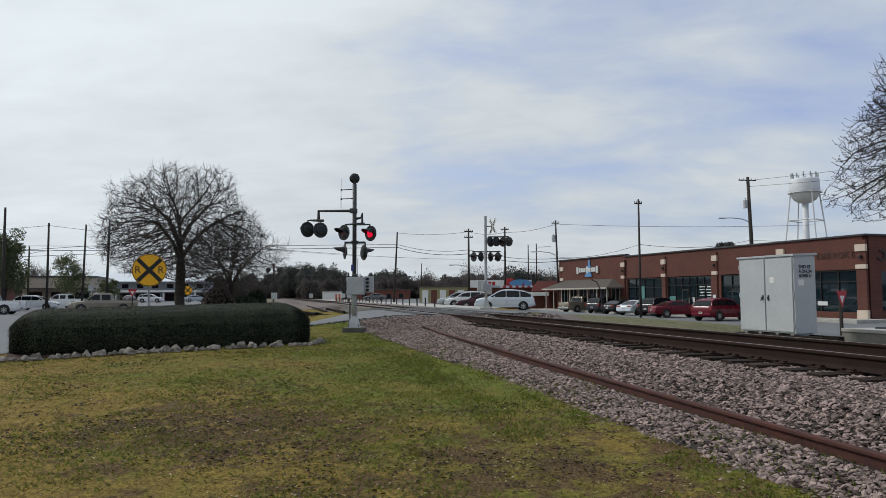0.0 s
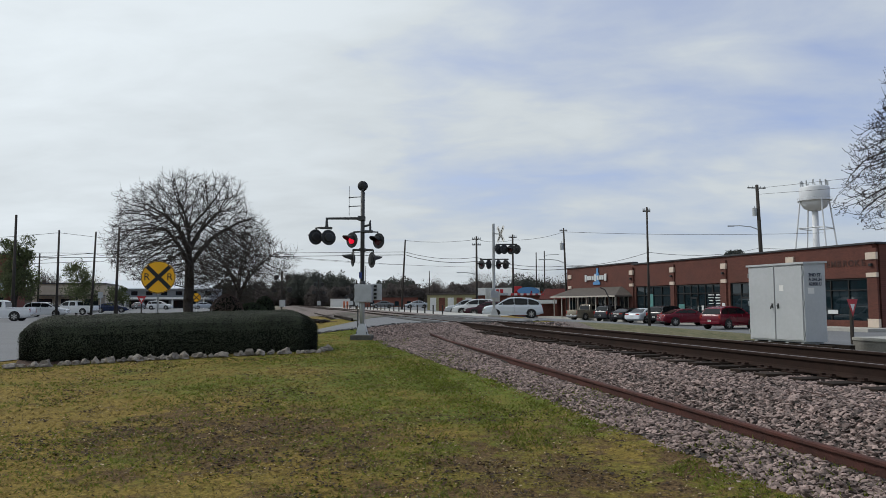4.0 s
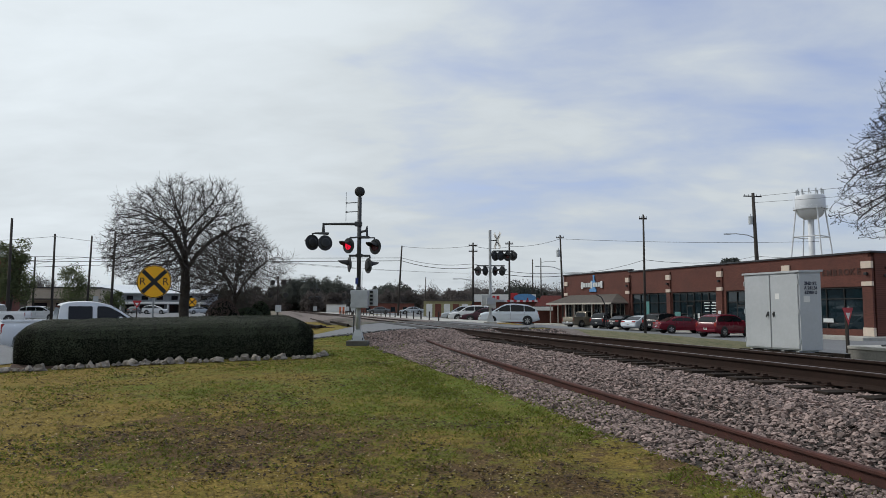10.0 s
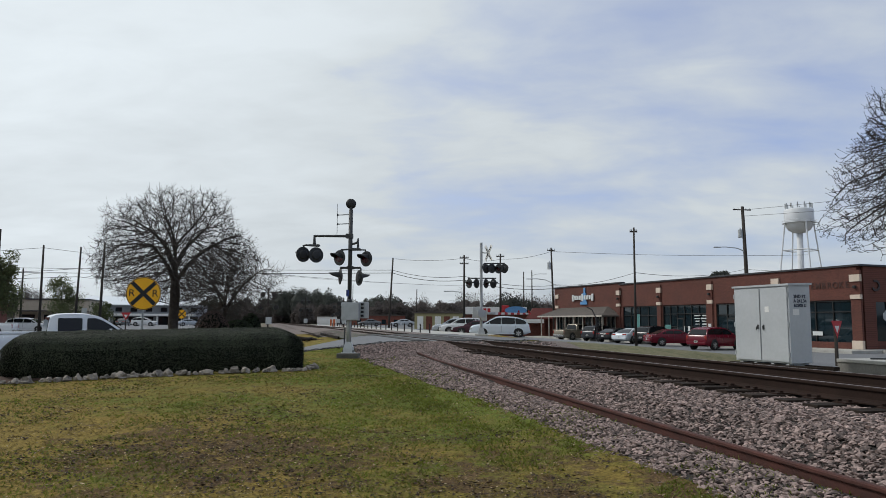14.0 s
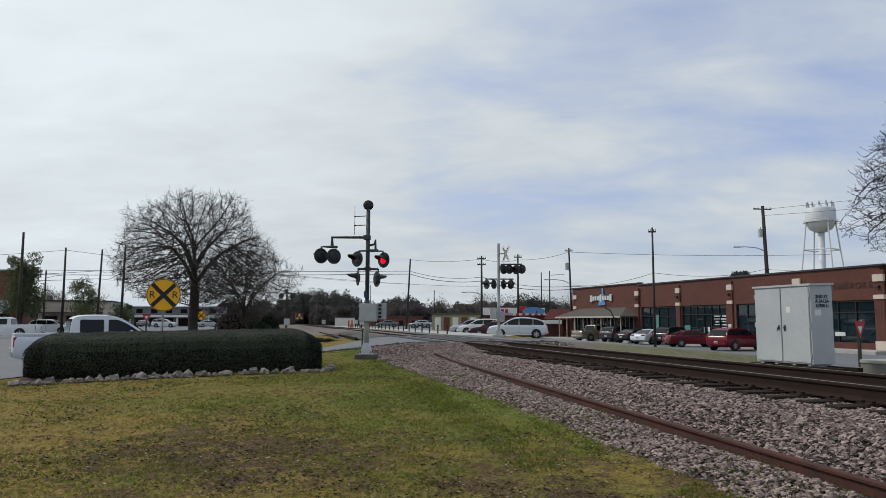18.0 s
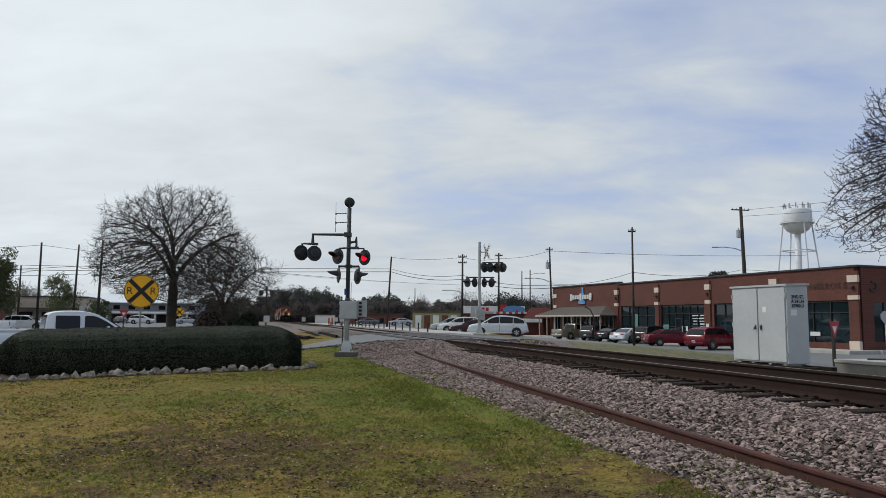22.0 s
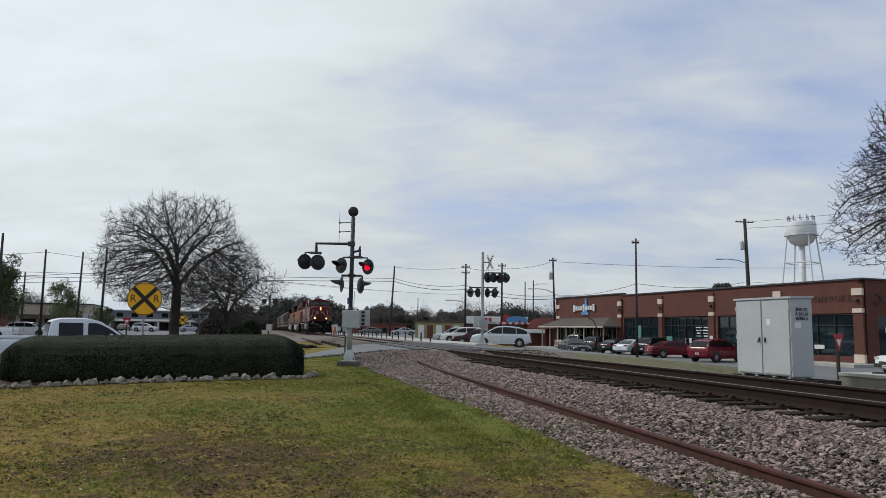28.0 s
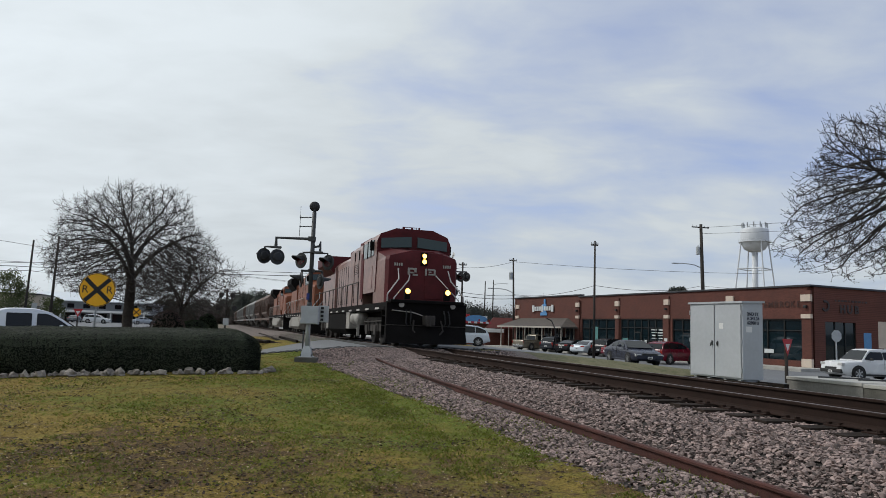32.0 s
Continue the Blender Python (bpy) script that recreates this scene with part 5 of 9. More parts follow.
        for sx in (-1, 1):
            for i in range(4):
                box(bm, (sx * 0.93 + (i - 1.5) * 0.085, 1.312, 2.98), (0.05, 0.02, 0.11))
        part("road_number", bm, M["loco_grey"], nose, "pale number bars")
    # cab
    bm = B()
    prof = [(-1.47, 2.0), (-1.47, 3.98), (-1.34, 4.26), (-0.74, 4.50), (0.74, 4.50), (1.34, 4.26), (1.47, 3.98), (1.47, 2.0)]
    loft(bm, [[(x, 2.72 + max(0.0, (4.05 - z)) * -0.12 if z > 3 else 2.85, z) for x, z in prof], [(x, 2.95, z) for x, z in prof], [(x, 6.1, z) for x, z in prof]])
    # cab sides too, so their sheen is coloured in
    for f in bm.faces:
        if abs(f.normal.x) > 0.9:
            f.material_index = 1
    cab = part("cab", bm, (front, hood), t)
    for sx in (-1, 1):
        bm = B()
        loft(bm, [[(sx * 0.12, 2.66, 3.79), (sx * 1.32, 2.66, 3.70), (sx * 1.32, 2.70, 4.08), (sx * 0.12, 2.70, 4.20)],
                  [(sx * 0.12, 2.9, 3.79), (sx * 1.32, 2.9, 3.70), (sx * 1.32, 2.9, 4.08), (sx * 0.12, 2.9, 4.20)]])
        part("windscreen", bm, M["cab_glass"], cab, "dusty green-tinted windscreen")
        for y, w in ((3.45, 0.4), (4.1, 0.6), (4.95, 0.75)):
            bm = B()
            box(bm, (sx * 1.475, y, 3.75), (0.03, w, 0.62), bev=0.01)
            part("side_window", bm, M["cab_glass"], cab)
        bm = B()
        box(bm, (sx * 1.57, 3.2, 3.8), (0.16, 0.04, 0.36), bev=0.01)
        part("mirror", bm, M["loco_black"], cab)
        bm = B()
        box(bm, (sx * 1.475, 5.6, 2.75), (0.03, 0.6, 1.9), bev=0.01)
        part("cab_door", bm, front, cab)
    for sx in (-1, 1):
        for y in (3.78, 4.48, 5.42):
            bm = B()
            box(bm, (sx * 1.482, y, 3.75), (0.05, 0.06, 0.70), bev=0.008)
            part("window_post", bm, M["loco_black"], cab)
        bm = B()
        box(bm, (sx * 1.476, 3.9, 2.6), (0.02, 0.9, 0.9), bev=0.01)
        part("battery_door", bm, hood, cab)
    bm = B()
    box(bm, (0, 4.6, 4.55), (0.9, 1.6, 0.14), bev=0.03)
    for x in (-0.35, 0.0, 0.3):
        rod(bm, (x, 3.2, 4.48), (x, 3.2, 4.64), 0.04, seg=8)
    pipe(bm, [(-0.25, 3.4, 4.48), (-0.25, 3.4, 4.66), (0.25, 3.4, 4.66), (0.25, 3.4, 4.48)], 0.02)
    part("roof_fittings", bm, roofc, cab)
    if lamps:
        headlamp(nose, 0.04, 1.24, 3.33, 0.085)
        headlamp(nose, 0.04, 1.24, 3.12, 0.085)
        headlamp(t, -0.74, 0.46, 1.97, 0.095)
        headlamp(t, 0.74, 0.46, 1.97, 0.095)
        for x in (-0.74, 0.74):
            bm = B()
            box(bm, (x, 0.60, 1.86), (0.20, 0.20, 0.36), bev=0.02)
            part("ditch_light_bracket", bm, M["loco_black"], t)
    # long hood in sections, with doors and flared radiators
    def hood_piece(nm, y0, y1, w, ztop, mt, chamf=0.28):
        bm = B()
        pr = [(-w, 1.57), (-w, ztop - chamf), (-w + chamf, ztop), (w - chamf, ztop), (w, ztop - chamf), (w, 1.57)]
        loft(bm, [[(x, y0, z) for x, z in pr], [(x, y1, z) for x, z in pr]])
        return part(nm, bm, mt, t)
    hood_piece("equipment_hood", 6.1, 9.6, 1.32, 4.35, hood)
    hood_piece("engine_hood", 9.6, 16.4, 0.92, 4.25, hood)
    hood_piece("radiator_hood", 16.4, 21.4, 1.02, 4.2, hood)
    bm = B()
    prw = [(-1.02, 3.6), (-1.5, 4.15), (-1.5, 4.62), (1.5, 4.62), (1.5, 4.15), (1.02, 3.6)]
    loft(bm, [[(x, 16.9, z) for x, z in prw], [(x, 21.0, z) for x, z in prw]])
    part("radiator_wing", bm, roofc, t)
    bm = B()
    box(bm, (0, 13.2, 4.42), (1.2, 2.0, 0.38), bev=0.06)
    box(bm, (0, 8.0, 4.44), (1.9, 2.6, 0.22), bev=0.04)
    part("exhaust_housing", bm, roofc, t)
    for sx in (-1, 1):
        for i in range(9):
            bm = B()
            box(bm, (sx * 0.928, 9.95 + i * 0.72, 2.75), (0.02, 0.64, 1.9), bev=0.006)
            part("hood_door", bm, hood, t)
            bm = B()
            box(bm, (sx * 0.932, 9.95 + (i + 0.5) * 0.72, 2.75), (0.03, 0.05, 1.95))
            part("door_gap", bm, M["loco_black"], t)
        for i in range(3):
            bm = B()
            box(bm, (sx * 1.328, 6.75 + i * 1.05, 2.75), (0.02, 0.95, 1.7), bev=0.006)
            d = part("hood_door", bm, hood, t)
            bm = B()
            for j in range(6):
                box(bm, (sx * 1.342, 6.75 + i * 1.05, 3.0 + j * 0.08), (0.012, 0.7, 0.03))
            part("louvre", bm, M["truck_dark"] if i == 1 else hood, d)
            bm = B()
            box(bm, (sx * 1.334, 6.22 + i * 1.05, 2.85), (0.03, 0.06, 2.3))
            part("door_gap", bm, M["loco_black"], t)
        # walkway handrail
        bm = B()
        pipe(bm, [(sx * 1.47, 6.3, 2.55), (sx * 1.47, 21.5, 2.55)], 0.025)
        part("walkway_rail", bm, M["loco_grey"] if name != "locomotive" else M["truck_dark"], t)
        for i in range(11):
            bm = B()
            rod(bm, (sx * 1.47, 6.4 + i * 1.5, 1.55), (sx * 1.47, 6.4 + i * 1.5, 2.55), 0.022, seg=6)
            part("stanchion", bm, M["loco_grey"] if name != "locomotive" else M["truck_dark"], t)
        bm = B()
        box(bm, (sx * 1.462, 11.3, 1.36), (0.02, 20.6, 0.10))
        sill = part("side_sill", bm, M["loco_black"], t)
        for i in range(10):
            bm = B()
            box(bm, (sx * 1.476, 2.2 + i * 2.0, 1.36), (0.008, 0.7, 0.07))
            part("reflective_stripe", bm, M["rail_pale"], sill)
        bm = B()
        box(bm, (sx * 1.40, 6.4, 0.62), (0.1, 0.08, 0.7))
        box(bm, (sx * 1.3, 15.8, 0.85), (0.3, 0.5, 0.7), bev=0.02)
        part("side_step", bm, M["loco_grey"], t)
        # tanks and boxes under the deck
        for y in (7.0, 7.95):
            bm = B()
            lathe(bm, [(0.02, -0.42), (0.24, -0.4), (0.30, -0.3), (0.30, 0.3), (0.24, 0.4), (0.02, 0.42)], 18, Matrix.Translation((sx * 1.16, y, 1.02)) @ pose(0, 0, 0, 90))
            part("air_tank", bm, M["loco_grey"], t, "pale round air tank", soft=True)
        bm = B()
        box(bm, (sx * 1.2, 8.95, 0.95), (0.5, 0.9, 0.8), bev=0.03)
        part("battery_box", bm, M["loco_grey"], t)
    bm = B()
    prism(bm, [(-1.45, 0.5), (-1.2, 0.28), (1.2, 0.28), (1.45, 0.5), (1.45, 1.25), (-1.45, 1.25)], 9.5, 15.2)
    part("fuel_tank", bm, M["loco_black"] if name == "locomotive" else M["loco_grey"], t)
    bogie(t, 2.1, (0, 1.95, 3.7), trucks)
    bogie(t, 16.6, (0, 1.95, 3.7), trucks)
    return t


def hopper(name, label, material):
    t = thing(name, pose(0, 0, 0), label, "freight car", "hopper cars of the train")
    L = 15.6
    bm = B()
    prof = [(-1.0, 1.35), (-1.55, 1.9), (-1.6, 3.9), (-1.1, 4.45), (1.1, 4.45), (1.6, 3.9), (1.55, 1.9), (1.0, 1.35)]
    def ring(y, k):
        return [(x, y, lerp(3.2, z, k) if z < 3.2 else z) for x, z in prof]
    loft(bm, [ring(1.0, 0.05), ring(3.4, 1.0), ring(L - 3.4, 1.0), ring(L - 1.0, 0.05)])
    part("body", bm, material, t)
    for sx in (-1, 1):
        for i in range(12):
            bm = B()
            y = 1.6 + i * (L - 3.2) / 11
            box(bm, (sx * 1.6, y, 3.0), (0.07, 0.09, 1.75))
            part("rib", bm, material, t)
        bm = B()
        box(bm, (sx * 1.35, L / 2, 1.22), (0.14, L - 0.6, 0.28))
        part("side_sill", bm, material, t)
    bm = B()
    box(bm, (0, L / 2, 4.5), (0.9, L - 2.4, 0.12), bev=0.02)
    for i in range(6):
        rod(bm, (0, 2.5 + i * 2.1, 4.5), (0, 2.5 + i * 2.1, 4.62), 0.35, seg=12)
    part("roof_walk", bm, M["hopper_grey"], t)
    for i in range(3):
        bm = B()
        y = 4.4 + i * 3.4
        loft(bm, [[(-1.2, y - 1.5, 1.4), (1.2, y - 1.5, 1.4), (1.2, y + 1.5, 1.4), (-1.2, y + 1.5, 1.4)], [(-0.6, y - 0.3, 0.5), (0.6, y - 0.3, 0.5), (0.6, y + 0.3, 0.5), (-0.6, y + 0.3, 0.5)]])
        part("outlet", bm, material, t)
    for y0 in (0.9, L - 2.7):
        bogie(t, y0, (0, 1.75), M["truck_dark"])
    for y in (0.35, L - 0.35):
        bm = B()
        box(bm, (0, y, 1.15), (2.6, 0.5, 0.3), bev=0.02)
        box(bm, (0, y + (-0.4 if y < 1 else 0.4), 0.95), (0.3, 0.7, 0.3), bev=0.04)
        pipe(bm, [(-1.3, y, 1.3), (-1.3, y, 4.2)], 0.03)
        pipe(bm, [(-0.9, y, 1.3), (-0.9, y, 4.2)], 0.03)
        for k in range(6):
            pipe(bm, [(-1.3, y, 1.7 + k * 0.42), (-0.9, y, 1.7 + k * 0.42)], 0.016)
        part("end_platform", bm, M["truck_dark"], t)
    return t


TRAIN = []     # (thing, metres behind the train's front, length)
back = 0.0
TRAIN.append((locomotive("locomotive", "maroon freight locomotive with lit headlamps leading a train", M["loco_red"], M["loco_red_sheen"], M["loco_red"], True, M["truck_dark"]), 0.0, 22.3))
for i in (1, 2):
    TRAIN.append((locomotive("trailing_locomotive", "orange and black freight locomotive behind the leading one", M["loco_orange"], M["loco_orange"], M["loco_black"], False, M["loco_grey"]), 22.6 * i, 22.3))
h0 = hopper("hopper_car", "brown covered hopper freight car", M["hopper_brown"])
h1 = hopper("hopper_car", "grey covered hopper freight car", M["hopper_grey"])
back = 67.8
for i in range(17):
    src = h0 if i in (0, 1, 4, 9, 10, 14) else h1
    ob = src if (i == 0 or i == 2) else copy_thing(src, pose(0, 0, 0))
    TRAIN.append((ob, back, 15.6))
    back += 16.2


# ---- road vehicles. Local y runs forward, z up from the road.
KINDS = {
    # length, width, height, wheel radius, axle positions from the rear, deck line (y, z), cabin outline (y, z)
    "sedan": (4.85, 1.84, 1.45, 0.33, (0.98, 3.80), [(0.0, 0.80), (0.12, 0.98), (0.9, 1.02), (1.3, 1.0), (3.35, 0.96), (4.4, 0.82), (4.78, 0.68), (4.85, 0.5)],
              [(0.50, 1.0), (1.40, 1.37), (2.0, 1.45), (2.65, 1.43), (3.65, 0.96)]),
    "suv": (4.75, 1.90, 1.70, 0.36, (0.92, 3.70), [(0.0, 0.85), (0.06, 1.08), (0.6, 1.10), (3.4, 1.06), (4.35, 0.98), (4.7, 0.82), (4.75, 0.55)],
            [(0.06, 1.08), (0.42, 1.55), (0.95, 1.68), (2.1, 1.70), (2.75, 1.61), (3.70, 1.06)]),
    "minivan": (5.10, 1.98, 1.76, 0.35, (0.98, 4.0), [(0.0, 0.9), (0.06, 1.06), (0.6, 1.12), (3.7, 1.12), (4.5, 1.06), (4.93, 0.95), (5.1, 0.55)],
                [(0.06, 1.06), (0.38, 1.48), (0.95, 1.69), (2.1, 1.79), (2.9, 1.73), (4.15, 1.05)]),
    "pickup": (5.75, 1.92, 1.84, 0.39, (1.25, 4.72), [(0.0, 1.06), (0.03, 1.12), (2.0, 1.12), (2.05, 1.14), (4.2, 1.12), (5.3, 1.06), (5.68, 0.92), (5.75, 0.6)],
               [(1.98, 1.12), (2.10, 1.74), (2.4, 1.84), (3.3, 1.84), (3.70, 1.75), (4.50, 1.12)]),
    "boxy": (4.87, 1.90, 1.78, 0.38, (0.98, 3.85), [(0.0, 0.9), (0.05, 1.10), (0.6, 1.12), (3.5, 1.10), (4.5, 1.05), (4.80, 0.97), (4.87, 0.6)],
             [(0.05, 1.10), (0.20, 1.62), (0.55, 1.74), (2.65, 1.77), (3.0, 1.70), (3.62, 1.10)]),
    "midsize": (5.35, 1.89, 1.79, 0.38, (1.12, 4.38), [(0.0, 1.04), (0.03, 1.10), (1.62, 1.10), (1.66, 1.10), (3.75, 1.10), (4.8, 1.03), (5.28, 0.88), (5.35, 0.6)],
                [(1.60, 1.10), (1.70, 1.70), (2.05, 1.79), (2.75, 1.80), (3.25, 1.70), (4.20, 1.10)]),
}


def rounded(vs, r=0.09):
    """Corners of a polygon cut to short arcs."""
    out = []
    n = len(vs)
    for i in range(n):
        p, a, b = vs[i], vs[i - 1] - vs[i], vs[(i + 1) % n] - vs[i]
        ra, rb = min(r, a.length * 0.3), min(r, b.length * 0.3)
        a, b = p + a.normalized() * ra, p + b.normalized() * rb
        for k in (0.0, 0.33, 0.67, 1.0):
            out.append((1 - k) ** 2 * a + 2 * k * (1 - k) * p + k * k * b)
    return out


def tab(y, pts):
    return table(y, pts)


def vehicle(name, kind, pm, label, m, group="", glass=None, dark_lower=False):
    L, W, H, R, axles, deck, cabin = KINDS[kind]
    t = thing(name, m, label, {"sedan": "car", "suv": "car", "boxy": "car", "minivan": "car", "pickup": "truck", "midsize": "truck"}[kind], group)
    w = W / 2
    # body in close stations along y, rounded in plan at both ends
    ys = [0.0, 0.012, 0.04, 0.09, 0.16, 0.26, 0.4] + [0.4 + (L - 0.8) * k / 26 for k in range(1, 26)] + [L - 0.4, L - 0.26, L - 0.16, L - 0.09, L - 0.04, L - 0.012, L]

    def deck_z(y):
        return sum(tab(min(L, max(0.0, y + d)), deck) * g for d, g in ((-0.16, 0.2), (-0.07, 0.2), (0, 0.2), (0.07, 0.2), (0.16, 0.2))) if 0.3 < y < L - 0.3 else tab(y, deck)
    rings = []
    for y in ys:
        e, reach, cut = (y, 0.30, 0.07) if y < L / 2 else (L - y, 0.75, 0.20)
        q = min(1.0, e / reach)
        k = w * (1 - cut * (1 - math.sqrt(max(0.0, 1 - (1 - q) ** 2))))
        zt = deck_z(y)
        zb = 0.25 + 0.14 * (1 - smooth(0, 0.5, e))
        half_ring = [(0.90, 0.0), (0.965, 0.10), (0.995, 0.26), (1.0, 0.45), (0.988, 0.58), (0.992, 0.72), (0.975, 0.86), (0.93, 0.95), (0.85, 0.99), (0.5, 1.012)]
        pts = [(k * a, y, lerp(zb, zt, b)) for a, b in half_ring]
        rings.append([(-x, y_, z) for x, y_, z in pts] + pts[::-1])
    bm = B()
    loft(bm, rings)
    body = part("body", bm, pm, t, soft=True)
    body.data.set_sharp_from_angle(angle=radians(44))
    # cabin
    zb = cabin[0][1]
    top = max(z for _, z in cabin)

    def half(z):
        return lerp(w * 0.95, w * (0.80 if kind in ("pickup", "midsize") else 0.73), (z - zb) / (top - zb) if top > zb else 0)
    bm = B()
    ol = [(cabin[0][0], cabin[0][1] - 0.05)]
    for i in range(1, len(cabin) - 1):
        # each corner of the outline is an arc
        c = Vector(cabin[i])
        a_, b_ = c.lerp(Vector(cabin[i - 1]), 0.3), c.lerp(Vector(cabin[i + 1]), 0.3)
        for k in (0.0, 0.25, 0.5, 0.75, 1.0):
            ol.append(tuple((1 - k) ** 2 * a_ + 2 * k * (1 - k) * c + k * k * b_))
    ol.append((cabin[-1][0], cabin[-1][1] - 0.05))
    # skin in strips across, with a crowned roof and rounded rails
    rows_ = []
    for y, z in ol:
        h_ = half(z)
        rise = 0.035 * smooth(zb, top, z)
        rows_.append([(-h_, y, z - rise - 0.03), (-h_ * 0.975, y, z - rise * 0.6), (-h_ * 0.9, y, z - rise * 0.15), (-h_ * 0.45, y, z + rise * 0.3), (h_ * 0.45, y, z + rise * 0.3), (h_ * 0.9, y, z - rise * 0.15), (h_ * 0.975, y, z - rise * 0.6), (h_, y, z - rise - 0.03)])
    vs_ = [[bm.verts.new(p) for p in row] for row in rows_]
    fs = []
    for a_, b_ in zip(vs_, vs_[1:]):
        for i in range(7):
            fs.append(bm.faces.new((a_[i], a_[i + 1], b_[i + 1], b_[i])))
    fs.append(bm.faces.new([r_[0] for r_ in vs_]))
    fs.append(bm.faces.new([r_[-1] for r_ in vs_][::-1]))
    fs.append(bm.faces.new(vs_[0]))
    fs.append(bm.faces.new(vs_[-1][::-1]))
    fs.append(bm.faces.new([vs_[0][0], vs_[0][-1], vs_[-1][-1], vs_[-1][0]]))
    bmesh.ops.recalc_face_normals(bm, faces=fs)
    cab = part("cabin", bm, pm, t, soft=True)
    cab.data.set_sharp_from_angle(angle=radians(36))
    gl = glass or M["car_glass"]

    def quad(nm, pts, off):
        bm = B()
        vs = rounded([Vector(p) for p in pts], 0.06)
        nrm = (Vector(pts[1]) - Vector(pts[0])).cross(Vector(pts[2]) - Vector(pts[0])).normalized()
        c = sum(vs, Vector()) / len(vs)
        if nrm.dot(off) < 0:
            nrm = -nrm
        loft(bm, [[v - nrm * 0.01 for v in vs], [v + nrm * 0.012 for v in vs]])
        return part(nm, bm, gl, cab)
    # windscreens
    (y0, z0), (y1, z1) = cabin[-1], cabin[-2]
    f = 0.10
    ya, za, yb_, zb_ = lerp(y0, y1, f), lerp(z0, z1, f), lerp(y0, y1, 1 - f * 0.5), lerp(z0, z1, 1 - f * 0.5)
    quad("windscreen", [(-half(za) * 0.92, ya, za), (half(za) * 0.92, ya, za), (half(zb_) * 0.9, yb_, zb_), (-half(zb_) * 0.9, yb_, zb_)], Vector((0, 1, 0.6)))
    (y0, z0), (y1, z1) = cabin[0], cabin[1]
    f = 0.12
    ya, za, yb_, zb_ = lerp(y0, y1, f), lerp(z0, z1, f), lerp(y0, y1, 1 - f * 0.6), lerp(z0, z1, 1 - f * 0.6)
    quad("rear_window", [(-half(za) * 0.88, ya, za), (half(za) * 0.88, ya, za), (half(zb_) * 0.86, yb_, zb_), (-half(zb_) * 0.86, yb_, zb_)], Vector((0, -1, 0.6)))
    # side windows between pillars, their upper edge along the roof
    lo, hi = zb + 0.07, top - (0.17 if kind in ("pickup", "midsize", "boxy") else 0.12)
    trk = kind in ("pickup", "midsize")

    def roof(y):
        return tab(y, ol) if ol[0][0] < y < ol[-1][0] else 0.0
    span = [ol[0][0] + (ol[-1][0] - ol[0][0]) * k / 200 for k in range(201)]
    ok = [y for y in span if roof(y) - 0.10 > lo + 0.02]
    yr0, yf0 = min(ok) + (0.22 if trk else 0.06), max(ok)
    cuts = {"sedan": (0, 0.14, 0.50, 1), "suv": (0, 0.24, 0.58, 1), "boxy": (0, 0.27, 0.63, 1), "minivan": (0, 0.28, 0.62, 1), "pickup": (0, 0.44, 1), "midsize": (0, 0.45, 1)}[kind]
    for sx in (-1, 1):
        for i in range(len(cuts) - 1):
            g = 0.075 if trk else 0.028
            ya, yb_ = lerp(yr0, yf0, cuts[i]) + g, lerp(yr0, yf0, cuts[i + 1]) - (g if i + 2 < len(cuts) else 0.0)
            upper = [(y, min(hi, roof(y) - 0.10)) for y in (lerp(yb_, ya, k / 8) for k in range(9))]
            p = [(ya, lo), (yb_, lo)] + [q for q in upper if q[1] > lo + 0.015]
            quad("side_window", [(sx * (half(z) + 0.004), y, z) for y, z in p], Vector((sx, 0, 0)))
        bm = B()
        box(bm, (sx * (w + 0.09), yf0 - 0.30, zb + 0.10), (0.20, 0.10, 0.15), bev=0.03)
        part("mirror", bm, M["trim_dark"] if dark_lower else pm, cab)
        for i, cy in enumerate(cuts[1:-1]):
            yy = lerp(yr0, yf0, cy)
            bm = B()
            box(bm, (sx * (w * 1.0 + 0.006), yy + 0.18, zb - 0.16), (0.03, 0.2, 0.035), bev=0.008)
            part("door_handle", bm, pm, body)
            bm = B()
            box(bm, (sx * (w * 0.992 + 0.004), yy, (zb + 0.4) / 2 + 0.05), (0.012, 0.012, zb - 0.45))
            part("door_gap", bm, M["trim_dark"], body)
        # lamps
        bm = B()
        box(bm, (sx * w * 0.74, L - 0.13, tab(L - 0.12, deck) - 0.10), (w * 0.38, 0.2, 0.15), bev=0.03)
        part("headlight", bm, M["lamp_clear"], body, "clear headlight")
        bm = B()
        if kind in ("pickup", "midsize", "suv", "minivan", "boxy"):
            box(bm, (sx * w * 0.86, 0.05, 0.88), (w * 0.18, 0.1, 0.34), bev=0.02)
        else:
            box(bm, (sx * w * 0.66, 0.06, 0.86), (w * 0.42, 0.14, 0.14), bev=0.03)
        part("tail_light", bm, M["lamp_red"], body, "red tail light")
        bm = B()
        box(bm, (sx * (w - 0.02), L / 2, 0.32), (0.06, L - 2 * (L - axles[1]) - 0.3, 0.1), bev=0.02)
        part("sill", bm, M["trim_dark"] if dark_lower else pm, body)
    for y, nm in ((0.03, "rear_bumper"), (L - 0.05, "front_bumper")):
        bm = B()
        box(bm, (0, y, 0.50), (W * 0.88, 0.16, 0.22), bev=0.05)
        part(nm, bm, M["chrome"] if kind in ("pickup", "midsize") and y < 1 else M["trim_dark"] if (dark_lower or kind in ("pickup", "midsize")) else pm, body)
        bm = B()
        sgn = -1 if y < 1 else 1
        box(bm, (0, y + sgn * 0.085, 0.62 if y < 1 else 0.46), (0.3, 0.012, 0.14))
        pl = part("licence_plate", bm, M["sign_white"], body)
        bm = B()
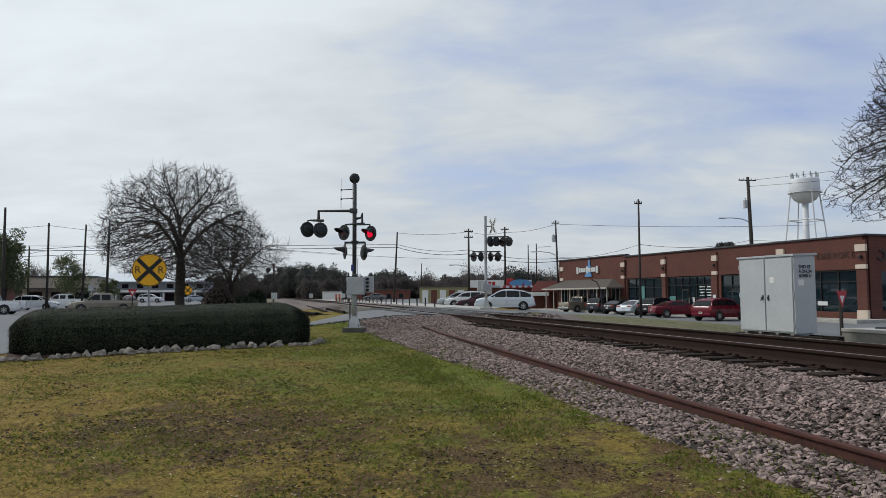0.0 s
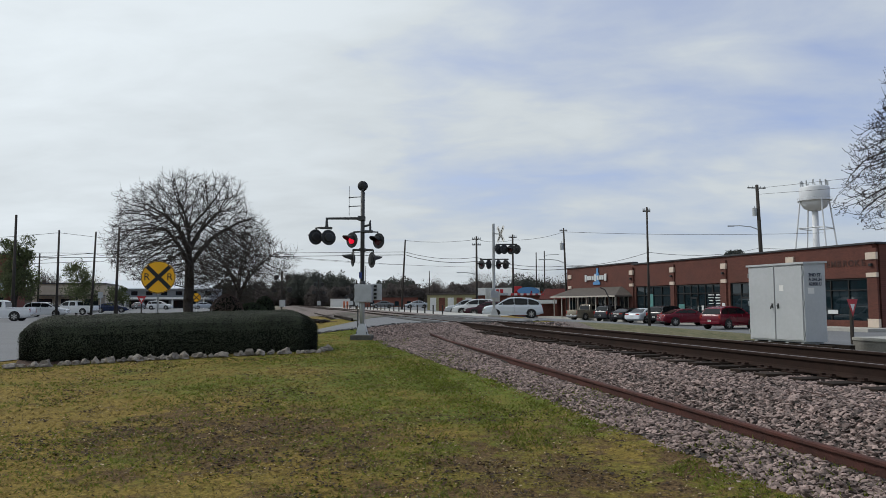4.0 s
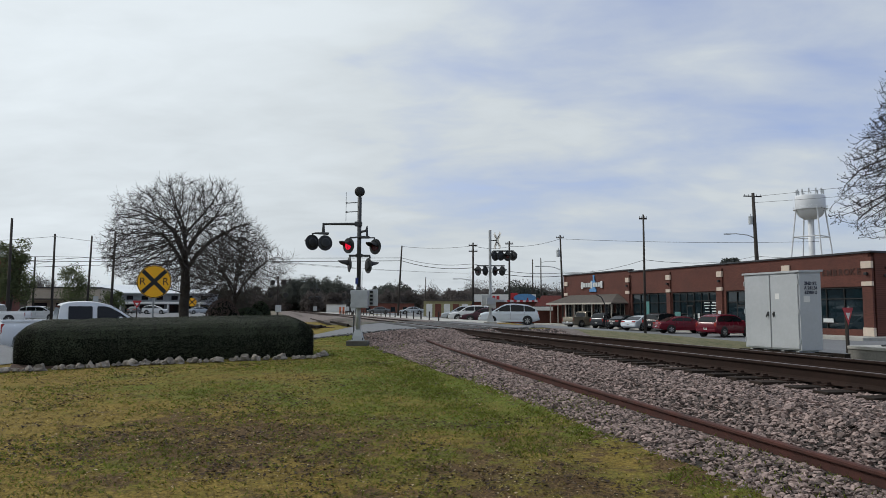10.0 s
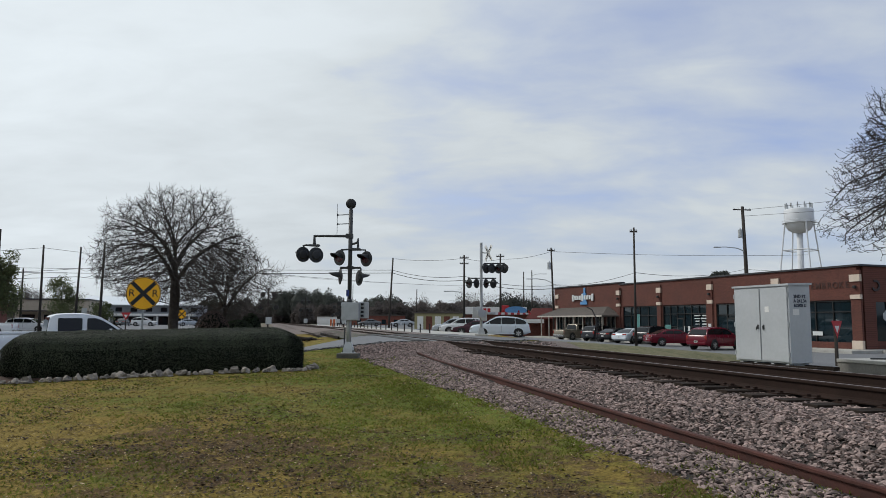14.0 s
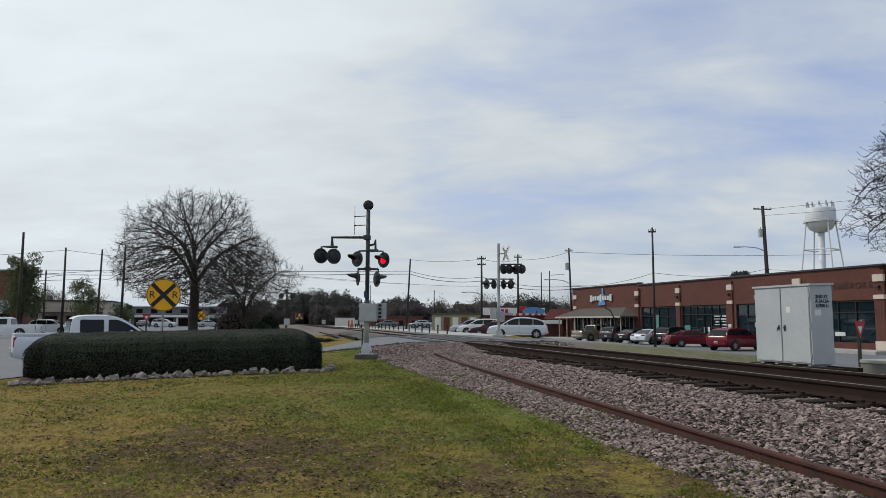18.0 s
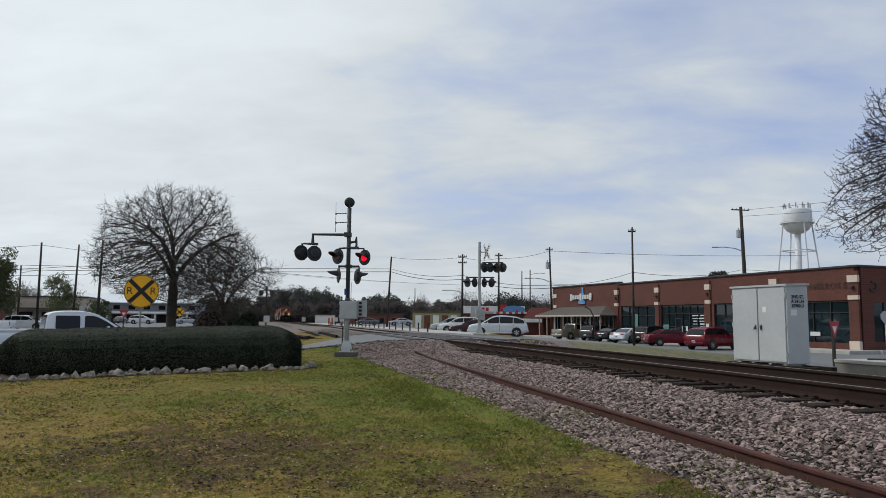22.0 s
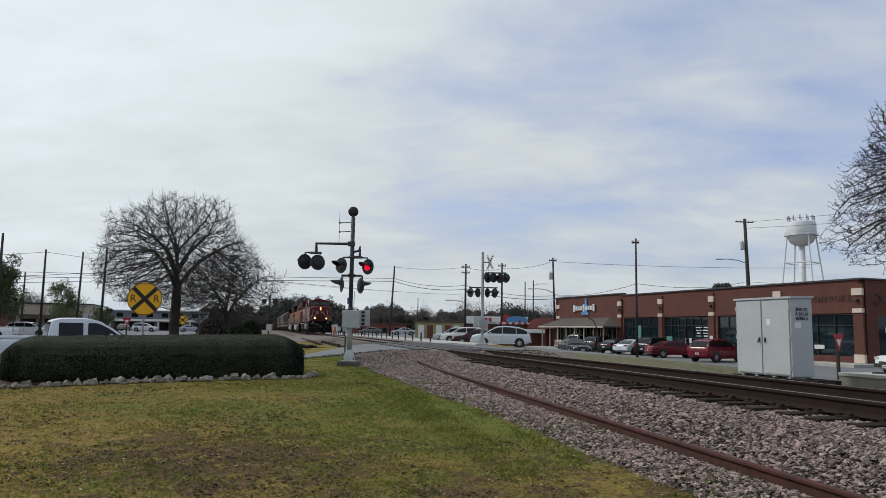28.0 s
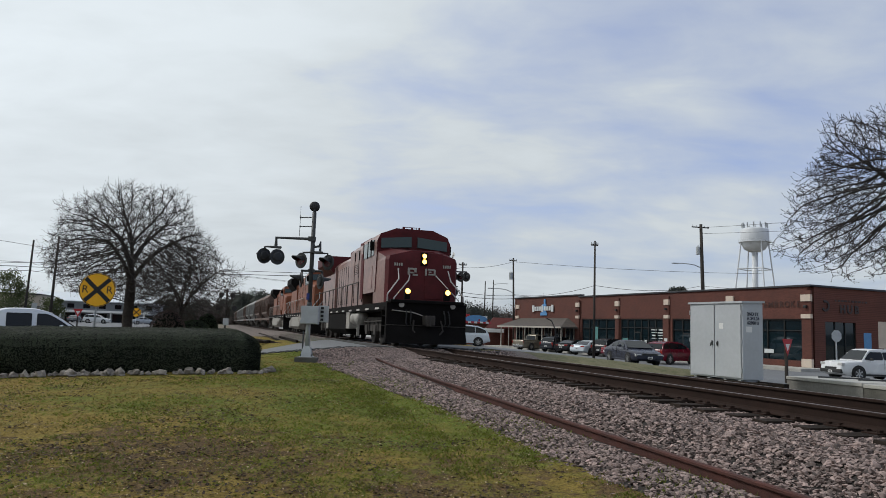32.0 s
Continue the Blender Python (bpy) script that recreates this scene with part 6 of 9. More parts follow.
        box(bm, (0, y + sgn * 0.093, 0.62 if y < 1 else 0.46), (0.22, 0.004, 0.06))
        part("plate_bar", bm, M["trim_dark"], pl)
    bm = B()
    box(bm, (0, L - 0.03, 0.64), (W * 0.5, 0.08, 0.16), bev=0.03)
    part("grille", bm, M["trim_dark"], body)
    if kind in ("pickup", "midsize"):
        bl = cabin[0][0]
        zd = tab(0.5, deck)
        bm = B()
        box(bm, (0, bl / 2 + 0.02, zd + 0.004), (W * 0.80, bl - 0.14, 0.012))
        part("bed_floor", bm, M["trim_dark"], body, "dark open truck bed")
        bm = B()
        for sx in (-1, 1):
            box(bm, (sx * w * 0.88, bl / 2, zd + 0.03), (0.08, bl - 0.04, 0.07), bev=0.015)
        box(bm, (0, 0.05, zd + 0.03), (W * 0.86, 0.08, 0.07), bev=0.015)
        part("bed_rail", bm, pm, body)
    # wheels, and dark discs painted as the shaded gap of the wheel wells
    for y in axles:
        for sx in (-1, 1):
            bm = B()
            lathe(bm, [(R + 0.07, 0.0), (R + 0.07, 0.02), (0.1, 0.02)], 24, Matrix.Translation((sx * (w - 0.012), y, R + 0.02)) @ pose(0, 0, 0, 0, 90 * sx, 0))
            part("wheel_well_shade", bm, M["rubber"], body)
            bm = B()
            rod(bm, (0, 0, 0), (sx * 0.03, 0, 0), R * 0.3, seg=12)
            wh = part("wheel", bm, M["rim"], t)
            wh.location = (sx * (w - 0.015), y, R)
            bm = B()
            lathe(bm, [(R * 0.66, 0.045), (R * 0.9, 0.05), (R, 0.02), (R, -0.17), (R * 0.9, -0.2), (R * 0.3, -0.2)], 28, pose(0, 0, 0, 0, 90 * sx, 0), False)
            part("tyre", bm, M["rubber"], wh, soft=True)
            bm = B()
            lathe(bm, [(R * 0.1, 0.03), (R * 0.6, 0.035), (R * 0.67, 0.048), (R * 0.67, 0.0)], 28, pose(0, 0, 0, 0, 90 * sx, 0))
            rim = part("rim", bm, M["rim_dark"], wh)
            for k in range(6):
                bm = B()
                box(bm, (sx * 0.045, 0, R * 0.36), (0.02, R * 0.17, R * 0.6), Matrix.Rotation(k * math.pi / 3, 4, "X"))
                part("spoke", bm, M["rim"], wh)
    return t


M["rim_dark"] = mat("shadowed_rim", (0.09, 0.09, 0.09), 0.5, 0.5, var=0.1)
P_ = {k: paint(k + "_car_paint", c, mt) for k, c, mt in (
    ("white", (0.70, 0.71, 0.72), 0), ("silver", (0.42, 0.45, 0.48), 0.4), ("grey", (0.15, 0.16, 0.17), 0.3), ("black", (0.012, 0.013, 0.016), 0), ("navy", (0.02, 0.03, 0.07), 0.1),
    ("red", (0.125, 0.005, 0.016), 0.0), ("maroon", (0.16, 0.01, 0.016), 0.1), ("tan", (0.27, 0.24, 0.19), 0.4), ("charcoal", (0.035, 0.038, 0.045), 0.1), ("plum", (0.06, 0.02, 0.03), 0.1),
    ("ice", (0.60, 0.65, 0.70), 0.0), ("dusk", (0.03, 0.033, 0.05), 0.1), ("pearl", (0.62, 0.65, 0.69), 0.1))}


def on_road(x, y, yaw, up=0.03):
    u, s = us(x, y)
    return Matrix.Translation((x, y, ground_z(u, s) + up)) @ pose(0, 0, 0, 0, 0, yaw)


def at_centre(x, y, yaw, kind):
    """Pose whose vehicle has its middle at x, y."""
    L = KINDS[kind][0]
    a = radians(yaw)
    return on_road(x + math.sin(a) * L / 2, y - math.cos(a) * L / 2, yaw)


def park(name, kind, col, label, x, y, yaw, group="", **kw):
    return vehicle(name, kind, P_[col], label, at_centre(x, y, yaw, kind), group, **kw)


# row in front of the brick shops, tails towards the street
ROWCARS = "cars parked before the brick shops"
park("pickup_truck", "pickup", "tan", "tan-grey pickup truck parked before the shops", 15.4, 84.0, -56, ROWCARS)
park("parked_car", "suv", "charcoal", "dark grey sport utility car parked before the shops", 17.3, 80.0, -50, ROWCARS)
park("parked_car", "sedan", "black", "black sedan parked before the shops", 18.1, 76.0, -50, ROWCARS)
park("parked_car", "sedan", "ice", "pale silver sedan parked before the shops", 18.8, 72.0, -50, ROWCARS)
park("parked_car", "suv", "black", "black sport utility car parked before the shops", 20.4, 70.0, -52, ROWCARS)
park("parked_car", "sedan", "red", "dark red sedan parked before the shops", 20.2, 64.0, -84, ROWCARS)
park("parked_car", "suv", "red", "deep red sport utility car parked before the shops", 20.9, 56.0, -56, ROWCARS)
park("parked_car", "suv", "white", "white car parked beside the red one", 24.0, 54.0, -56, ROWCARS)
# nose-in row beside the line beyond the road
ROW2 = "cars parked beside the railway"
park("parked_car", "minivan", "ice", "pale silver-blue minivan parked behind the crossing", 4.8, 62.5, 88, ROW2)
park("parked_car", "sedan", "plum", "dark plum sedan parked beside the railway", 3.2, 71.0, 84, ROW2)
park("parked_car", "suv", "white", "white sport utility car parked beside the railway", 2.0, 75.0, 84, ROW2)
park("parked_car", "suv", "silver", "silver sport utility car parked beside the railway", 1.2, 79.5, 84, ROW2)
# far street
park("parked_car", "sedan", "grey", "grey sedan parked far beyond the crossing", -15.5, 152, 100)
# left street
ROW3 = "vehicles along the left street"
park("pickup_truck", "pickup", "white", "white crew-cab pickup truck parked along the street", -40.8, 64.0, 104, ROW3)
park("parked_car", "suv", "white", "white sport utility car parked along the street", -47.8, 84.0, -80, ROW3)
park("pickup_truck", "pickup", "white", "white pickup truck parked along the street", -50.4, 95.0, 90, ROW3)
park("parked_car", "sedan", "navy", "dark blue sedan parked along the street", -51.6, 108.0, -70, ROW3)
park("parked_car", "suv", "white", "white sport utility car before the far shops", -59.6, 145.0, -78, ROW3)
park("parked_car", "sedan", "grey", "grey car before the far shops", -66.0, 150.0, 10, ROW3)
park("parked_car", "suv", "charcoal", "dark car before the far shops", -70.0, 148.0, 10, ROW3)
park("parked_car", "sedan", "maroon", "dark red car before the far shops", -76.0, 150.0, 10, ROW3)
park("parked_car", "sedan", "silver", "silver car before the far shops", -53.0, 152.0, -60, ROW3)
# moving ones
near_truck = vehicle("pickup_truck", "midsize", P_["pearl"], "silver-white double-cab pickup truck waiting at the crossing", pose(0, 0, 0))
old_truck = vehicle("pickup_truck", "pickup", P_["tan"], "old grey-brown pickup truck turning across the street", pose(0, 0, 0))
far_sedan = vehicle("sedan_car", "sedan", P_["silver"], "silver sedan stopping on the far street", pose(0, 0, 0))
dark_sedan = vehicle("sedan_car", "sedan", P_["dusk"], "dark blue-grey sedan driving along the street", pose(0, 0, 0))
white_suv = vehicle("sport_utility_car", "boxy", P_["white"], "white sport utility car with dark lower trim stopping at the street", pose(0, 0, 0), dark_lower=True)


# ---- brick shops on the right. Local x runs along the front from the near corner, y out towards the street.
M["letter_faded"] = mat("faded_brown_letter", (0.06, 0.024, 0.018), 0.8, var=0.2)
M["letter_dark"] = mat("dark_sign_letter", (0.03, 0.018, 0.016), 0.5, var=0.1)
M["fascia_dark"] = mat("dark_coping_metal", (0.05, 0.05, 0.055), 0.4, 0.4, var=0.1)
M["brick_red2"] = mat("dark_red_brick", (0.19, 0.065, 0.045), 0.9, var=0.2, scale=0.7, fine=14)
M["poster_teal"] = mat("faded_teal_poster", (0.10, 0.28, 0.27), 0.6, var=0.25, scale=3)
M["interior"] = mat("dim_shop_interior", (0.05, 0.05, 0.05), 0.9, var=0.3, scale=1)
M["sign_blue"] = mat("blue_sign", (0.10, 0.28, 0.55), 0.5, var=0.1)
M["sign_pale"] = mat("pale_sign_letter", (0.6, 0.62, 0.62), 0.5, var=0.08)
M["beige"] = mat("beige_render", (0.52, 0.45, 0.36), 0.9, var=0.12, scale=1.2)
M["olive_siding"] = mat("olive_tan_siding", (0.33, 0.30, 0.16), 0.8, var=0.12, scale=1)
M["metal_roof"] = mat("white_metal_roof", (0.62, 0.66, 0.70), 0.4, 0.2, var=0.06, scale=1)
M["wall_slate"] = mat("grey_blue_wall", (0.33, 0.35, 0.38), 0.8, var=0.12, scale=1)
M["awning"] = mat("pale_blue_awning", (0.36, 0.41, 0.45), 0.7, var=0.08)


def brick_bump(m):
    """Courses of brick as relief and slight tone, in the wall's own metres."""
    nt = m.node_tree
    b = nt.nodes["Principled BSDF"]
    N, L = nt.nodes.new, nt.links.new
    co, mp = N("ShaderNodeTexCoord"), N("ShaderNodeMapping")
    mp.inputs["Rotation"].default_value = (radians(90), 0, 0)
    L(co.outputs["Object"], mp.inputs["Vector"])
    br = N("ShaderNodeTexBrick")
    br.inputs["Scale"].default_value = 1.0
    br.inputs["Brick Width"].default_value, br.inputs["Row Height"].default_value, br.inputs["Mortar Size"].default_value = 0.2, 0.067, 0.006
    br.inputs["Color1"].default_value, br.inputs["Color2"].default_value, br.inputs["Mortar"].default_value = (1, 1, 1, 1), (0.72, 0.72, 0.72, 1), (1.15, 1.2, 1.25, 1)
    L(mp.outputs[0], br.inputs["Vector"])
    old = b.inputs["Base Color"].links[0].from_socket
    mx = N("ShaderNodeMix")
    mx.data_type, mx.blend_type = "RGBA", "MULTIPLY"
    mx.inputs["Factor"].default_value = 1.0
    L(old, mx.inputs[6]), L(br.outputs["Color"], mx.inputs[7]), L(mx.outputs[2], b.inputs["Base Color"])
    bp = N("ShaderNodeBump")
    bp.inputs["Strength"].default_value, bp.inputs["Distance"].default_value = 0.4, 0.01
    L(br.outputs["Fac"], bp.inputs["Height"]), L(bp.outputs[0], b.inputs["Normal"])
    bp.invert = True


for nm in ("brick", "brick_red2"):
    brick_bump(M[nm])


def storefront(parent, x0, x1, z0, z1, y, cols, door=None, rows=(0.72,)):
    """Recessed glazing in dark frames; door: column that is a door."""
    w = part("window", box(B(), ((x0 + x1) / 2, y - 0.06, (z0 + z1) / 2), (x1 - x0, 0.04, z1 - z0)), M["glass"], parent, "dark shop window")
    bm = B()
    t = 0.07
    for z in (z0 + t / 2, z1 - t / 2, *[lerp(z0, z1, r) for r in rows]):
        box(bm, ((x0 + x1) / 2, y, z), (x1 - x0, 0.09, t))
    part("frame", bm, M["frame_dark"], w)
    for i in range(cols + 1):
        bm = B()
        box(bm, (lerp(x0 + t / 2, x1 - t / 2, i / cols), y, (z0 + z1) / 2), (t, 0.1, z1 - z0))
        part("mullion", bm, M["frame_dark"], w)
    if door is not None:
        a, b = lerp(x0, x1, door / cols), lerp(x0, x1, (door + 1) / cols)
        bm = B()
        box(bm, ((a + b) / 2, y + 0.07, z0 + 1.1), (b - a - 0.1, 0.05, 2.2), bev=0.01)
        d = part("door", bm, M["frame_dark"], parent, "dark glazed shop door")
        bm = B()
        box(bm, ((a + b) / 2, y + 0.10, z0 + 1.15), (b - a - 0.34, 0.02, 1.85))
        part("pane", bm, M["glass"], d)
        bm = B()
        box(bm, (b - 0.2, y + 0.14, z0 + 1.05), (0.03, 0.04, 0.4))
        part("handle", bm, M["chrome"], d)
    return w


def shops():
    C = Vector((29.2, 51.2, -0.2))
    t = thing("brick_shops", Matrix.Translation(C) @ pose(0, 0, 0, 0, 0, 110), "long single-storey red brick shop building with pale stone blocks", "building")
    Z = 5.9           # parapet
    LB, LA = 29.3, 44.0
    # front wall in piers and bands, so that openings go through it
    bays = [(0.55, 6.9), (8.1, 14.4), (15.7, 22.0), (22.9, 29.0)]
    bm = B()
    box(bm, (LB / 2, -0.2, (3.55 + Z) / 2), (LB, 0.4, Z - 3.55))
    part("upper_wall", bm, M["brick"], t)
    edges = [-0.02] + [v for b in bays for v in b] + [LB]
    for a, b in zip(edges[0::2], edges[1::2]):
        bm = B()
        box(bm, ((a + b) / 2, -0.2, 1.775), (b - a, 0.4, 3.55))
        part("pier", bm, M["brick"], t)
    for a, b in bays:
        bm = B()
        box(bm, ((a + b) / 2, -0.22, 0.25), (b - a, 0.34, 0.5))
        part("stall_riser", bm, M["brick"], t)
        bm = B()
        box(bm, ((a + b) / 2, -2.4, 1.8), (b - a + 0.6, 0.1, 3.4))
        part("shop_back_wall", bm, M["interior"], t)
    # pilasters with pale blocks
    for x in (0.02, 15.05, 22.45, 29.55):
        bm = B()
        box(bm, (x, 0.05, Z / 2 - 0.15), (0.78, 0.16, Z - 0.3) if x < 1 else (0.6, 0.16, Z - 0.3))
        part("pilaster", bm, M["brick"], t)
        for z, h in ((5.05, 0.55), (3.72, 0.34)):
            bm = B()
            box(bm, (x, 0.1, z), (0.84, 0.22, h * 0.9) if x < 1 else (0.66, 0.18, h * 0.9), bev=0.012)
            part("stone_block", bm, M["limestone"], t, "pale stone block")
        bm = B()
        box(bm, (x, 0.09, 0.35), (0.86, 0.24, 0.6), bev=0.01)
        part("stone_base", bm, M["limestone"], t)
        bm = B()
        box(bm, (x, 0.24, 4.42), (0.24, 0.18, 0.2), bev=0.03)
        part("wall_lamp", bm, M["black"], t)
    bm = B()
    box(bm, (7.4, 0.06, 5.15), (0.8, 0.16, 0.5), bev=0.012)
    part("stone_block", bm, M["limestone"], t)
    bm = B()
    box(bm, (LB / 2 - 0.1, -0.15, Z + 0.06), (LB + 0.5, 0.55, 0.14), bev=0.02)
    part("coping", bm, M["fascia_dark"], t)
    storefront(t, 0.55, 6.9, 0.1, 3.5, -0.12, 4, 3, (0.76,))
    storefront(t, 8.1, 14.4, 0.1, 3.5, -0.12, 5, 3, (0.72,))
    storefront(t, 15.7, 22.0, 0.1, 3.5, -0.12, 6, 3, (0.76, 0.40))
    storefront(t, 22.9, 29.0, 0.1, 3.5, -0.12, 4, None, (0.72,))
    # notices in the windows
    rs = random.Random(5)
    bm = B()
    for i in range(7):
        for j in range(2):
            if rs.random() < 0.8:
                box(bm, (17.0 - j * 0.95, -0.075, 0.95 + i * 0.26), (rs.uniform(0.5, 0.85), 0.01, rs.uniform(0.06, 0.12)))
    part("window_lettering", bm, M["sign_pale"], t, "pale lettering bars on the glass")
    for x, z, w, h, mt in ((26.2, 1.5, 0.6, 2.4, "poster_teal"), (21.3, 1.1, 0.9, 1.1, "poster_teal"), (19.0, 1.25, 0.35, 0.5, "sign_pale"), (18.2, 1.3, 0.3, 0.45, "sign_pale"), (5.9, 1.9, 0.3, 0.3, "sign_pale"), (15.05, 1.6, 0.4, 0.35, "sign_pale"), (3.6, 1.1, 0.9, 0.3, "sign_pale")):
        bm = B()
        box(bm, (x, -0.07 if x != 15.05 else 0.19, z), (w, 0.012, h))
        part("notice", bm, M[mt], t)
    for i, ch in enumerate("EKORBMEP"):
        text("letter", ch, 0.64, Matrix.Translation((0.76 + i * 0.505, 0.03, 4.60)) @ pose(0, 0, 0, 90, 0, 180), M["letter_faded"], t, 0.012, bold=0.012)

    def ring_logo(m):
        bm = B()
        n = 20
        for i in range(n):
            a0, a1 = [radians(60 + 270 * k / n) for k in (i, i + 1)]
            q = [(r * math.cos(a), 0.0, r * math.sin(a)) for r, a in ((0.42, a0), (0.42, a1), (0.26, a1), (0.26, a0))]
            vs = [bm.verts.new(p) for p in q]
            bm.faces.new(vs)
        r = bmesh.ops.extrude_face_region(bm, geom=bm.faces[:])
        bmesh.ops.translate(bm, vec=(0, 0.05, 0), verts=[v for v in r["geom"] if isinstance(v, bmesh.types.BMVert)])
        o = part("ring_emblem", bm, M["letter_dark"], t, "dark open ring emblem")
        o.matrix_basis = m
    ring_logo(Matrix.Translation((11.4, 0.03, 4.55)))
    # side wall round the corner, along -y
    D = 17.0
    bm = B()
    box(bm, (-0.2 + 0.2, -D / 2 - 0.4, (3.4 + Z) / 2), (0.4, D, Z - 3.4))
    part("side_upper_wall", bm, M["brick"], t)
    sb = [(1.5, 4.7), (7.6, 9.4)]
    e2 = [0.4] + [v for b in sb for v in b] + [D + 0.4]
    for a, b in zip(e2[0::2], e2[1::2]):
        bm = B()
        box(bm, (0, -(a + b) / 2, 1.7), (0.4, b - a, 3.4))
        part("side_pier", bm, M["brick"], t)
    for a, b in sb:
        bm = B()
        box(bm, (0.02, -(a + b) / 2, 0.3), (0.34, b - a, 0.6))
        part("stall_riser", bm, M["brick"], t)
        w = part("window", box(B(), (-0.06, -(a + b) / 2, 2.0), (0.04, b - a, 2.8)), M["glass"], t, "dark shop window")
        for k in range(4):
            bm = B()
            box(bm, (-0.1, -lerp(a + 0.03, b - 0.03, k / 3), 2.0), (0.1, 0.06, 2.8))
            part("mullion", bm, M["frame_dark"], w)
    bm = B()
    box(bm, (-0.05, -D / 2 - 0.2, Z + 0.06), (0.55, D + 0.6, 0.14), bev=0.02)
    part("coping", bm, M["fascia_dark"], t)
    for i, ch in enumerate("HUB"):
        text("letter", ch, 0.86, Matrix.Translation((-0.22, -(3.3 + i * 0.75), 4.35)) @ pose(0, 0, 0, 90, 0, -90), M["letter_dark"], t, 0.03, bold=0.028)
    bm = B()
    for i in range(10):
        box(bm, (-0.21, -(2.6 + i * 0.36), 4.98), (0.03, 0.26 if i % 4 else 0.14, 0.12))
    part("small_lettering", bm, M["letter_dark"], t, "row of small dark lettering bars")
    ring_logo(Matrix.Translation((-0.23, -1.5, 4.55)) @ pose(0, 0, 0, 0, 0, 90))
    bm = B()
    box(bm, (-0.22, -5.9, 2.1), (0.03, 0.8, 1.2))
    part("wall_poster", bm, M["sign_blue"], t, "blue and pale wall poster")
    # roof and rear of the near block
    bm = B()
    box(bm, (LB / 2, -D / 2 - 0.2, Z - 0.5), (LB - 0.5, D - 0.2, 0.2))
    part("roof", bm, M["fascia_dark"], t)
    bm = B()
    box(bm, (LB / 2, -D - 0.2, Z / 2 - 0.2), (LB, 0.4, Z - 0.4))
    box(bm, (LB - 0.2, -D / 2, Z / 2 - 0.2), (0.4, D, Z - 0.4))
    part("rear_wall", bm, M["brick"], t)
    # far block, a little higher, with a porch
    bm = B()
    box(bm, ((LB + LA) / 2, -0.25, (6.1 + 0.0) / 2), (LA - LB, 0.4, 6.1))
    box(bm, (LA - 0.2, -D / 2, 3.05), (0.4, D, 6.1))
    box(bm, ((LB + LA) / 2, -D, 3.0), (LA - LB, 0.4, 6.0))
    part("far_wall", bm, M["brick"], t)
    bm = B()
    box(bm, ((LB + LA) / 2, -0.22, 6.16), (LA - LB + 0.3, 0.6, 0.14), bev=0.02)
    part("coping", bm, M["fascia_dark"], t)
    bm = B()
    box(bm, ((LB + LA) / 2, -D / 2, 5.6), (LA - LB - 0.6, D - 0.6, 0.2))
    part("roof", bm, M["fascia_dark"], t)
    for z, h in ((5.05, 0.5), (3.75, 0.34)):
        bm = B()
        box(bm, (LA - 0.7, 0.0, z), (0.8, 0.16, h), bev=0.012)
        part("stone_block", bm, M["limestone"], t)
    bm = B()
    box(bm, (36.7, 0.06, 4.75), (0.9, 0.1, 1.0), bev=0.02)
    box(bm, (36.6, 0.05, 5.45), (0.35, 0.08, 0.9), bev=0.02)
    box(bm, (36.8, 0.05, 4.1), (1.5, 0.08, 0.35), bev=0.02)
    part("wall_emblem", bm, M["sign_blue"], t, "blue star-like sign shape")
    bm = B()
    for i in range(9):
        box(bm, (39.2 - i * 0.55, 0.09, 4.75), (0.4, 0.1, 0.5 if i % 4 else 0.8), bev=0.01)
    part("sign_lettering", bm, M["sign_pale"], t, "pale unreadable sign lettering as bars")
    # footings and pavement along both street sides
    bm = B()
    box(bm, (LA / 2 + 1.0, 1.1, -0.14), (LA + 5.0, 2.8, 0.36), bev=0.02)
    part("pavement", bm, M["concrete"], t, "pale concrete pavement before the shops")
    bm = B()
    box(bm, (-0.9, -D / 2 - 0.3, -0.14), (1.6, D, 0.36), bev=0.02)
    part("side_pavement", bm, M["concrete"], t)
    # porch with hipped shingle roof
    bm = B()
    loft(bm, [[(29.4, 2.3, 2.45), (44.2, 2.3, 2.45), (44.2, -0.1, 2.45), (29.4, -0.1, 2.45)],
              [(29.4, 2.3, 2.60), (44.2, 2.3, 2.60), (44.2, -0.1, 2.60), (29.4, -0.1, 2.60)],
              [(31.6, 0.1, 3.6), (42.2, 0.1, 3.6), (42.2, -0.05, 3.6), (31.6, -0.05, 3.6)]])
    part("porch_roof", bm, M["shingle"], t, "grey-brown shingle porch roof")
    bm = B()
    box(bm, (36.8, 2.34, 2.52), (14.9, 0.06, 0.17))
    part("porch_fascia", bm, M["porch_tan"], t)
    for i in range(8):
        bm = B()
        box(bm, (29.8 + i * 2.0, 2.0, 1.25), (0.10, 0.10, 2.4), bev=0.01)
        part("porch_post", bm, M["porch_tan"], t, "pale tan porch post")
    for i in range(6):
        a = 30.3 + i * 2.3
        w = part("window", box(B(), (a + 0.8, -0.02, 1.55), (1.6, 0.08, 1.9)), M["glass"], t)
        bm = B()
        for q in (0, 0.8, 1.6):
            box(bm, (a + q, 0.04, 1.55), (0.07, 0.08, 1.95))
        part("window_frame", bm, M["porch_tan"], w)


M["porch_tan"] = mat("weathered_tan_paint", (0.46, 0.42, 0.37), 0.7, var=0.12, scale=2)
shops()


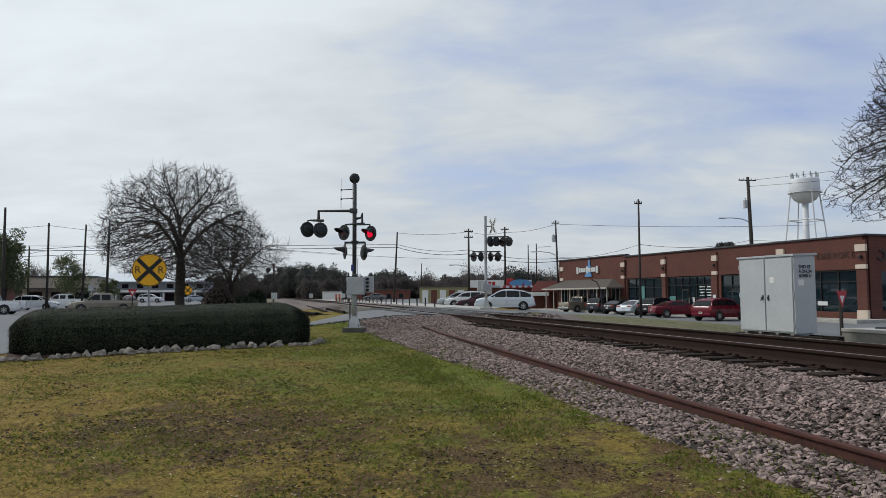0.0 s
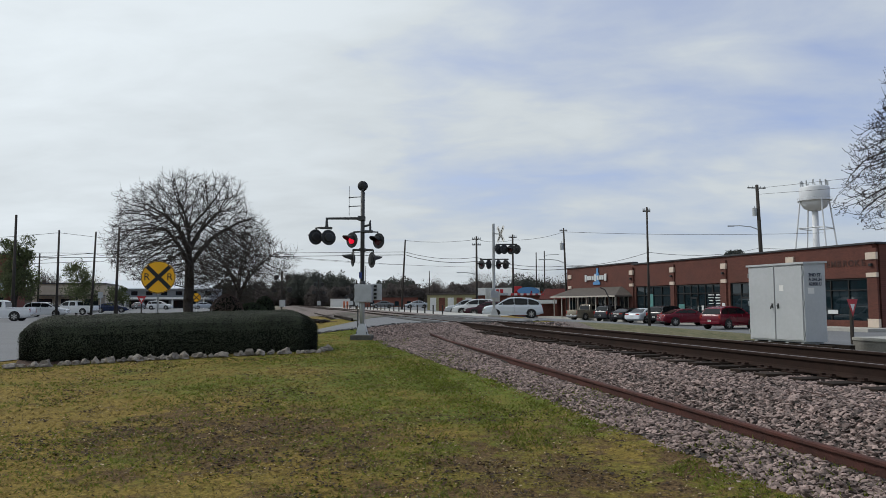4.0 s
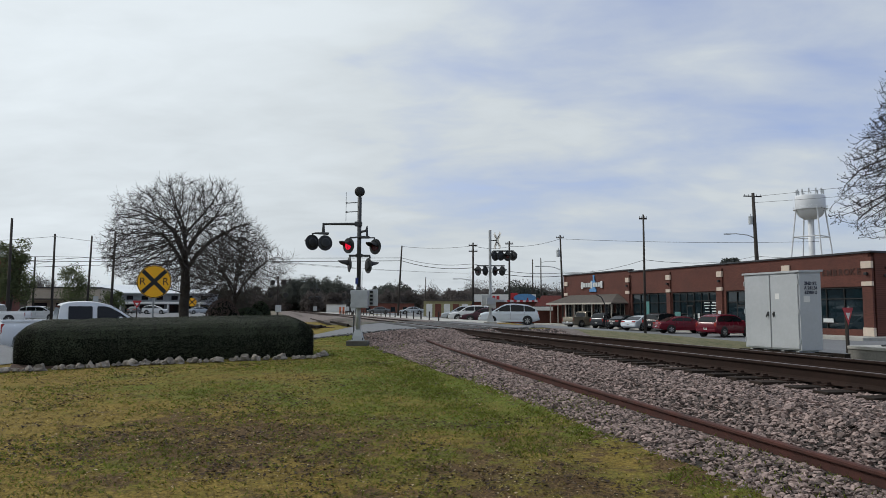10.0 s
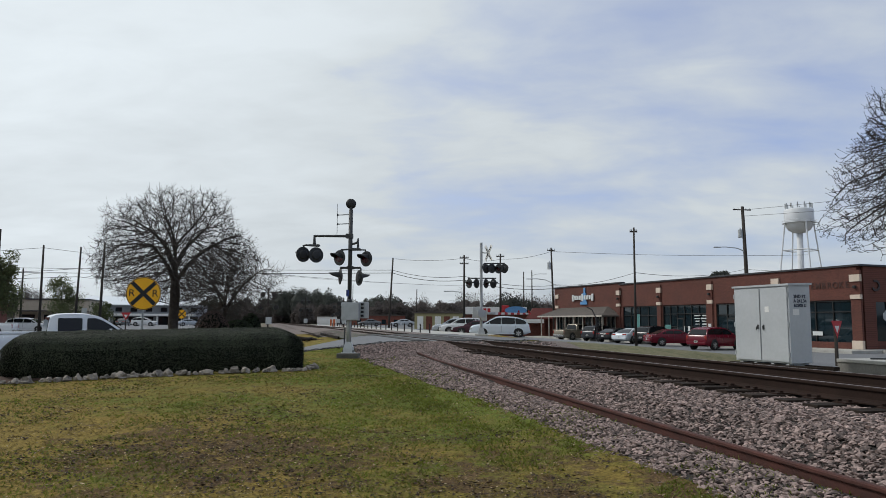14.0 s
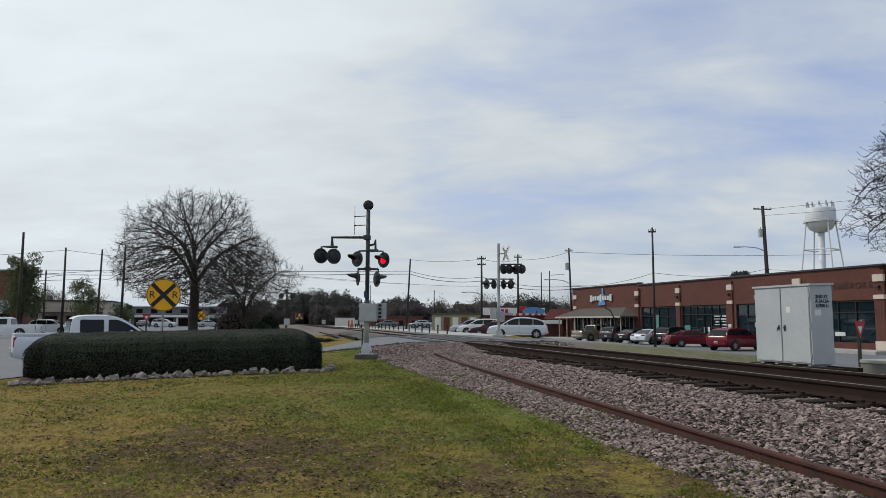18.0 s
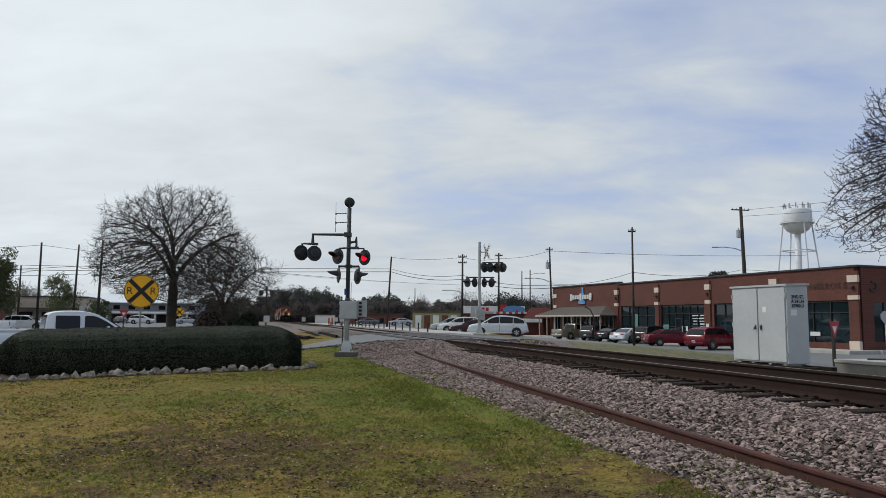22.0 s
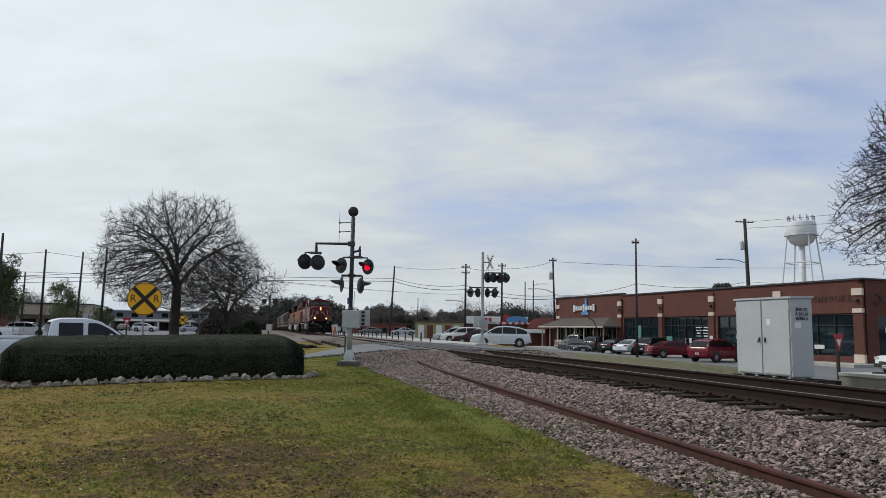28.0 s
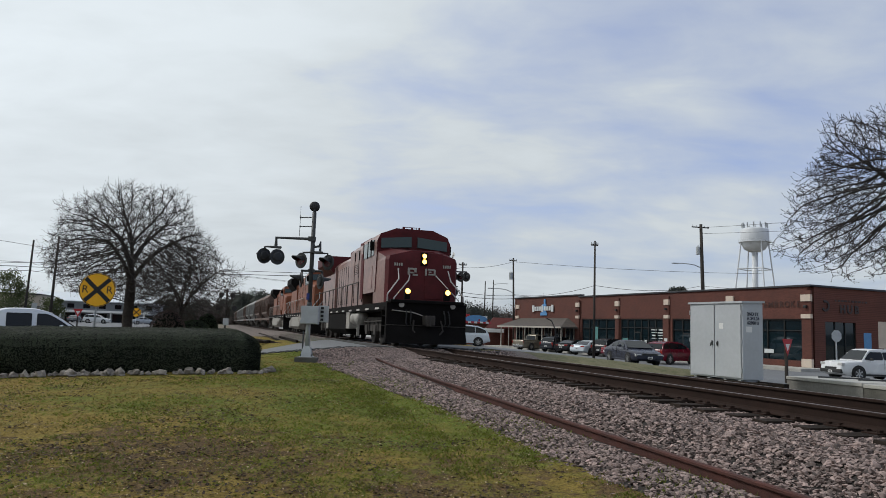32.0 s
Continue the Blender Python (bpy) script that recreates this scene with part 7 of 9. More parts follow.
def wing_building(name, label, origin, yaw, L, D, H, wallm, roofm, extra=None):
    t = thing(name, Matrix.Translation(origin) @ pose(0, 0, 0, 0, 0, yaw), label, "building")
    bm = B()
    box(bm, (L / 2, D / 2, H / 2), (L, D, H))
    part("wall", bm, wallm, t)
    bm = B()
    box(bm, (L / 2, D / 2, H + 0.1), (L + 0.5, D + 0.5, 0.22), bev=0.03)
    part("roof", bm, roofm, t)
    if extra:
        extra(t)
    return t


def rest_extra(t):
    # diner: white fascia with red bars and a red and blue panel
    bm = B()
    box(bm, (4.2, -0.35, 3.35), (8.4, 0.5, 1.0), bev=0.02)
    part("fascia", bm, M["mortar_white"], t, "white sign fascia")
    bm = B()
    for i, x in enumerate((2.2, 2.75, 3.3)):
        box(bm, (x, -0.63, 3.4), (0.4, 0.04, 0.5))
    part("fascia_lettering", bm, M["sign_red"], t)
    bm = B()
    box(bm, (5.4, -0.7, 3.5), (1.2, 0.12, 1.1), bev=0.05)
    part("panel", bm, M["sign_red"], t, "red sign panel")
    bm = B()
    lathe(bm, [(0.02, 0), (1.1, 0), (1.1, 0.12), (0.02, 0.12)], 28, Matrix.Translation((6.9, -0.75, 3.4)) @ Matrix.Diagonal((1.35, 1, 0.48, 1)) @ pose(0, 0, 0, 90))
    part("panel", bm, M["sign_blue"], t, "blue rounded sign panel")
    bm = B()
    loft(bm, [[(8.2, -1.5, 2.3), (14, -1.5, 2.3), (14, 0, 2.3), (8.2, 0, 2.3)], [(9.2, -0.8, 3.7), (13.6, -0.8, 3.7), (13.6, 0, 3.7), (9.2, 0, 3.7)]])
    part("red_roof", bm, mat("dull_red_roof", (0.20, 0.05, 0.042), 0.7, var=0.2), t, "dull red sloping roof")
    for i in range(5):
        bm = B()
        box(bm, (0.7 + i * 1.6, -0.05, 1.3), (1.2, 0.12, 1.5))
        part("window", bm, M["glass"], t)
    bm = B()
    box(bm, (9.3, -1.2, 1.95), (2.6, 0.9, 0.5), bev=0.05)
    part("awning", bm, M["mortar_white"], t)
    for i in range(3):
        bm = B()
        box(bm, (10.5 + i * 1.4, -1.3, 1.15), (0.35, 0.35, 2.3))
        part("porch_post", bm, M["brick_red2"], t)


wing_building("diner", "small diner with white sign fascia and red roof", (2.9, 99.0, -0.2), -4, 14.0, 9, 2.95, M["brick_red2"], M["shingle"], rest_extra)


def store_extra(t):
    for i in range(6):
        bm = B()
        box(bm, (1.0 + i * 1.5, -0.04, 1.35), (1.0, 0.1, 2.5))
        part("roller_door", bm, M["sign_white"] if i % 2 == 0 else M["brick_red2"], t, "white storage door" if i % 2 == 0 else "dark red storage door")


wing_building("storage_building", "low olive-tan storage building with a row of doors", (-4.8, 121.0, -0.1), -12, 22, 8, 3.1, M["olive_siding"], M["shingle"], store_extra)


def house_extra(t):
    for i in range(4):
        bm = B()
        box(bm, (2 + i * 3.2, -0.05, 1.4), (1.1, 0.1, 1.2))
        part("window", bm, M["glass"], t)


wing_building("far_house", "low dark house beyond the street", (-24.0, 190.0, 0.1), 4, 14, 8, 3.0, M["brick_red2"], M["shingle"], house_extra)
wing_building("white_shed", "small white shed beside the far tracks", (-35.6, 205.0, 0.3), 8, 5.5, 3, 2.6, M["mortar_white"], M["shingle"], None)

# ---- left street: brick block with awning, beige shops, long white-roofed market
def brick_left(t):
    bm = B()
    loft(bm, [[(0, -4.2, 2.6), (34, -4.2, 2.6), (34, 0, 4.4), (0, 0, 4.4)], [(0, -4.2, 2.75), (34, -4.2, 2.75), (34, 0, 4.6), (0, 0, 4.6)]])
    part("awning", bm, M["awning"], t, "pale sloping metal awning")
    for i in range(6):
        bm = B()
        box(bm, (3.5 + i * 5.5, -0.04, 1.4), (4.2, 0.12, 2.4))
        part("shop_window", bm, M["glass"], t)
    for i in range(7):
        bm = B()
        rod(bm, (0.6 + i * 5.5, -3.9, 0), (0.6 + i * 5.5, -3.9, 2.65), 0.06, seg=8)
        part("awning_post", bm, M["dark_steel"], t)


wing_building("brick_store", "two-storey red brick store with a pale awning", (-96.5, 98.0, 0.0), 5, 34, 4, 8.6, M["brick_red2"], M["fascia_dark"], brick_left)


def beige_extra(t):
    for i in range(3):
        bm = B()
        box(bm, (1.6 + i * 3.6, -0.04, 1.5), (2.2, 0.12, 2.0))
        part("shop_window", bm, M["glass"], t)
    bm = B()
    box(bm, (5.5, -1.2, 3.1), (11, 2.4, 0.2))
    part("canopy", bm, M["shingle"], t, "brown flat canopy")
    for i in range(4):
        bm = B()
        box(bm, (0.4 + i * 3.4, -2.2, 1.5), (0.2, 0.2, 3.0))
        part("canopy_post", bm, M["beige"], t)


wing_building("beige_shops", "low beige shop building with a flat canopy", (-71.0, 121.0, 0.0), 16, 11, 12, 5.0, M["beige"], M["fascia_dark"], beige_extra)


def market_extra(t):
    bm = B()
    loft(bm, [[(-1, -3, 5.2), (28, -3, 5.2), (28, 8, 7.4), (-1, 8, 7.4)], [(-1, -3, 5.35), (28, -3, 5.35), (28, 8, 7.6), (-1, 8, 7.6)]])
    part("upper_roof", bm, M["metal_roof"], t, "white standing-seam metal roof")
    bm = B()
    box(bm, (13.5, -2.2, 2.95), (28, 3.6, 0.5))
    part("canopy", bm, M["mortar_white"], t, "white canopy fascia")
    for i in range(8):
        bm = B()
        box(bm, (0.6 + i * 3.7, -3.6, 1.4), (0.3, 0.3, 2.8))
        part("canopy_post", bm, M["mortar_white"], t)
        bm = B()
        box(bm, (1.9 + i * 3.55, -0.05, 1.5), (2.2, 0.12, 1.9))
        part("shop_window", bm, M["glass"], t)
        bm = B()
        box(bm, (1.9 + i * 3.55, -0.05, 4.2), (1.5, 0.12, 1.0))
        w = part("upper_window", bm, M["glass"], t)


wing_building("market_building", "long grey-blue market building with white metal roof", (-88.0, 176.0, 0.0), 6, 27, 14, 5.2, M["wall_slate"], M["metal_roof"], market_extra)


# ---- utility poles, lamps and wires
def utility_pole(x, y, ztop, arms=1, lamp_arm=None, lean=(0, 0), drum=False, r=0.16, label="weathered wooden utility pole", arm_yaw=0, arm_w=0.75):
    u, s = us(x, y)
    zb = ground_z(u, s) if abs(s) < 400 else 0
    h = ztop - zb
    t = thing("utility_pole", Matrix.Translation((x, y, zb)), label, "pole")
    bm = B()
    rod(bm, (-lean[0], -lean[1], -0.3), (0, 0, h), r, r * 0.62, 12)
    part("pole", bm, M["wood_pole"], t, soft=True)
    a = radians(arm_yaw)
    for i in range(arms):
        z = h - 0.35 - i * 0.75
        w = arm_w
        bm = B()
        box(bm, (0, 0, 0), (2 * w, 0.1, 0.12), Matrix.Translation((0, 0.12, z)) @ pose(0, 0, 0, 0, 0, arm_yaw))
        c = part("crossarm", bm, M["wood_pole"], t)
        for k in (-0.9, -0.45, 0.45, 0.9):
            bm = B()
            px, py = k * w * math.cos(a), 0.12 + k * w * math.sin(a)
            rod(bm, (px, py, z + 0.05), (px, py, z + 0.24), 0.05, 0.03, 8)
            part("insulator", bm, M["galv"], c)
    if drum:
        bm = B()
        dz_ = h * 0.8
        ax = -lean[0] * 0.2
        rod(bm, (ax - r * 0.8 - 0.21, 0, dz_ - 0.5), (ax - r * 0.8 - 0.21, 0, dz_ + 0.4), 0.25, seg=14)
        rod(bm, (ax - r * 0.8 - 0.21, 0, dz_ + 0.4), (ax - r * 0.8 - 0.21, 0, dz_ + 0.62), 0.05, seg=8)
        box(bm, (ax - r * 0.7, 0, dz_), (r + 0.2, 0.1, 0.12))
        d = part("transformer", bm, M["galv"], t, "grey transformer drum")
    if lamp_arm:
        dx, dz, hz = lamp_arm
        bm = B()
        pipe(bm, [(0, 0, hz), (dx * 0.3, 0, hz + dz * 0.7), (dx * 0.75, 0, hz + dz), (dx, 0, hz + dz * 0.95)], 0.05, 6)
        la = part("lamp_arm", bm, M["galv"], t)
        bm = B()
        box(bm, (dx * 1.12, 0, hz + dz * 0.93), (abs(dx) * 0.3, 0.24, 0.12), bev=0.04)
        part("lamp_head", bm, M["galv"], la)
    return t


utility_pole(16.38, 62.0, 9.8, 1, arm_yaw=0, r=0.12, arm_w=0.32)
utility_pole(14.15, 95.0, 11.4, 1, arm_w=0.5, drum=True, lamp_arm=(-2.6, 0.5, 7.2), lean=(-0.35, 0))
utility_pole(34.14, 82.0, 14.9, 1, drum=True, lamp_arm=(-2.7, 0.45, 10.2), lean=(-0.4, 0), arm_yaw=10, r=0.27, arm_w=1.1)
utility_pole(-7.02, 100.0, 10.4, 0, lean=(0.5, 0))
utility_pole(2.62, 92.0, 10.1, 2, arm_w=0.55, lamp_arm=(-2.0, 0.4, 5.0), r=0.17)
utility_pole(7.23, 92.0, 10.3, 1, arm_w=0.5)
utility_pole(18.3, 150.0, 12.3, 0, lamp_arm=(2.4, 0.4, 10.6))
utility_pole(16.6, 150.0, 12.0, 0)
utility_pole(-43.2, 70.0, 10.4, 0, r=0.17)
utility_pole(-46.1, 83.0, 10.2, 0)
utility_pole(-45.3, 90.0, 10.7, 0, lean=(0.3, 0))
utility_pole(-36.7, 78.0, 10.0, 0, lean=(0.2, 0))
utility_pole(-60.5, 104.0, 9.0, 0, lamp_arm=(5.0, 0.5, 7.6))
utility_pole(-7.0, 190.0, 10.0, 0)
utility_pole(-30.0, 240.0, 14.0, 0, r=0.14)


def wire(name, pts, r=0.02, sag=0.4):
    t = thing(name, pose(0, 0, 0), "thin dark overhead wire between poles", "wire", kind="")
    bm = B()
    out = []
    for a, b in zip(pts, pts[1:]):
        a, b = Vector(a), Vector(b)
        n = 10
        for i in range(n):
            k = i / n
            p = a.lerp(b, k)
            p.z -= sag * 4 * k * (1 - k)
            out.append(p)
    out.append(Vector(pts[-1]))
    pipe(bm, out, r, 5)
    part("strand", bm, M["wire"], t)


wire("overhead_wire", [(-120, 110, 9.6), (-7.02, 100, 8.3), (2.62, 92, 6.9), (14.15, 95.0, 6.0), (60, 96, 6.5)], 0.04, 0.5)
wire("overhead_wire", [(-120, 110, 10.6), (-7.02, 100, 8.7), (2.62, 92, 7.4), (14.15, 95.0, 6.4), (60, 96, 7.0)], 0.03, 0.5)
wire("overhead_wire", [(-7.02, 100, 10.3), (2.62, 92, 9.7), (7.23, 92, 9.6), (14.15, 95, 10.9), (50, 99, 11)], 0.022, 0.3)
wire("overhead_wire", [(14.15, 95.0, 6.6), (16.43, 62.0, 5.9), (34.14, 82.0, 7.7), (54, 62, 6.6)], 0.02, 0.5)
wire("overhead_wire", [(34.14, 82.0, 14.5), (75, 70, 19)], 0.018, 0.5)
wire("overhead_wire", [(34.14, 82.0, 13.8), (75, 70, 17)], 0.018, 0.5)
wire("overhead_wire", [(-90, 92, 8.2), (-45.3, 90, 8.0), (-36.7, 78, 8.4), (10, 210, 12)], 0.03, 0.8)
wire("overhead_wire", [(-90, 90, 10.3), (-46.1, 83, 9.9), (-10, 200, 12)], 0.022, 0.8)
wire("overhead_wire", [(-90, 92, 7.2), (-45.3, 90, 7.0), (-36.7, 78, 7.4)], 0.03, 0.5)


# ---- bent lamp post, sign posts, row of low posts
def bent_post():
    t = thing("lamp_post", Matrix.Translation((12.85, 60.5, -0.2)), "thin dark bent post beside the street", "post")
    bm = B()
    pipe(bm, [(0, 0, 0), (-0.1, 0, 1.2), (-0.15, 0, 2.2), (-0.45, 0.2, 2.9), (-0.85, 0.3, 3.1)], 0.05, 8)
    part("post", bm, M["black"], t)
    bm = B()
    box(bm, (0, 0, 0.03), (0.4, 0.4, 0.1), bev=0.02)
    part("base", bm, M["black"], t)


bent_post()


def bollards():
    first = None
    for i in range(26):
        u, s = 11.2, 50 + i * 3.2
        m = Matrix.Translation(T(u, s, ground_z(u, s)))
        if first is None:
            first = thing("bollard", m, "short dark wooden post beside the railway", "post", "posts beside the railway")
            bm = B()
            box(bm, (0, 0, 0.3), (0.10, 0.10, 0.66), bev=0.01)
            part("post", bm, M["wood_pole"], first)
            bm = B()
            box(bm, (0, 0, 0.64), (0.12, 0.12, 0.05), bev=0.01)
            part("cap", bm, M["black"], first)
        else:
            copy_thing(first, m)


bollards()


def back_sign(x, y, zb, zc, kind):
    t = thing("sign_back", Matrix.Translation((x, y, zb)) @ pose(0, 0, 0, 0, 0, 10), "grey back of a road sign on a steel post", "sign")
    bm = B()
    box(bm, (0, 0.04, (zc - zb + 0.3) / 2), (0.07, 0.05, zc - zb + 0.3))
    part("post", bm, M["galv"], t)
    bm = B()
    if kind == "octagon":
        lathe(bm, [(0.01, -0.004), (0.38, -0.004), (0.38, 0.004), (0.01, 0.004)], 8, Matrix.Translation((0, 0, zc - zb)) @ pose(0, 0, 0, 90) @ pose(0, 0, 0, 0, 0, 22.5))
    else:
        box(bm, (0, 0, zc - zb), (0.9, 0.01, 1.5) if kind == "board" else (0.6, 0.01, 0.75), bev=0.002)
    part("plate", bm, M["galv"] if kind != "board" else M["limestone"], t)


back_sign(26.6, 43.5, -0.15, 2.1, "octagon")
back_sign(27.3, 40.0, -0.15, 2.2, "board")
back_sign(-43.5, 88.0, 0.1, 2.7, "plate")


# ---- water tower
def water_tower():
    t = thing("water_tower", Matrix.Translation((138.5, 280.0, -0.2)), "white elevated water tank on four legs with aerials", "water tower")
    mw = mat("white_tank_paint", (0.62, 0.64, 0.67), 0.5, var=0.05, scale=0.2)
    bm = B()
    lathe(bm, [(0.2, 36.6), (2.2, 36.9), (4.0, 38.0), (5.0, 39.6), (5.35, 40.8), (5.35, 45.6), (5.1, 46.0), (2.6, 46.6), (0.2, 46.8)], 40)
    part("tank", bm, mw, t, soft=True)
    bm = B()
    lathe(bm, [(5.3, 40.6), (6.1, 40.6), (6.1, 40.75), (5.3, 40.75)], 40)
    for r, z in ((6.1, 41.7), (6.1, 41.2)):
        for i in range(24):
            a0, a1 = i * math.pi / 12, (i + 1) * math.pi / 12
            rod(bm, (r * math.cos(a0), r * math.sin(a0), z), (r * math.cos(a1), r * math.sin(a1), z), 0.05, seg=5)
    part("balcony", bm, mw, t)
    bm = B()
    rod(bm, (0, 0, 0), (0, 0, 37.2), 1.15, seg=20)
    part("riser", bm, mw, t, soft=True)
    for i in range(4):
        a = math.pi / 4 + i * math.pi / 2 + 0.75
        bm = B()
        rod(bm, (10.6 * math.cos(a), 10.6 * math.sin(a), 0), (5.5 * math.cos(a), 5.5 * math.sin(a), 41), 0.28, seg=10)
        part("leg", bm, mw, t)
        b2 = a + math.pi / 2
        bm = B()
        for z in (14.0, 30.0):
            k = 10.6 - 5.1 * z / 41
            rod(bm, (k * math.cos(a), k * math.sin(a), z), (k * math.cos(b2), k * math.sin(b2), z), 0.22, seg=8)
        part("strut", bm, mw, t)
    rs = random.Random(2)
    for i in range(12):
        a = i * math.pi / 6
        bm = B()
        rod(bm, (4.6 * math.cos(a), 4.6 * math.sin(a), 45.4), (4.6 * math.cos(a), 4.6 * math.sin(a), 48.4), 0.09, seg=6)
        box(bm, (4.7 * math.cos(a), 4.7 * math.sin(a), 47.4 + rs.uniform(-0.3, 0.5)), (0.4, 0.4, 1.7))
        part("aerial", bm, M["galv"], t)


water_tower()


# ---- far crossing signals and posts down the line
def small_signal(x, y, h, label):
    u, s = us(x, y)
    t = thing("far_signal", Matrix.Translation((x, y, 0.45)), label, "signal")
    bm = B()
    rod(bm, (0, 0, 0), (0, 0, h), 0.11, seg=10)
    part("mast", bm, M["wood_pole"], t)
    for dz in (0.6, 2.3):
        bm = B()
        pipe(bm, [(-0.9, 0, h - dz), (0.9, 0, h - dz)], 0.05)
        part("crossarm", bm, M["dark_steel"], t)
        for x2 in (-0.75, 0.75):
            bm = B()
            lathe(bm, [(0.02, 0), (0.34, 0), (0.34, -0.1), (0.02, -0.3)], 18, Matrix.Translation((x2 * (1 if dz < 1 else -1.4), 0, h - dz - 0.3)) @ pose(0, 0, 0, 90))
            part("flasher", bm, M["black"], t)
    bm = B()
    box(bm, (0.1, 0, 1.2), (0.7, 0.5, 0.9), bev=0.02)
    part("box", bm, M["galv"], t)


small_signal(-23.4, 97.0, 5.6, "distant silver crossing signal mast with black flashers")
small_signal(-28.5, 150.0, 6.0, "distant crossing signal mast with black flashers")
small_signal(-16.5, 120.0, 5.0, "distant crossing signal mast with black flashers")
small_signal(-21.8, 150.0, 5.0, "distant crossing signal mast with black flashers")
for x, y in ((-23.5, 152.0), (-21.0, 140.0), (-18.5, 135.0)):
    o = thing("marker_post", Matrix.Translation((x, y, 0.4)), "orange marker post beside the far crossing", "post")
    bm = B()
    box(bm, (0, 0, 0.8), (0.35, 0.35, 1.6), bev=0.03)
    part("post", bm, mat("orange_post", (0.5, 0.13, 0.05), 0.7), o)


# ---- trees
def tube(verts, faces, p0, p1, r0, r1, n):
    d = (p1 - p0)
    if d.length < 1e-5:
        return
    a = d.orthogonal().normalized()
    b = d.cross(a).normalized()
    k = len(verts)
    for p, r in ((p0, r0), (p1, r1)):
        for i in range(n):
            t = 2 * math.pi * i / n
            verts.append(tuple(p + a * (r * math.cos(t)) + b * (r * math.sin(t))))
    for i in range(n):
        j = (i + 1) % n
        faces.append((k + i, k + j, k + n + j, k + n + i))


def tubes(name, segs, material, parent, soft=False, extra=()):
    """One mesh of many tapered tubes: (from, to, radius, radius, sides); extra: triangles as point triples."""
    verts, faces, base = [], [], 0
    for n in sorted({q[4] for q in segs}):
        p0, p1 = (np.array([tuple(q[k]) for q in segs if q[4] == n]) for k in (0, 1))
        ra, rb = (np.array([q[k] for q in segs if q[4] == n]) for k in (2, 3))
        d = p1 - p0
        d /= np.maximum(1e-6, np.linalg.norm(d, axis=1))[:, None]
        a = np.cross(d, np.where(np.abs(d[:, 1:2]) < 0.9, np.array([[0.0, 1.0, 0.0]]), np.array([[1.0, 0.0, 0.0]])))
        a /= np.linalg.norm(a, axis=1)[:, None]
        b = np.cross(d, a)
        ang = np.arange(n) * 2 * math.pi / n
        rim = a[:, None, :] * np.cos(ang)[None, :, None] + b[:, None, :] * np.sin(ang)[None, :, None]
        ring = np.concatenate((p0[:, None, :] + rim * ra[:, None, None], p1[:, None, :] + rim * rb[:, None, None]), 1)
        verts.append(ring.reshape(-1, 3))
        k = base + np.arange(len(p0))[:, None, None] * 2 * n
        i = np.arange(n)[None, :]
        j = (i + 1) % n
        faces.extend((k + np.stack((i, j, n + j, n + i), 2)).reshape(-1, 4).tolist())
        base += len(p0) * 2 * n
    if len(extra):
        e = np.array(extra).reshape(-1, 3)
        verts.append(e)
        faces.extend((base + np.arange(len(e)).reshape(-1, 3)).tolist())
    return raw(name, np.concatenate(verts).tolist(), faces, material, parent, soft=soft)


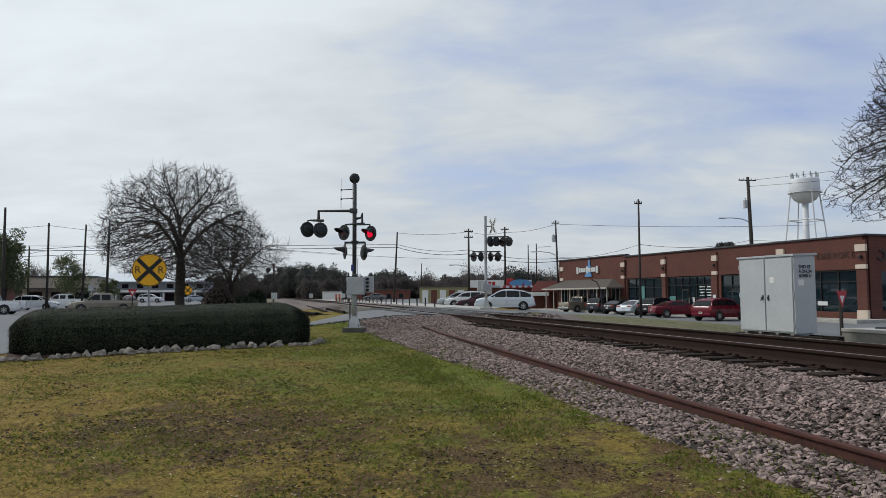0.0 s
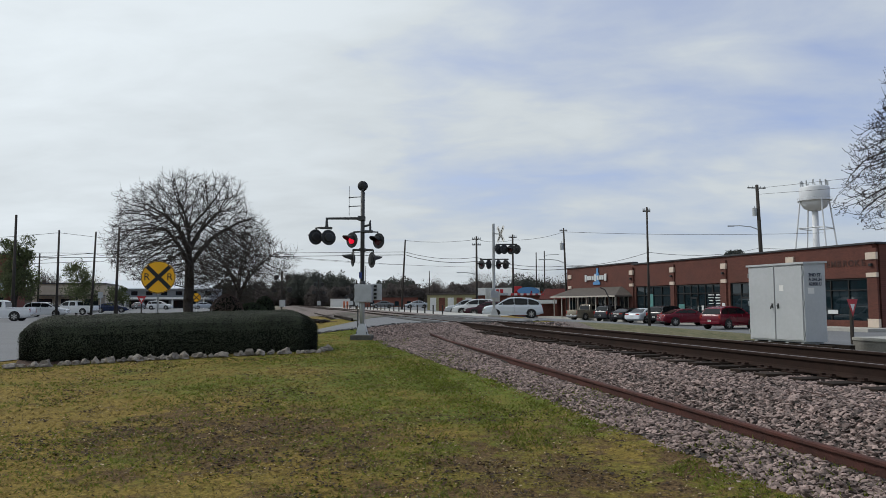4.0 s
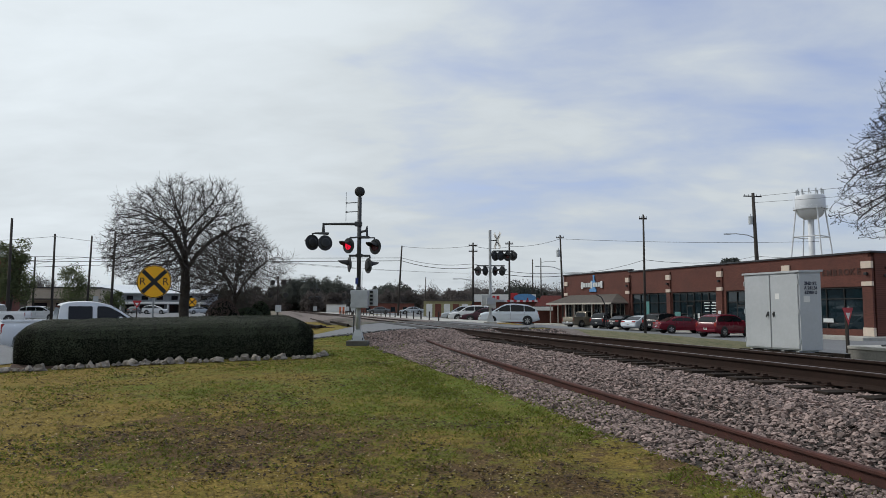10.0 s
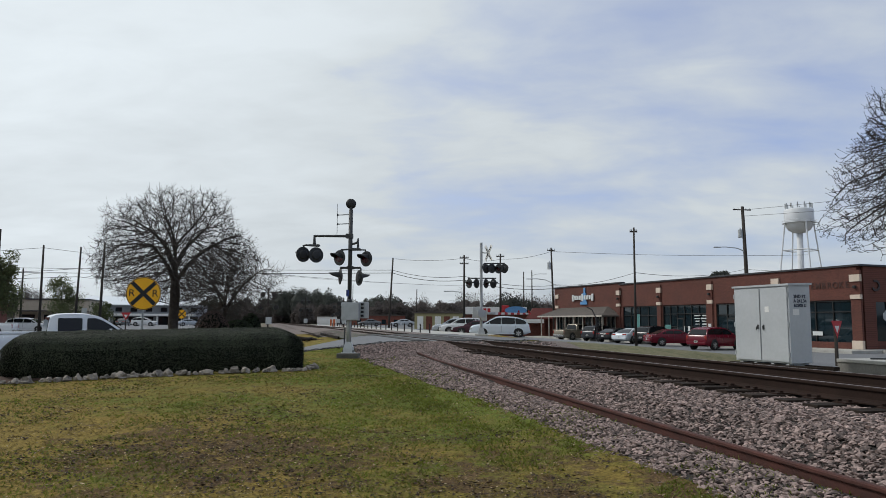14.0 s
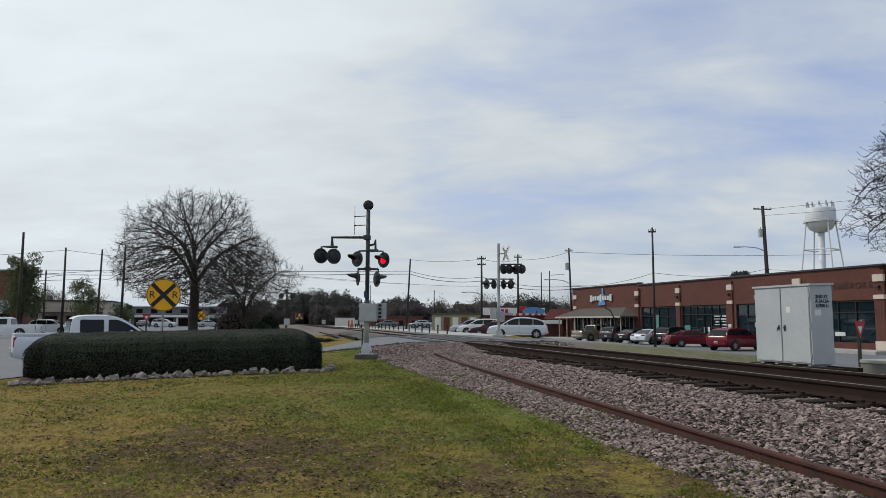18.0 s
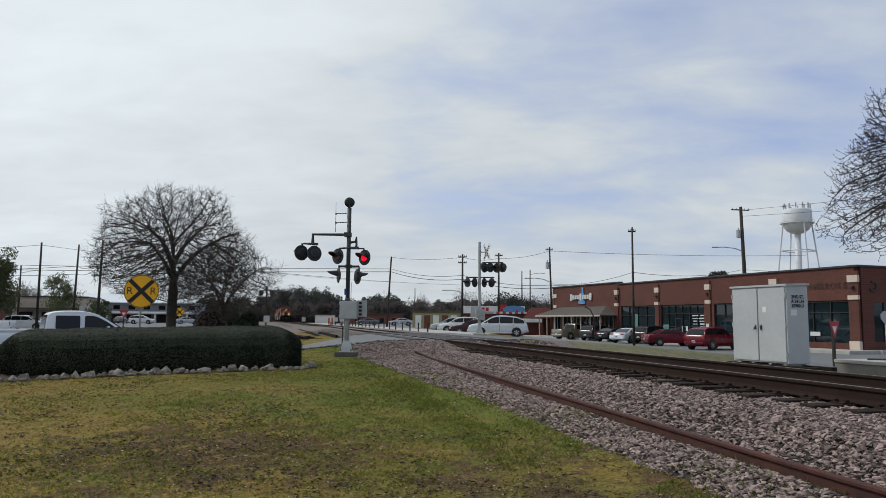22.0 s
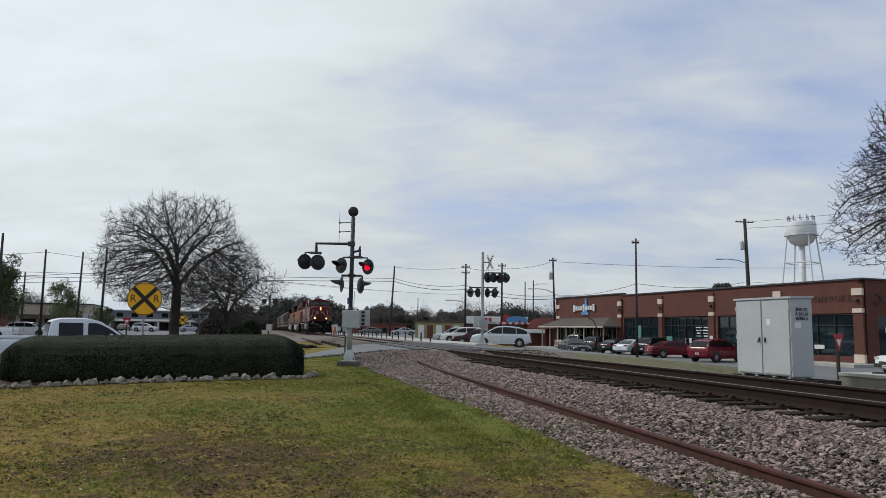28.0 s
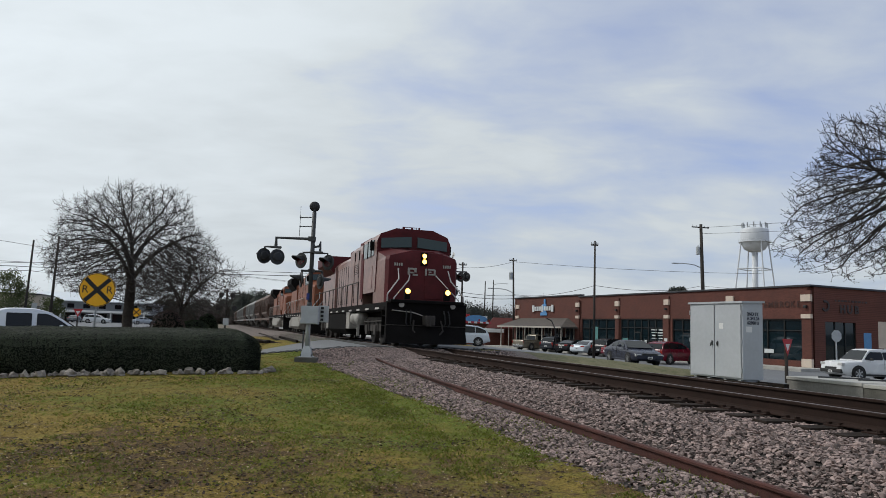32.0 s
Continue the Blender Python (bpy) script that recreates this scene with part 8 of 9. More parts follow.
def bare_tree(name, label, x, y, z, trunk_h, trunk_r, crown, height, seed, limbs=9, depth=5, lean=(0, 0), twig_r=0.008, spread=1.0, buds=False, droop=0.0, leader=0.0, bias=None, twigs="twig", ragged=0.0):
    """Leafless tree grown by forking inside a rounded crown (half width, half depth)."""
    t = thing(name, Matrix.Translation((x, y, z)), label, "tree")
    rs = random.Random(seed)
    v0, f0, v1, f1 = [], [], [], []
    top = Vector((lean[0], lean[1], trunk_h))
    prev, pr = Vector((0, 0, -0.2)), trunk_r * 1.25
    for i in range(1, 6):
        k = i / 5
        q = Vector((lean[0] * k + rs.uniform(-0.05, 0.05), lean[1] * k + rs.uniform(-0.05, 0.05), trunk_h * k))
        r = trunk_r * (1.1 - 0.25 * k)
        tube(v0, f0, prev, q, pr, r, 10)
        prev, pr = q, r
    ctr = Vector((lean[0], lean[1], trunk_h + (height - trunk_h) * 0.42))
    rad = Vector((crown[0], crown[1], (height - trunk_h) * 0.62))

    def inside(p):
        d = p - ctr
        k = (d.x / rad.x) ** 2 + (d.y / rad.y) ** 2 + (d.z / rad.z) ** 2
        if ragged:
            k *= 1 + ragged * noise.noise(d.normalized() * 2.3 + Vector((seed, 0, 0)))
        return k

    def grow(p, d, r, ln, lev):
        n = 3 if lev >= 2 else 4
        steps_ = 3 if lev < 3 else 2
        for i in range(steps_):
            d = (d + Vector((rs.gauss(0, 0.16), rs.gauss(0, 0.16), rs.gauss(0.05 - droop * lev * 0.03, 0.12)))).normalized()
            q = p + d * (ln / steps_)
            r2 = max(twig_r * 0.6, r * 0.82)
            tube(v1, f1, p, q, r, r2, n if r > 0.02 else 3)
            p, r = q, r2
            if lev < depth and i > 0 and inside(p) < 1.25:
                for _ in range(rs.choice((0, 1, 1, 2) if lev < 3 else (0, 1, 1))):
                    side = Vector((rs.gauss(0, 1), rs.gauss(0, 1), rs.gauss(0.25, 0.7))).normalized()
                    nd = (d * 0.75 + side * 0.75 * spread).normalized()
                    grow(p, nd, max(twig_r, r * 0.62), ln * rs.uniform(0.55, 0.8), lev + 1)
        if inside(p) < 1.15 and lev <= depth:
            grow2 = 2 if lev < depth else 0
            for _ in range(grow2):
                side = Vector((rs.gauss(0, 1), rs.gauss(0, 1), rs.gauss(0.2, 0.6))).normalized()
                nd = (d + side * 0.6 * spread).normalized()
                grow(p, nd, max(twig_r, r * 0.75), ln * rs.uniform(0.6, 0.85), lev + 1)
        elif buds:
            k = len(v1)
            for o in ((0.03, 0, 0), (-0.03, 0, 0), (0, 0.03, 0.0), (0, 0, 0.05)):
                v1.append(tuple(p + Vector(o)))
            f1.extend([(k, k + 2, k + 3), (k + 1, k + 2, k + 3), (k, k + 1, k + 3)])
    lead = [prev]
    if leader:
        # the stem goes on through the crown, thinning
        n = 7
        for i in range(1, n + 1):
            q = lead[-1] + Vector((rs.gauss(0, 0.10), rs.gauss(0, 0.10), (height - trunk_h) * leader / n))
            r = trunk_r * (0.85 - 0.72 * i / n)
            tube(v0, f0, lead[-1], q, pr, r, 8)
            lead.append(q)
            pr = r
    for i in range(limbs):
        a = 2.4 * i + rs.uniform(-0.4, 0.4)
        if bias is not None:
            a = radians(bias) + rs.uniform(-1.0, 1.0)
        if leader:
            k = i / max(1, limbs - 1)
            start = lead[min(len(lead) - 1, int(k * (len(lead) - 1) + rs.uniform(0, 0.9)))]
            el = lerp(0.12, 1.15, k ** 1.2) + rs.uniform(-0.15, 0.25)
            ln = (height - trunk_h) * lerp(0.40, 0.20, k) * rs.uniform(0.9, 1.1)
            r = trunk_r * lerp(0.5, 0.16, k)
        else:
            start = Vector((lean[0], lean[1], 0)) * 0.9 + Vector((0, 0, trunk_h * rs.uniform(0.72, 1.0)))
            el = rs.uniform(0.15, 1.25) if i else 1.5
            ln = (height - trunk_h) * rs.uniform(0.30, 0.40)
            r = trunk_r * rs.uniform(0.42, 0.62)
        d = Vector((math.cos(a) * math.cos(el), math.sin(a) * math.cos(el), math.sin(el)))
        grow(start, d, r, ln, 0)
    tr = raw("trunk", v0, f0, M["bark"], t, soft=True)
    cr = raw("crown", v1, f1, M[twigs], t)
    cr["label"] = "bare branches and fine twigs"
    return t


def grown_tree(name, label, x, y, z, trunk_h, trunk_r, ctr, rad, seed, count=2400, step=0.2, limbs=12, stem=0.5, twig_r=0.011, twigs="twig", ragged=0.5, buds=0.0, keep=None, twig_len=0.34, low=0.25):
    """Leafless tree whose branches grow towards free room inside a lobed crown. rad: half width, half depth, reach above and below ctr."""
    t = thing(name, Matrix.Translation((x, y, z)), label, "tree")
    rng = np.random.default_rng(seed)
    ctr = Vector(ctr)

    def fill(p):
        d = Vector(p) - ctr
        k = (d.x / rad[0]) ** 2 + (d.y / rad[1]) ** 2 + (d.z / (rad[2] if d.z > 0 else rad[3])) ** 2
        dn = d.normalized() if d.length > 1e-3 else Vector((0, 0, 1))
        return k * (1 + ragged * noise.noise(dn * 2.1 + Vector((seed, 0.3, 0))) + 0.5 * ragged * noise.noise(dn * 5.0 + Vector((0, seed, 0))))
    room = []
    while len(room) < count:
        p = (ctr.x + rng.uniform(-1.25, 1.25) * rad[0], ctr.y + rng.uniform(-1.25, 1.25) * rad[1], ctr.z + rng.uniform(-1.2 * rad[3], 1.25 * rad[2]))
        if keep and not keep(p):
            continue
        if p[2] < trunk_h * 0.9 or math.hypot(p[0], p[1]) < 3 * step:
            continue
        k = fill(p)
        if k < 1.0 and rng.uniform() < 0.30 + 0.70 * k:
            room.append(p)
    room = np.array(room)
    nodes, par = [Vector((0, 0, -0.2))], [-1]

    def extend(i, q):
        nodes.append(Vector(q))
        par.append(i)
        return len(nodes) - 1
    # stem through the lower crown, a little crooked
    top = trunk_h + (ctr.z + rad[2] - trunk_h) * stem
    stem_ids, i, zz = [], 0, 0.0
    wob = Vector((0, 0, 0))
    while zz < top:
        zz += step
        wob += Vector((rng.normal(0, 0.012), rng.normal(0, 0.012), 0))
        f = smooth(trunk_h, top, zz)
        i = extend(i, (wob.x + ctr.x * 0.35 * f, wob.y + ctr.y * 0.35 * f, zz))
        stem_ids.append((i, zz))
    # main limbs arch out of the stem, low ones flat and long, high ones steep
    for j in range(limbs):
        k = j / max(1, limbs - 1)
        h = lerp(trunk_h, top * 0.97, k ** 1.1)
        i = min(stem_ids, key=lambda q: abs(q[1] - h))[0]
        az, el = 2.4 * j + rng.uniform(-0.35, 0.35), lerp(low, 1.15, k) + rng.uniform(-0.1, 0.15)
        if keep and not keep(nodes[i] + Vector((math.cos(az), math.sin(az), 0.3)) * rad[0] * 0.6):
            continue
        d = Vector((math.cos(az) * math.cos(el), math.sin(az) * math.cos(el), math.sin(el)))
        d = (d + Vector((0, 0, 0.85))).normalized()
        for _ in range(60):
            p = nodes[i] + d * step
            if fill(p) > 0.42:
                break
            i = extend(i, p)
            flat = Vector((math.cos(az), math.sin(az), math.tan(el) * 0.55)).normalized()
            d = (d + flat * 0.09 + Vector(rng.normal(0, 0.05, 3))).normalized()
    # grow into the free room
    pos = np.array([tuple(p) for p in nodes])
    d2 = ((room[:, None, :] - pos[None]) ** 2).sum(2)
    near, dist = d2.argmin(1), np.sqrt(d2.min(1))
    reach, kill = step * 9, step * 1.7
    stale, shoots = np.zeros(len(room), int), [0] * len(nodes)
    for _ in range(140):
        act = dist < reach
        if not act.any():
            break
        idx = np.nonzero(act)[0]
        pos = np.array([tuple(p) for p in nodes])
        vec = room[idx] - pos[near[idx]]
        vec /= np.maximum(1e-6, np.linalg.norm(vec, axis=1))[:, None]
        pull = np.zeros_like(pos)
        np.add.at(pull, near[idx], vec)
        fresh = []
        for k in np.unique(near[idx]).tolist():
            if shoots[k] > 2 or nodes[k].z < trunk_h * 0.85:
                continue
            back = nodes[k] - nodes[par[k]]
            v = Vector(pull[k]).normalized() + back.normalized() * 0.3 + Vector((0, 0, 0.08)) + Vector(rng.normal(0, 0.10, 3))
            fresh.append(extend(k, nodes[k] + v.normalized() * step))
            shoots[k] += 1
            shoots.append(0)
        if not fresh:
            break
        fp = np.array([tuple(nodes[k]) for k in fresh])
        nd = np.sqrt(((room[:, None, :] - fp[None]) ** 2).sum(2))
        m = nd.min(1)
        better = m < dist
        near[better] = np.array(fresh)[nd.argmin(1)[better]]
        dist = np.minimum(dist, m)
        stale = np.where(better, 0, stale + act)
        live = (dist > kill) & (stale < 5)
        if not live.any():
            break
        room, near, dist, stale = room[live], near[live], dist[live], stale[live]
    n = len(nodes)
    kids = [0] * n
    for k in range(1, n):
        kids[par[k]] += 1
    tips = sum(1 for k in kids if k == 0)
    e = math.log(max(2, tips)) / math.log(trunk_r / twig_r)
    acc = [0.0] * n
    for k in range(n - 1, -1, -1):
        if kids[k] == 0:
            acc[k] = twig_r ** e
        if par[k] >= 0:
            acc[par[k]] += acc[k]
    r = [a ** (1 / e) for a in acc]
    main = {}
    for k in range(1, n):
        if par[k] not in main or r[k] > r[main[par[k]]]:
            main[par[k]] = k
    wood, fine_, bud = [], [], []
    for k in range(1, n):
        p, q = nodes[par[k]], nodes[k]
        ra, rb = r[par[k]] if main[par[k]] == k else min(r[par[k]], r[k] * 1.25), r[k]
        if par[k] == 0:
            ra = r[k] * 1.45
        thick = rb > trunk_r * 0.4
        (wood if thick else fine_).append((p, q + (q - p) * (0.3 if thick else 0.0), ra, rb * (0.97 if thick else 1.0), 10 if thick else 6 if rb > 0.05 else 4 if rb > 0.022 else 3))
        if rb < twig_r * 2.4:
            d = (q - p).normalized()
            for _ in range(4 if kids[k] == 0 else int(rng.uniform(0, 2.5))):
                side = Vector(rng.normal(0, 1, 3))
                side = (side - d * side.dot(d)).normalized()
                w = (d * 0.8 + side * rng.uniform(0.35, 0.95) + Vector((0, 0, 0.28))).normalized()
                ln = twig_len * rng.uniform(0.5, 1.4)
                a = p.lerp(q, rng.uniform(0.2, 1.0))
                b = a + w * ln * 0.55
                c = b + (w + Vector((0, 0, 0.25)) + Vector(rng.normal(0, 0.2, 3))).normalized() * ln * 0.5
                fine_.append((a, b, twig_r * 0.8, twig_r * 0.62, 3))
                fine_.append((b, c, twig_r * 0.62, twig_r * 0.4, 3))
                if buds:
                    h = buds * rng.uniform(0.6, 1.2)
                    o = [tuple(c + Vector(v) * h) for v in ((1, 0, 0), (0, 1, 0), (-1, 0, 0), (0, -1, 0), (0, 0, 1.4), (0, 0, -1))]
                    bud.extend([(o[i], o[(i + 1) % 4], o[m_]) for m_ in (4, 5) for i in range(4)])
    tubes("trunk", wood, M["bark"], t, soft=True)
    tubes("crown", fine_, M[twigs], t, extra=bud)["label"] = "bare branches and fine twigs"
    return t


def leafy_tree(name, label, x, y, z, height, trunk_h, crown_r, seed, material, n=2600, size=0.16, cat="tree", clumps=26):
    t = thing(name, Matrix.Translation((x, y, z)), label, cat)
    rs = random.Random(seed)
    v, f = [], []
    prev = Vector((0, 0, -0.1))
    for i in range(1, 7):
        q = Vector((rs.uniform(-0.1, 0.1), rs.uniform(-0.1, 0.1), height * 0.8 * i / 6))
        tube(v, f, prev, q, 0.05 * height * (1 - (i - 1) / 7) * 0.5, 0.05 * height * (1 - i / 7) * 0.5, 8)
        if i > 1:
            for _ in range(2):
                a = rs.uniform(0, 6.28)
                tube(v, f, q, q + Vector((math.cos(a), math.sin(a), 0.4)) * crown_r * 0.6, 0.03, 0.012, 5)
        prev = q
    raw("trunk", v, f, M["bark"], t, soft=True)
    cl = []
    for i in range(clumps):
        h = rs.uniform(0.0, 1.0)
        a, rr = rs.uniform(0, 6.28), crown_r * rs.uniform(0.2, 0.75) * (1 - 0.55 * h ** 1.6)
        cl.append((Vector((rr * math.cos(a), rr * math.sin(a), trunk_h + (height - trunk_h) * (0.08 + 0.86 * h))), crown_r * rs.uniform(0.22, 0.42) * (1 - 0.35 * h)))
    pts = []
    for i in range(n):
        c, r = rs.choice(cl)
        d = Vector((rs.gauss(0, 1), rs.gauss(0, 1), rs.gauss(0, 1))).normalized()
        pts.append((c + d * r * rs.uniform(0.55, 1.08), d))
    leaf_cloud("crown", pts, size, material, t, seed, aspect=0.6)
    return t


def shrub(name, label, x, y, z, rx, rz, seed, material, n=2500, size=0.06):
    t = thing(name, Matrix.Translation((x, y, z)), label, "shrub")
    bm = B()
    bmesh.ops.create_icosphere(bm, subdivisions=3, radius=1.0)
    for v in bm.verts:
        v.co *= 1 + 0.12 * noise.noise(v.co * 2 + Vector((seed, 0, 0)))
        v.co.x *= rx * 0.95
        v.co.y *= rx * 0.8
        v.co.z = max(-0.5, v.co.z) * rz * 0.93 + rz * 0.5
    # solid core, coloured as the shade behind the leaves
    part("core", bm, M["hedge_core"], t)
    rs = random.Random(seed)
    pts = []
    for i in range(n):
        d = Vector((rs.gauss(0, 1), rs.gauss(0, 1), rs.gauss(0.2, 1))).normalized()
        if d.z < -0.45:
            continue
        pts.append(((d.x * rx, d.y * rx * 0.85, d.z * rz + rz * 0.5), d))
    leaf_cloud("foliage", pts, size, material, t, seed)


grown_tree("bare_tree", "large leafless spreading tree behind the hedge", -15.6, 42.0, 0.1, 1.75, 0.29, (0.0, 0, 4.3), (4.7, 4.3, 4.95, 1.8), 11, count=8600, step=0.15, limbs=19, stem=0.62, twig_r=0.0102, ragged=0.32, twig_len=0.42, low=0.35)
grown_tree("bare_tree", "smaller brownish leafless tree behind the large one", -14.2, 47.0, 0.1, 0.8, 0.15, (0.3, 0, 3.4), (3.2, 2.8, 2.9, 2.5), 15, count=4200, step=0.14, limbs=12, stem=0.4, twig_r=0.0095, twigs="twig_pale", ragged=0.45, low=0.05, twig_len=0.42)
grown_tree("bare_tree", "leafless tree with budded twigs beside the brick shops", 26.0, 31.0, 0.0, 3.2, 0.34, (0.0, 0, 7.8), (8.3, 5.0, 4.7, 3.6), 23, count=7000, step=0.19, limbs=26, stem=0.6, twig_r=0.0115, ragged=0.5, buds=0.026, keep=lambda p: p[0] < -2.6, twig_len=0.34, low=0.1)
shrub("round_shrub", "rounded reddish-brown clipped shrub", -12.05, 38.0, 0.25, 0.9, 1.25, 3, M["leaf_red"])
shrub("round_shrub", "dark rounded clipped shrub", -12.2, 46.0, 0.3, 0.68, 1.2, 4, M["leaf_dark"])
shrub("low_shrub", "low flat clipped shrub", -12.4, 44.0, 0.25, 1.1, 0.95, 5, M["leaf_dark"])
leafy_tree("live_oak", "dense evergreen street tree", -49.0, 80.0, 0.1, 9.2, 2.3, 3.3, 31, M["leaf_oak"], n=11000, size=0.10, clumps=40)
leafy_tree("live_oak", "open evergreen street tree", -50.6, 96.0, 0.1, 7.2, 1.9, 3.4, 32, M["leaf_oak"], n=5200, size=0.10)
leafy_tree("live_oak", "small evergreen street tree", -47.0, 100.0, 0.1, 4.2, 1.6, 2.2, 33, M["leaf_oak"], n=2000, size=0.11)
leafy_tree("pine_tree", "round-topped pine behind the shops", 49.0, 128.0, 0.0, 10.4, 5.5, 3.6, 34, M["far_pine"], n=3000, size=0.22)
leafy_tree("pine_tree", "pine showing over the shop roof", 37.5, 150.0, 0.0, 9.3, 5.0, 3.2, 35, M["far_pine"], n=1600, size=0.25)
bare_tree("bare_tree", "leafless tree rising behind the shops", -88.0, 200.0, 0.0, 3.3, 0.3, (6, 5), 10.2, 41, limbs=10, depth=4, twig_r=0.018, twigs="twig_pale")
bare_tree("bare_tree", "leafless tree rising behind the shops", -112.0, 195.0, 0.0, 3.5, 0.3, (7, 6), 11.2, 42, limbs=10, depth=4, twig_r=0.018, twigs="twig_pale")
bare_tree("bare_tree", "leafless tree rising behind the shops", -124.0, 176.0, 0.0, 4.0, 0.3, (7, 6), 12.0, 43, limbs=10, depth=4, twig_r=0.018, twigs="twig_pale")


# ---- woods on the horizon
def far_woods(name, label, spans, material, seed, lacy):
    """Crowns of many small blades along (bearing from, to, distance, height low, height high, count)."""
    rng = np.random.default_rng(seed)
    vs, masses, sides = [], [], 3 if lacy else 4
    for b0, b1, dist, h0, h1, cnt in spans:
        for _ in range(cnt):
            b = radians(rng.uniform(b0, b1))
            d = dist * rng.uniform(0.92, 1.1)
            cx, cy, h = d * math.sin(b), d * math.cos(b), rng.uniform(h0, h1)
            w = h * rng.uniform(0.30, 0.5)
            masses.append((cx, cy, w, h))
            n = 1000 if lacy else 2300
            v = rng.normal(0, 1, (n, 3))
            v /= np.linalg.norm(v, axis=1)[:, None]
            k = rng.uniform(0.4 if lacy else 0.72, 1.04, (n, 1))
            # lumps on the crown's outline
            lump = 1 + 0.16 * np.sin(v[:, :1] * 5 + seed + cx) + 0.12 * np.sin(v[:, 2:] * 7 + cy)
            p = np.array((cx, cy, h * 0.5)) + v * k * lump * np.array((w, w, h * 0.5))
            p[:, 2] = np.abs(p[:, 2])
            if lacy:
                e = np.stack((v[:, 0] * 0.5 + rng.normal(0, 0.35, n), rng.normal(0, 0.3, n), np.abs(v[:, 2]) * 0.8 + 0.1), 1) * rng.uniform(0.4, 0.95, (n, 1))
                s = rng.normal(0, 0.045, (n, 3))
                q = np.stack((p - s, p + s, p + e), 1)
            else:
                a, c = rng.normal(0, 0.15, (n, 3)), rng.normal(0, 0.15, (n, 3))
                q = np.stack((p - a, p + c, p + a, p - c), 1)
            vs.append(q.reshape(-1, 3))
    verts = np.concatenate(vs).tolist()
    faces = np.arange(len(verts)).reshape(-1, sides).tolist()
    for cx, cy, w, h in masses:
        # inner mass of the crown
        k, n, m = len(verts), 9, 6
        for j in range(m + 1):
            el = math.pi * (j / m - 0.5)
            for i in range(n):
                a = 2 * math.pi * i / n
                r = (0.5 if lacy else 0.74) * (1 + 0.22 * noise.noise((cx + i * 1.7, cy + j * 1.3, seed)))
                verts.append((cx + w * r * math.cos(el) * math.cos(a), cy + w * r * math.cos(el) * math.sin(a), max(0.0, h * 0.5 + h * 0.5 * r * math.sin(el))))
        for j in range(m):
            for i in range(n):
                q = (i + 1) % n
                faces.append((k + j * n + i, k + j * n + q, k + (j + 1) * n + q, k + (j + 1) * n + i))
    return tagged(raw(name, verts, faces, material), label, "woods", kind="stuff")


far_woods("far_pine_woods", "dark pine woods on the horizon", [(-12.6, -9.0, 300, 11, 14, 22), (-9.5, -3.5, 290, 8.5, 11, 26), (4.6, 7.0, 260, 8.5, 11, 6), (-20, -12.5, 330, 9, 12, 16)], M["far_pine"], 51, False)
far_woods("far_bare_woods", "brown-grey leafless woods on the horizon", [(-11.5, -5.5, 250, 6, 8, 18), (-4.8, 2.0, 240, 6.5, 10.5, 26), (1.5, 9.5, 270, 8, 12.5, 30), (-22, -12, 300, 8, 11, 14), (-32, -22, 260, 8, 13, 12), (9, 12, 240, 10, 13, 6)], M["far_wood"], 52, True)
far_woods("far_thicket", "brown leafless thicket on the horizon", [(-5.4, 1.0, 236, 5, 8, 26), (-11.5, -5, 245, 5, 7.5, 20), (1, 9, 262, 6, 9, 24), (-30, -12, 300, 4, 6, 30)], M["far_wood"], 53, False)
tagged(raw("backdrop_woods", [(600 * math.sin(radians(a)), 600 * math.cos(radians(a)), z) for a in range(-180, 181, 4) for z in (-1, 9 + 3 * math.sin(a * 0.7))],
           [(2 * i, 2 * i + 2, 2 * i + 3, 2 * i + 1) for i in range(90)], M["far_wood"]), "plain belt of distant woods on the horizon", "backdrop", kind="structure")


# ---- what moves
TRAIN_S = [(0, 581.5), (6, 477.0), (10, 407.0), (14, 337.0), (19, 250.0), (23, 180.3), (25.5, 136.8), (27.5, 103.8), (28.5, 86.8), (29, 78.3), (29.5, 68.9), (30, 59.5), (30.5, 50.8), (31, 41.8), (31.5, 33.1), (32, 24.5)]


def rail_pose(s, length):
    a, b = T(track_u(s + 3), s + 3), T(track_u(s + length - 3), s + length - 3)
    d = b - a
    yaw = math.degrees(math.atan2(-d.x, d.y))
    return Matrix.Translation((*T(track_u(s), s)[:2], RAIL_Z)) @ pose(0, 0, 0, 0, 0, yaw)


def drive(ob, kind, rows):
    """Rows of t, x, y of the middle, yaw."""
    out = [(t, at_centre(x, y, yaw, kind)) for t, x, y, yaw in rows]
    walk(ob, out)


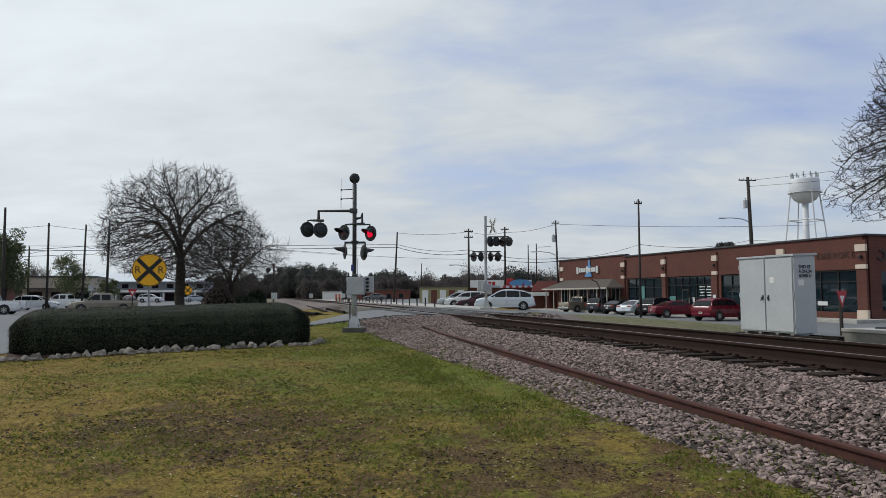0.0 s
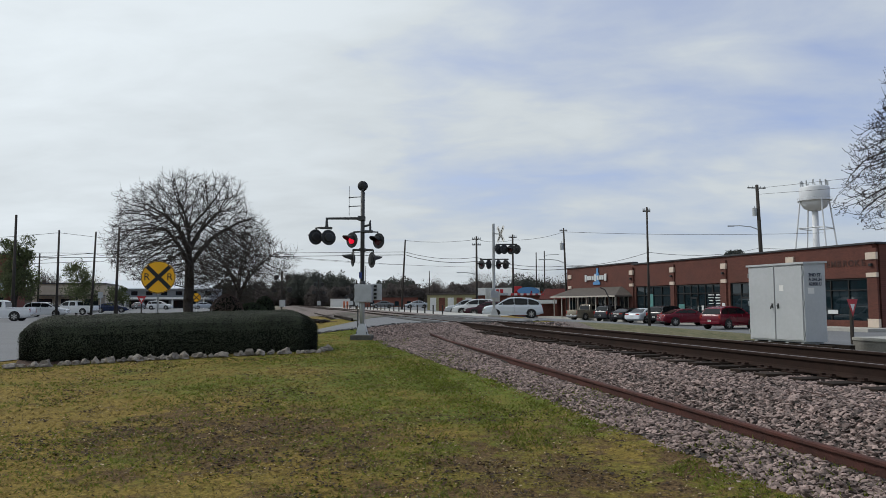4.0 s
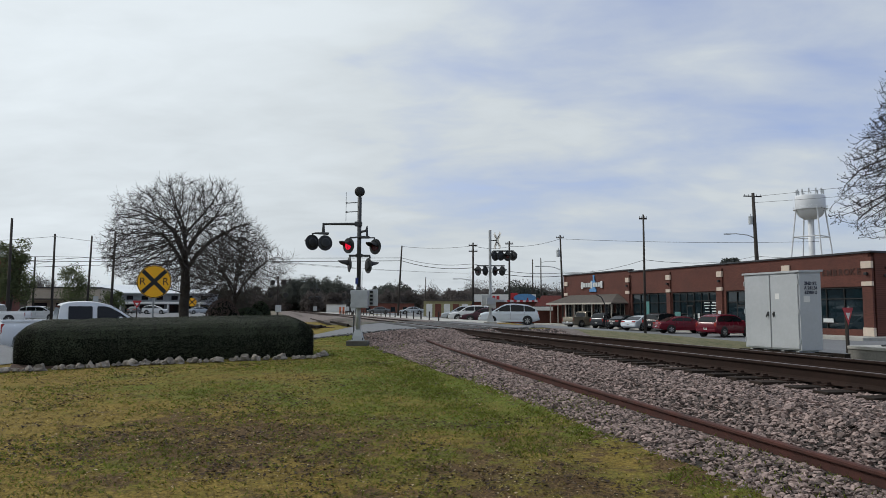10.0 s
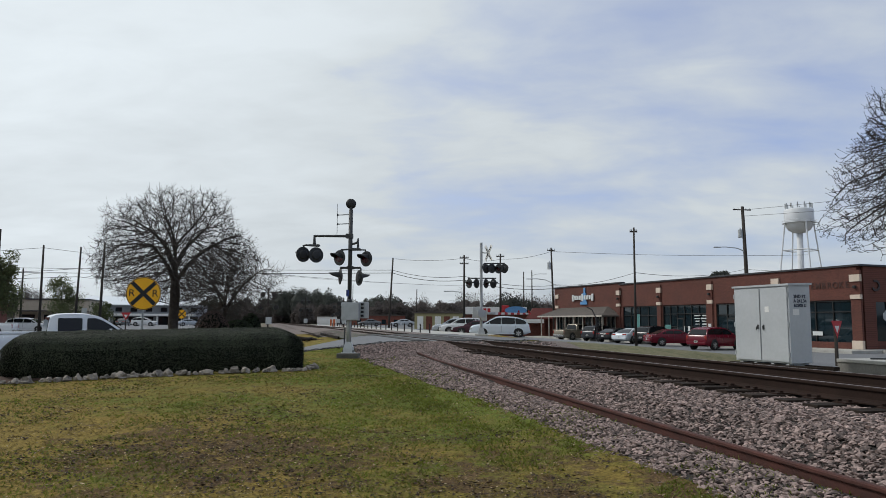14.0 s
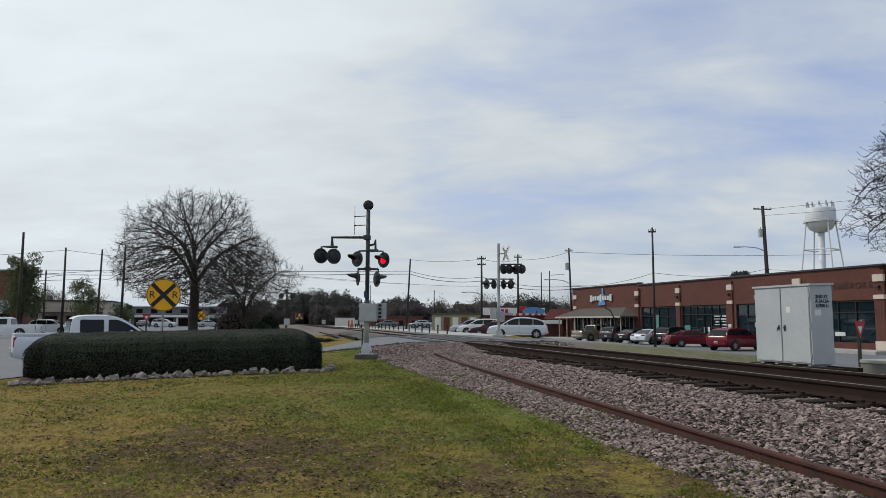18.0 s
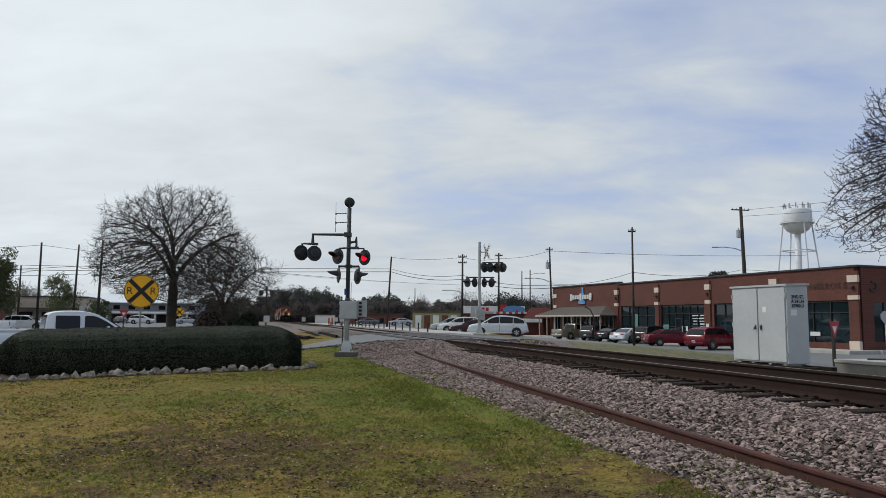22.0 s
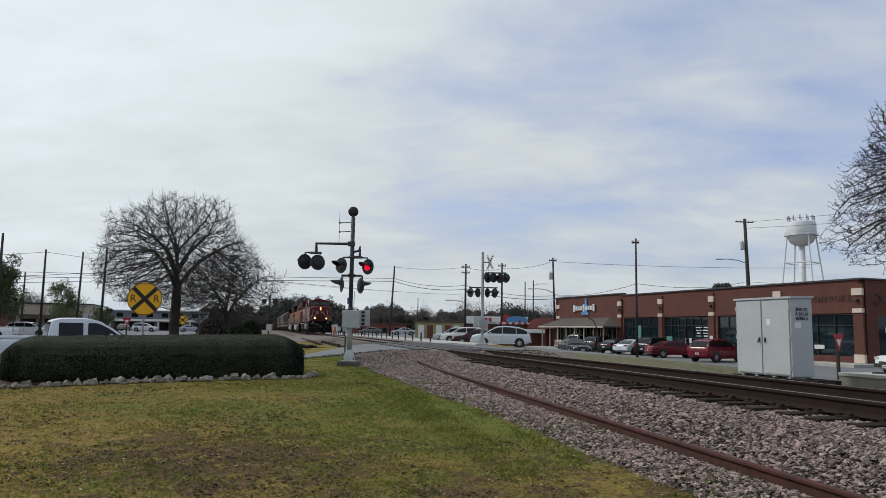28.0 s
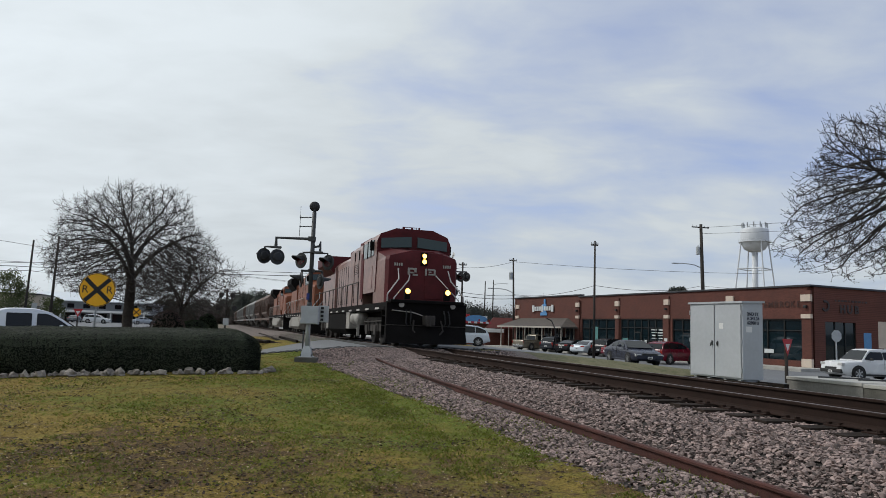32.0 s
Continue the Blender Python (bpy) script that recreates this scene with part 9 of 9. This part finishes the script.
def motions():
    for ob, off, ln in TRAIN:
        walk(ob, [(t, rail_pose(s + off, ln)) for t, s in TRAIN_S])
    # pickup that rolls up behind the hedge and waits
    drive(near_truck, "midsize", [(0, -37.29, 13.42, -66), (5.0, -26.6, 18.6, -63), (6.2, -20.9, 21.6, -62), (7.0, -17.65, 23.3, -61), (7.6, -16.0, 24.2, -60), (8.0, -15.25, 24.6, -59), (8.5, -14.50, 24.9, -58),
                                  (9.0, -13.65, 25.25, -57), (9.5, -13.10, 25.45, -57), (10.0, -12.85, 25.55, -56), (11.0, -12.82, 25.60, -56), (20.0, -12.82, 25.60, -56), (32.0, -12.82, 25.60, -56)])
    drive(old_truck, "pickup", [(0, -31.5, 66.0, 120), (0.3, -31.6, 63.2, 125), (0.7, -32.2, 58.5, 130), (1.0, -32.6, 55.0, 128), (1.3, -33.8, 51.5, 120), (1.6, -35.4, 48.8, 112), (2.2, -40.0, 46.0, 104), (3.5, -52.0, 43.0, 100), (32, -53.0, 42.8, 100)])
    drive(far_sedan, "sedan", [(0, 4.5, 138, 100), (1.2, -1.5, 140, 100), (2.0, -5.0, 141, 100), (3.0, -7.0, 142, 100), (5.5, -8.0, 142, 100), (32, -8.0, 142, 100)])
    drive(dark_sedan, "sedan", [(0, 60, 165, 90), (14, 12.0, 152, 90), (16.5, -3.4, 147, 92), (17.1, -5.0, 146, 104), (18, -7.0, 143, 140), (19, -6.6, 140, 185), (20, -5.4, 138, 215), (21, -3.6, 135, 225), (21.5, -2.2, 133, 222),
                                (24, 6.0, 108, 200), (26, 10.5, 87, 194), (28, 12.4, 69.5, 188), (29, 13.1, 62.8, 187), (30, 13.7, 56.5, 187), (31, 14.0, 50.2, 186), (32, 14.1, 44.2, 186)])
    drive(white_suv, "boxy", [(0, 62, 42, 110), (21, 40.0, 40.2, 104), (22, 34.5, 40.3, 100), (23, 29.2, 40.4, 98), (24, 27.0, 40.5, 97), (25, 26.6, 40.5, 97), (32, 26.6, 40.5, 97)])
    # the two lit flashers show in turn, as their added discs turn aside
    period, share_on = 1.458, 0.46
    for sh, side in FLASHING:
        def is_open(t):
            if 11.6 < t < 14.9 or t > 28.9:
                return False
            right = ((t / period + 0.1) % 1.0) < share_on
            return right == (side == "right")
        rows, state, t = [], is_open(0.0), 0.0
        rows.append((0.0, state))
        while t < 32.0:
            t = round(t + 0.1, 3)
            if is_open(t) != state:
                rows.append((round(t - 0.0667, 3), state))
                state = not state
                rows.append((t, state))
        rows.append((32.0, state))
        walk(sh, [(k, Matrix.Translation((0, -0.018, 0)) @ pose(0, 0, 0, 0, 0, -44.6 if o else 0)) for k, o in rows])


motions()
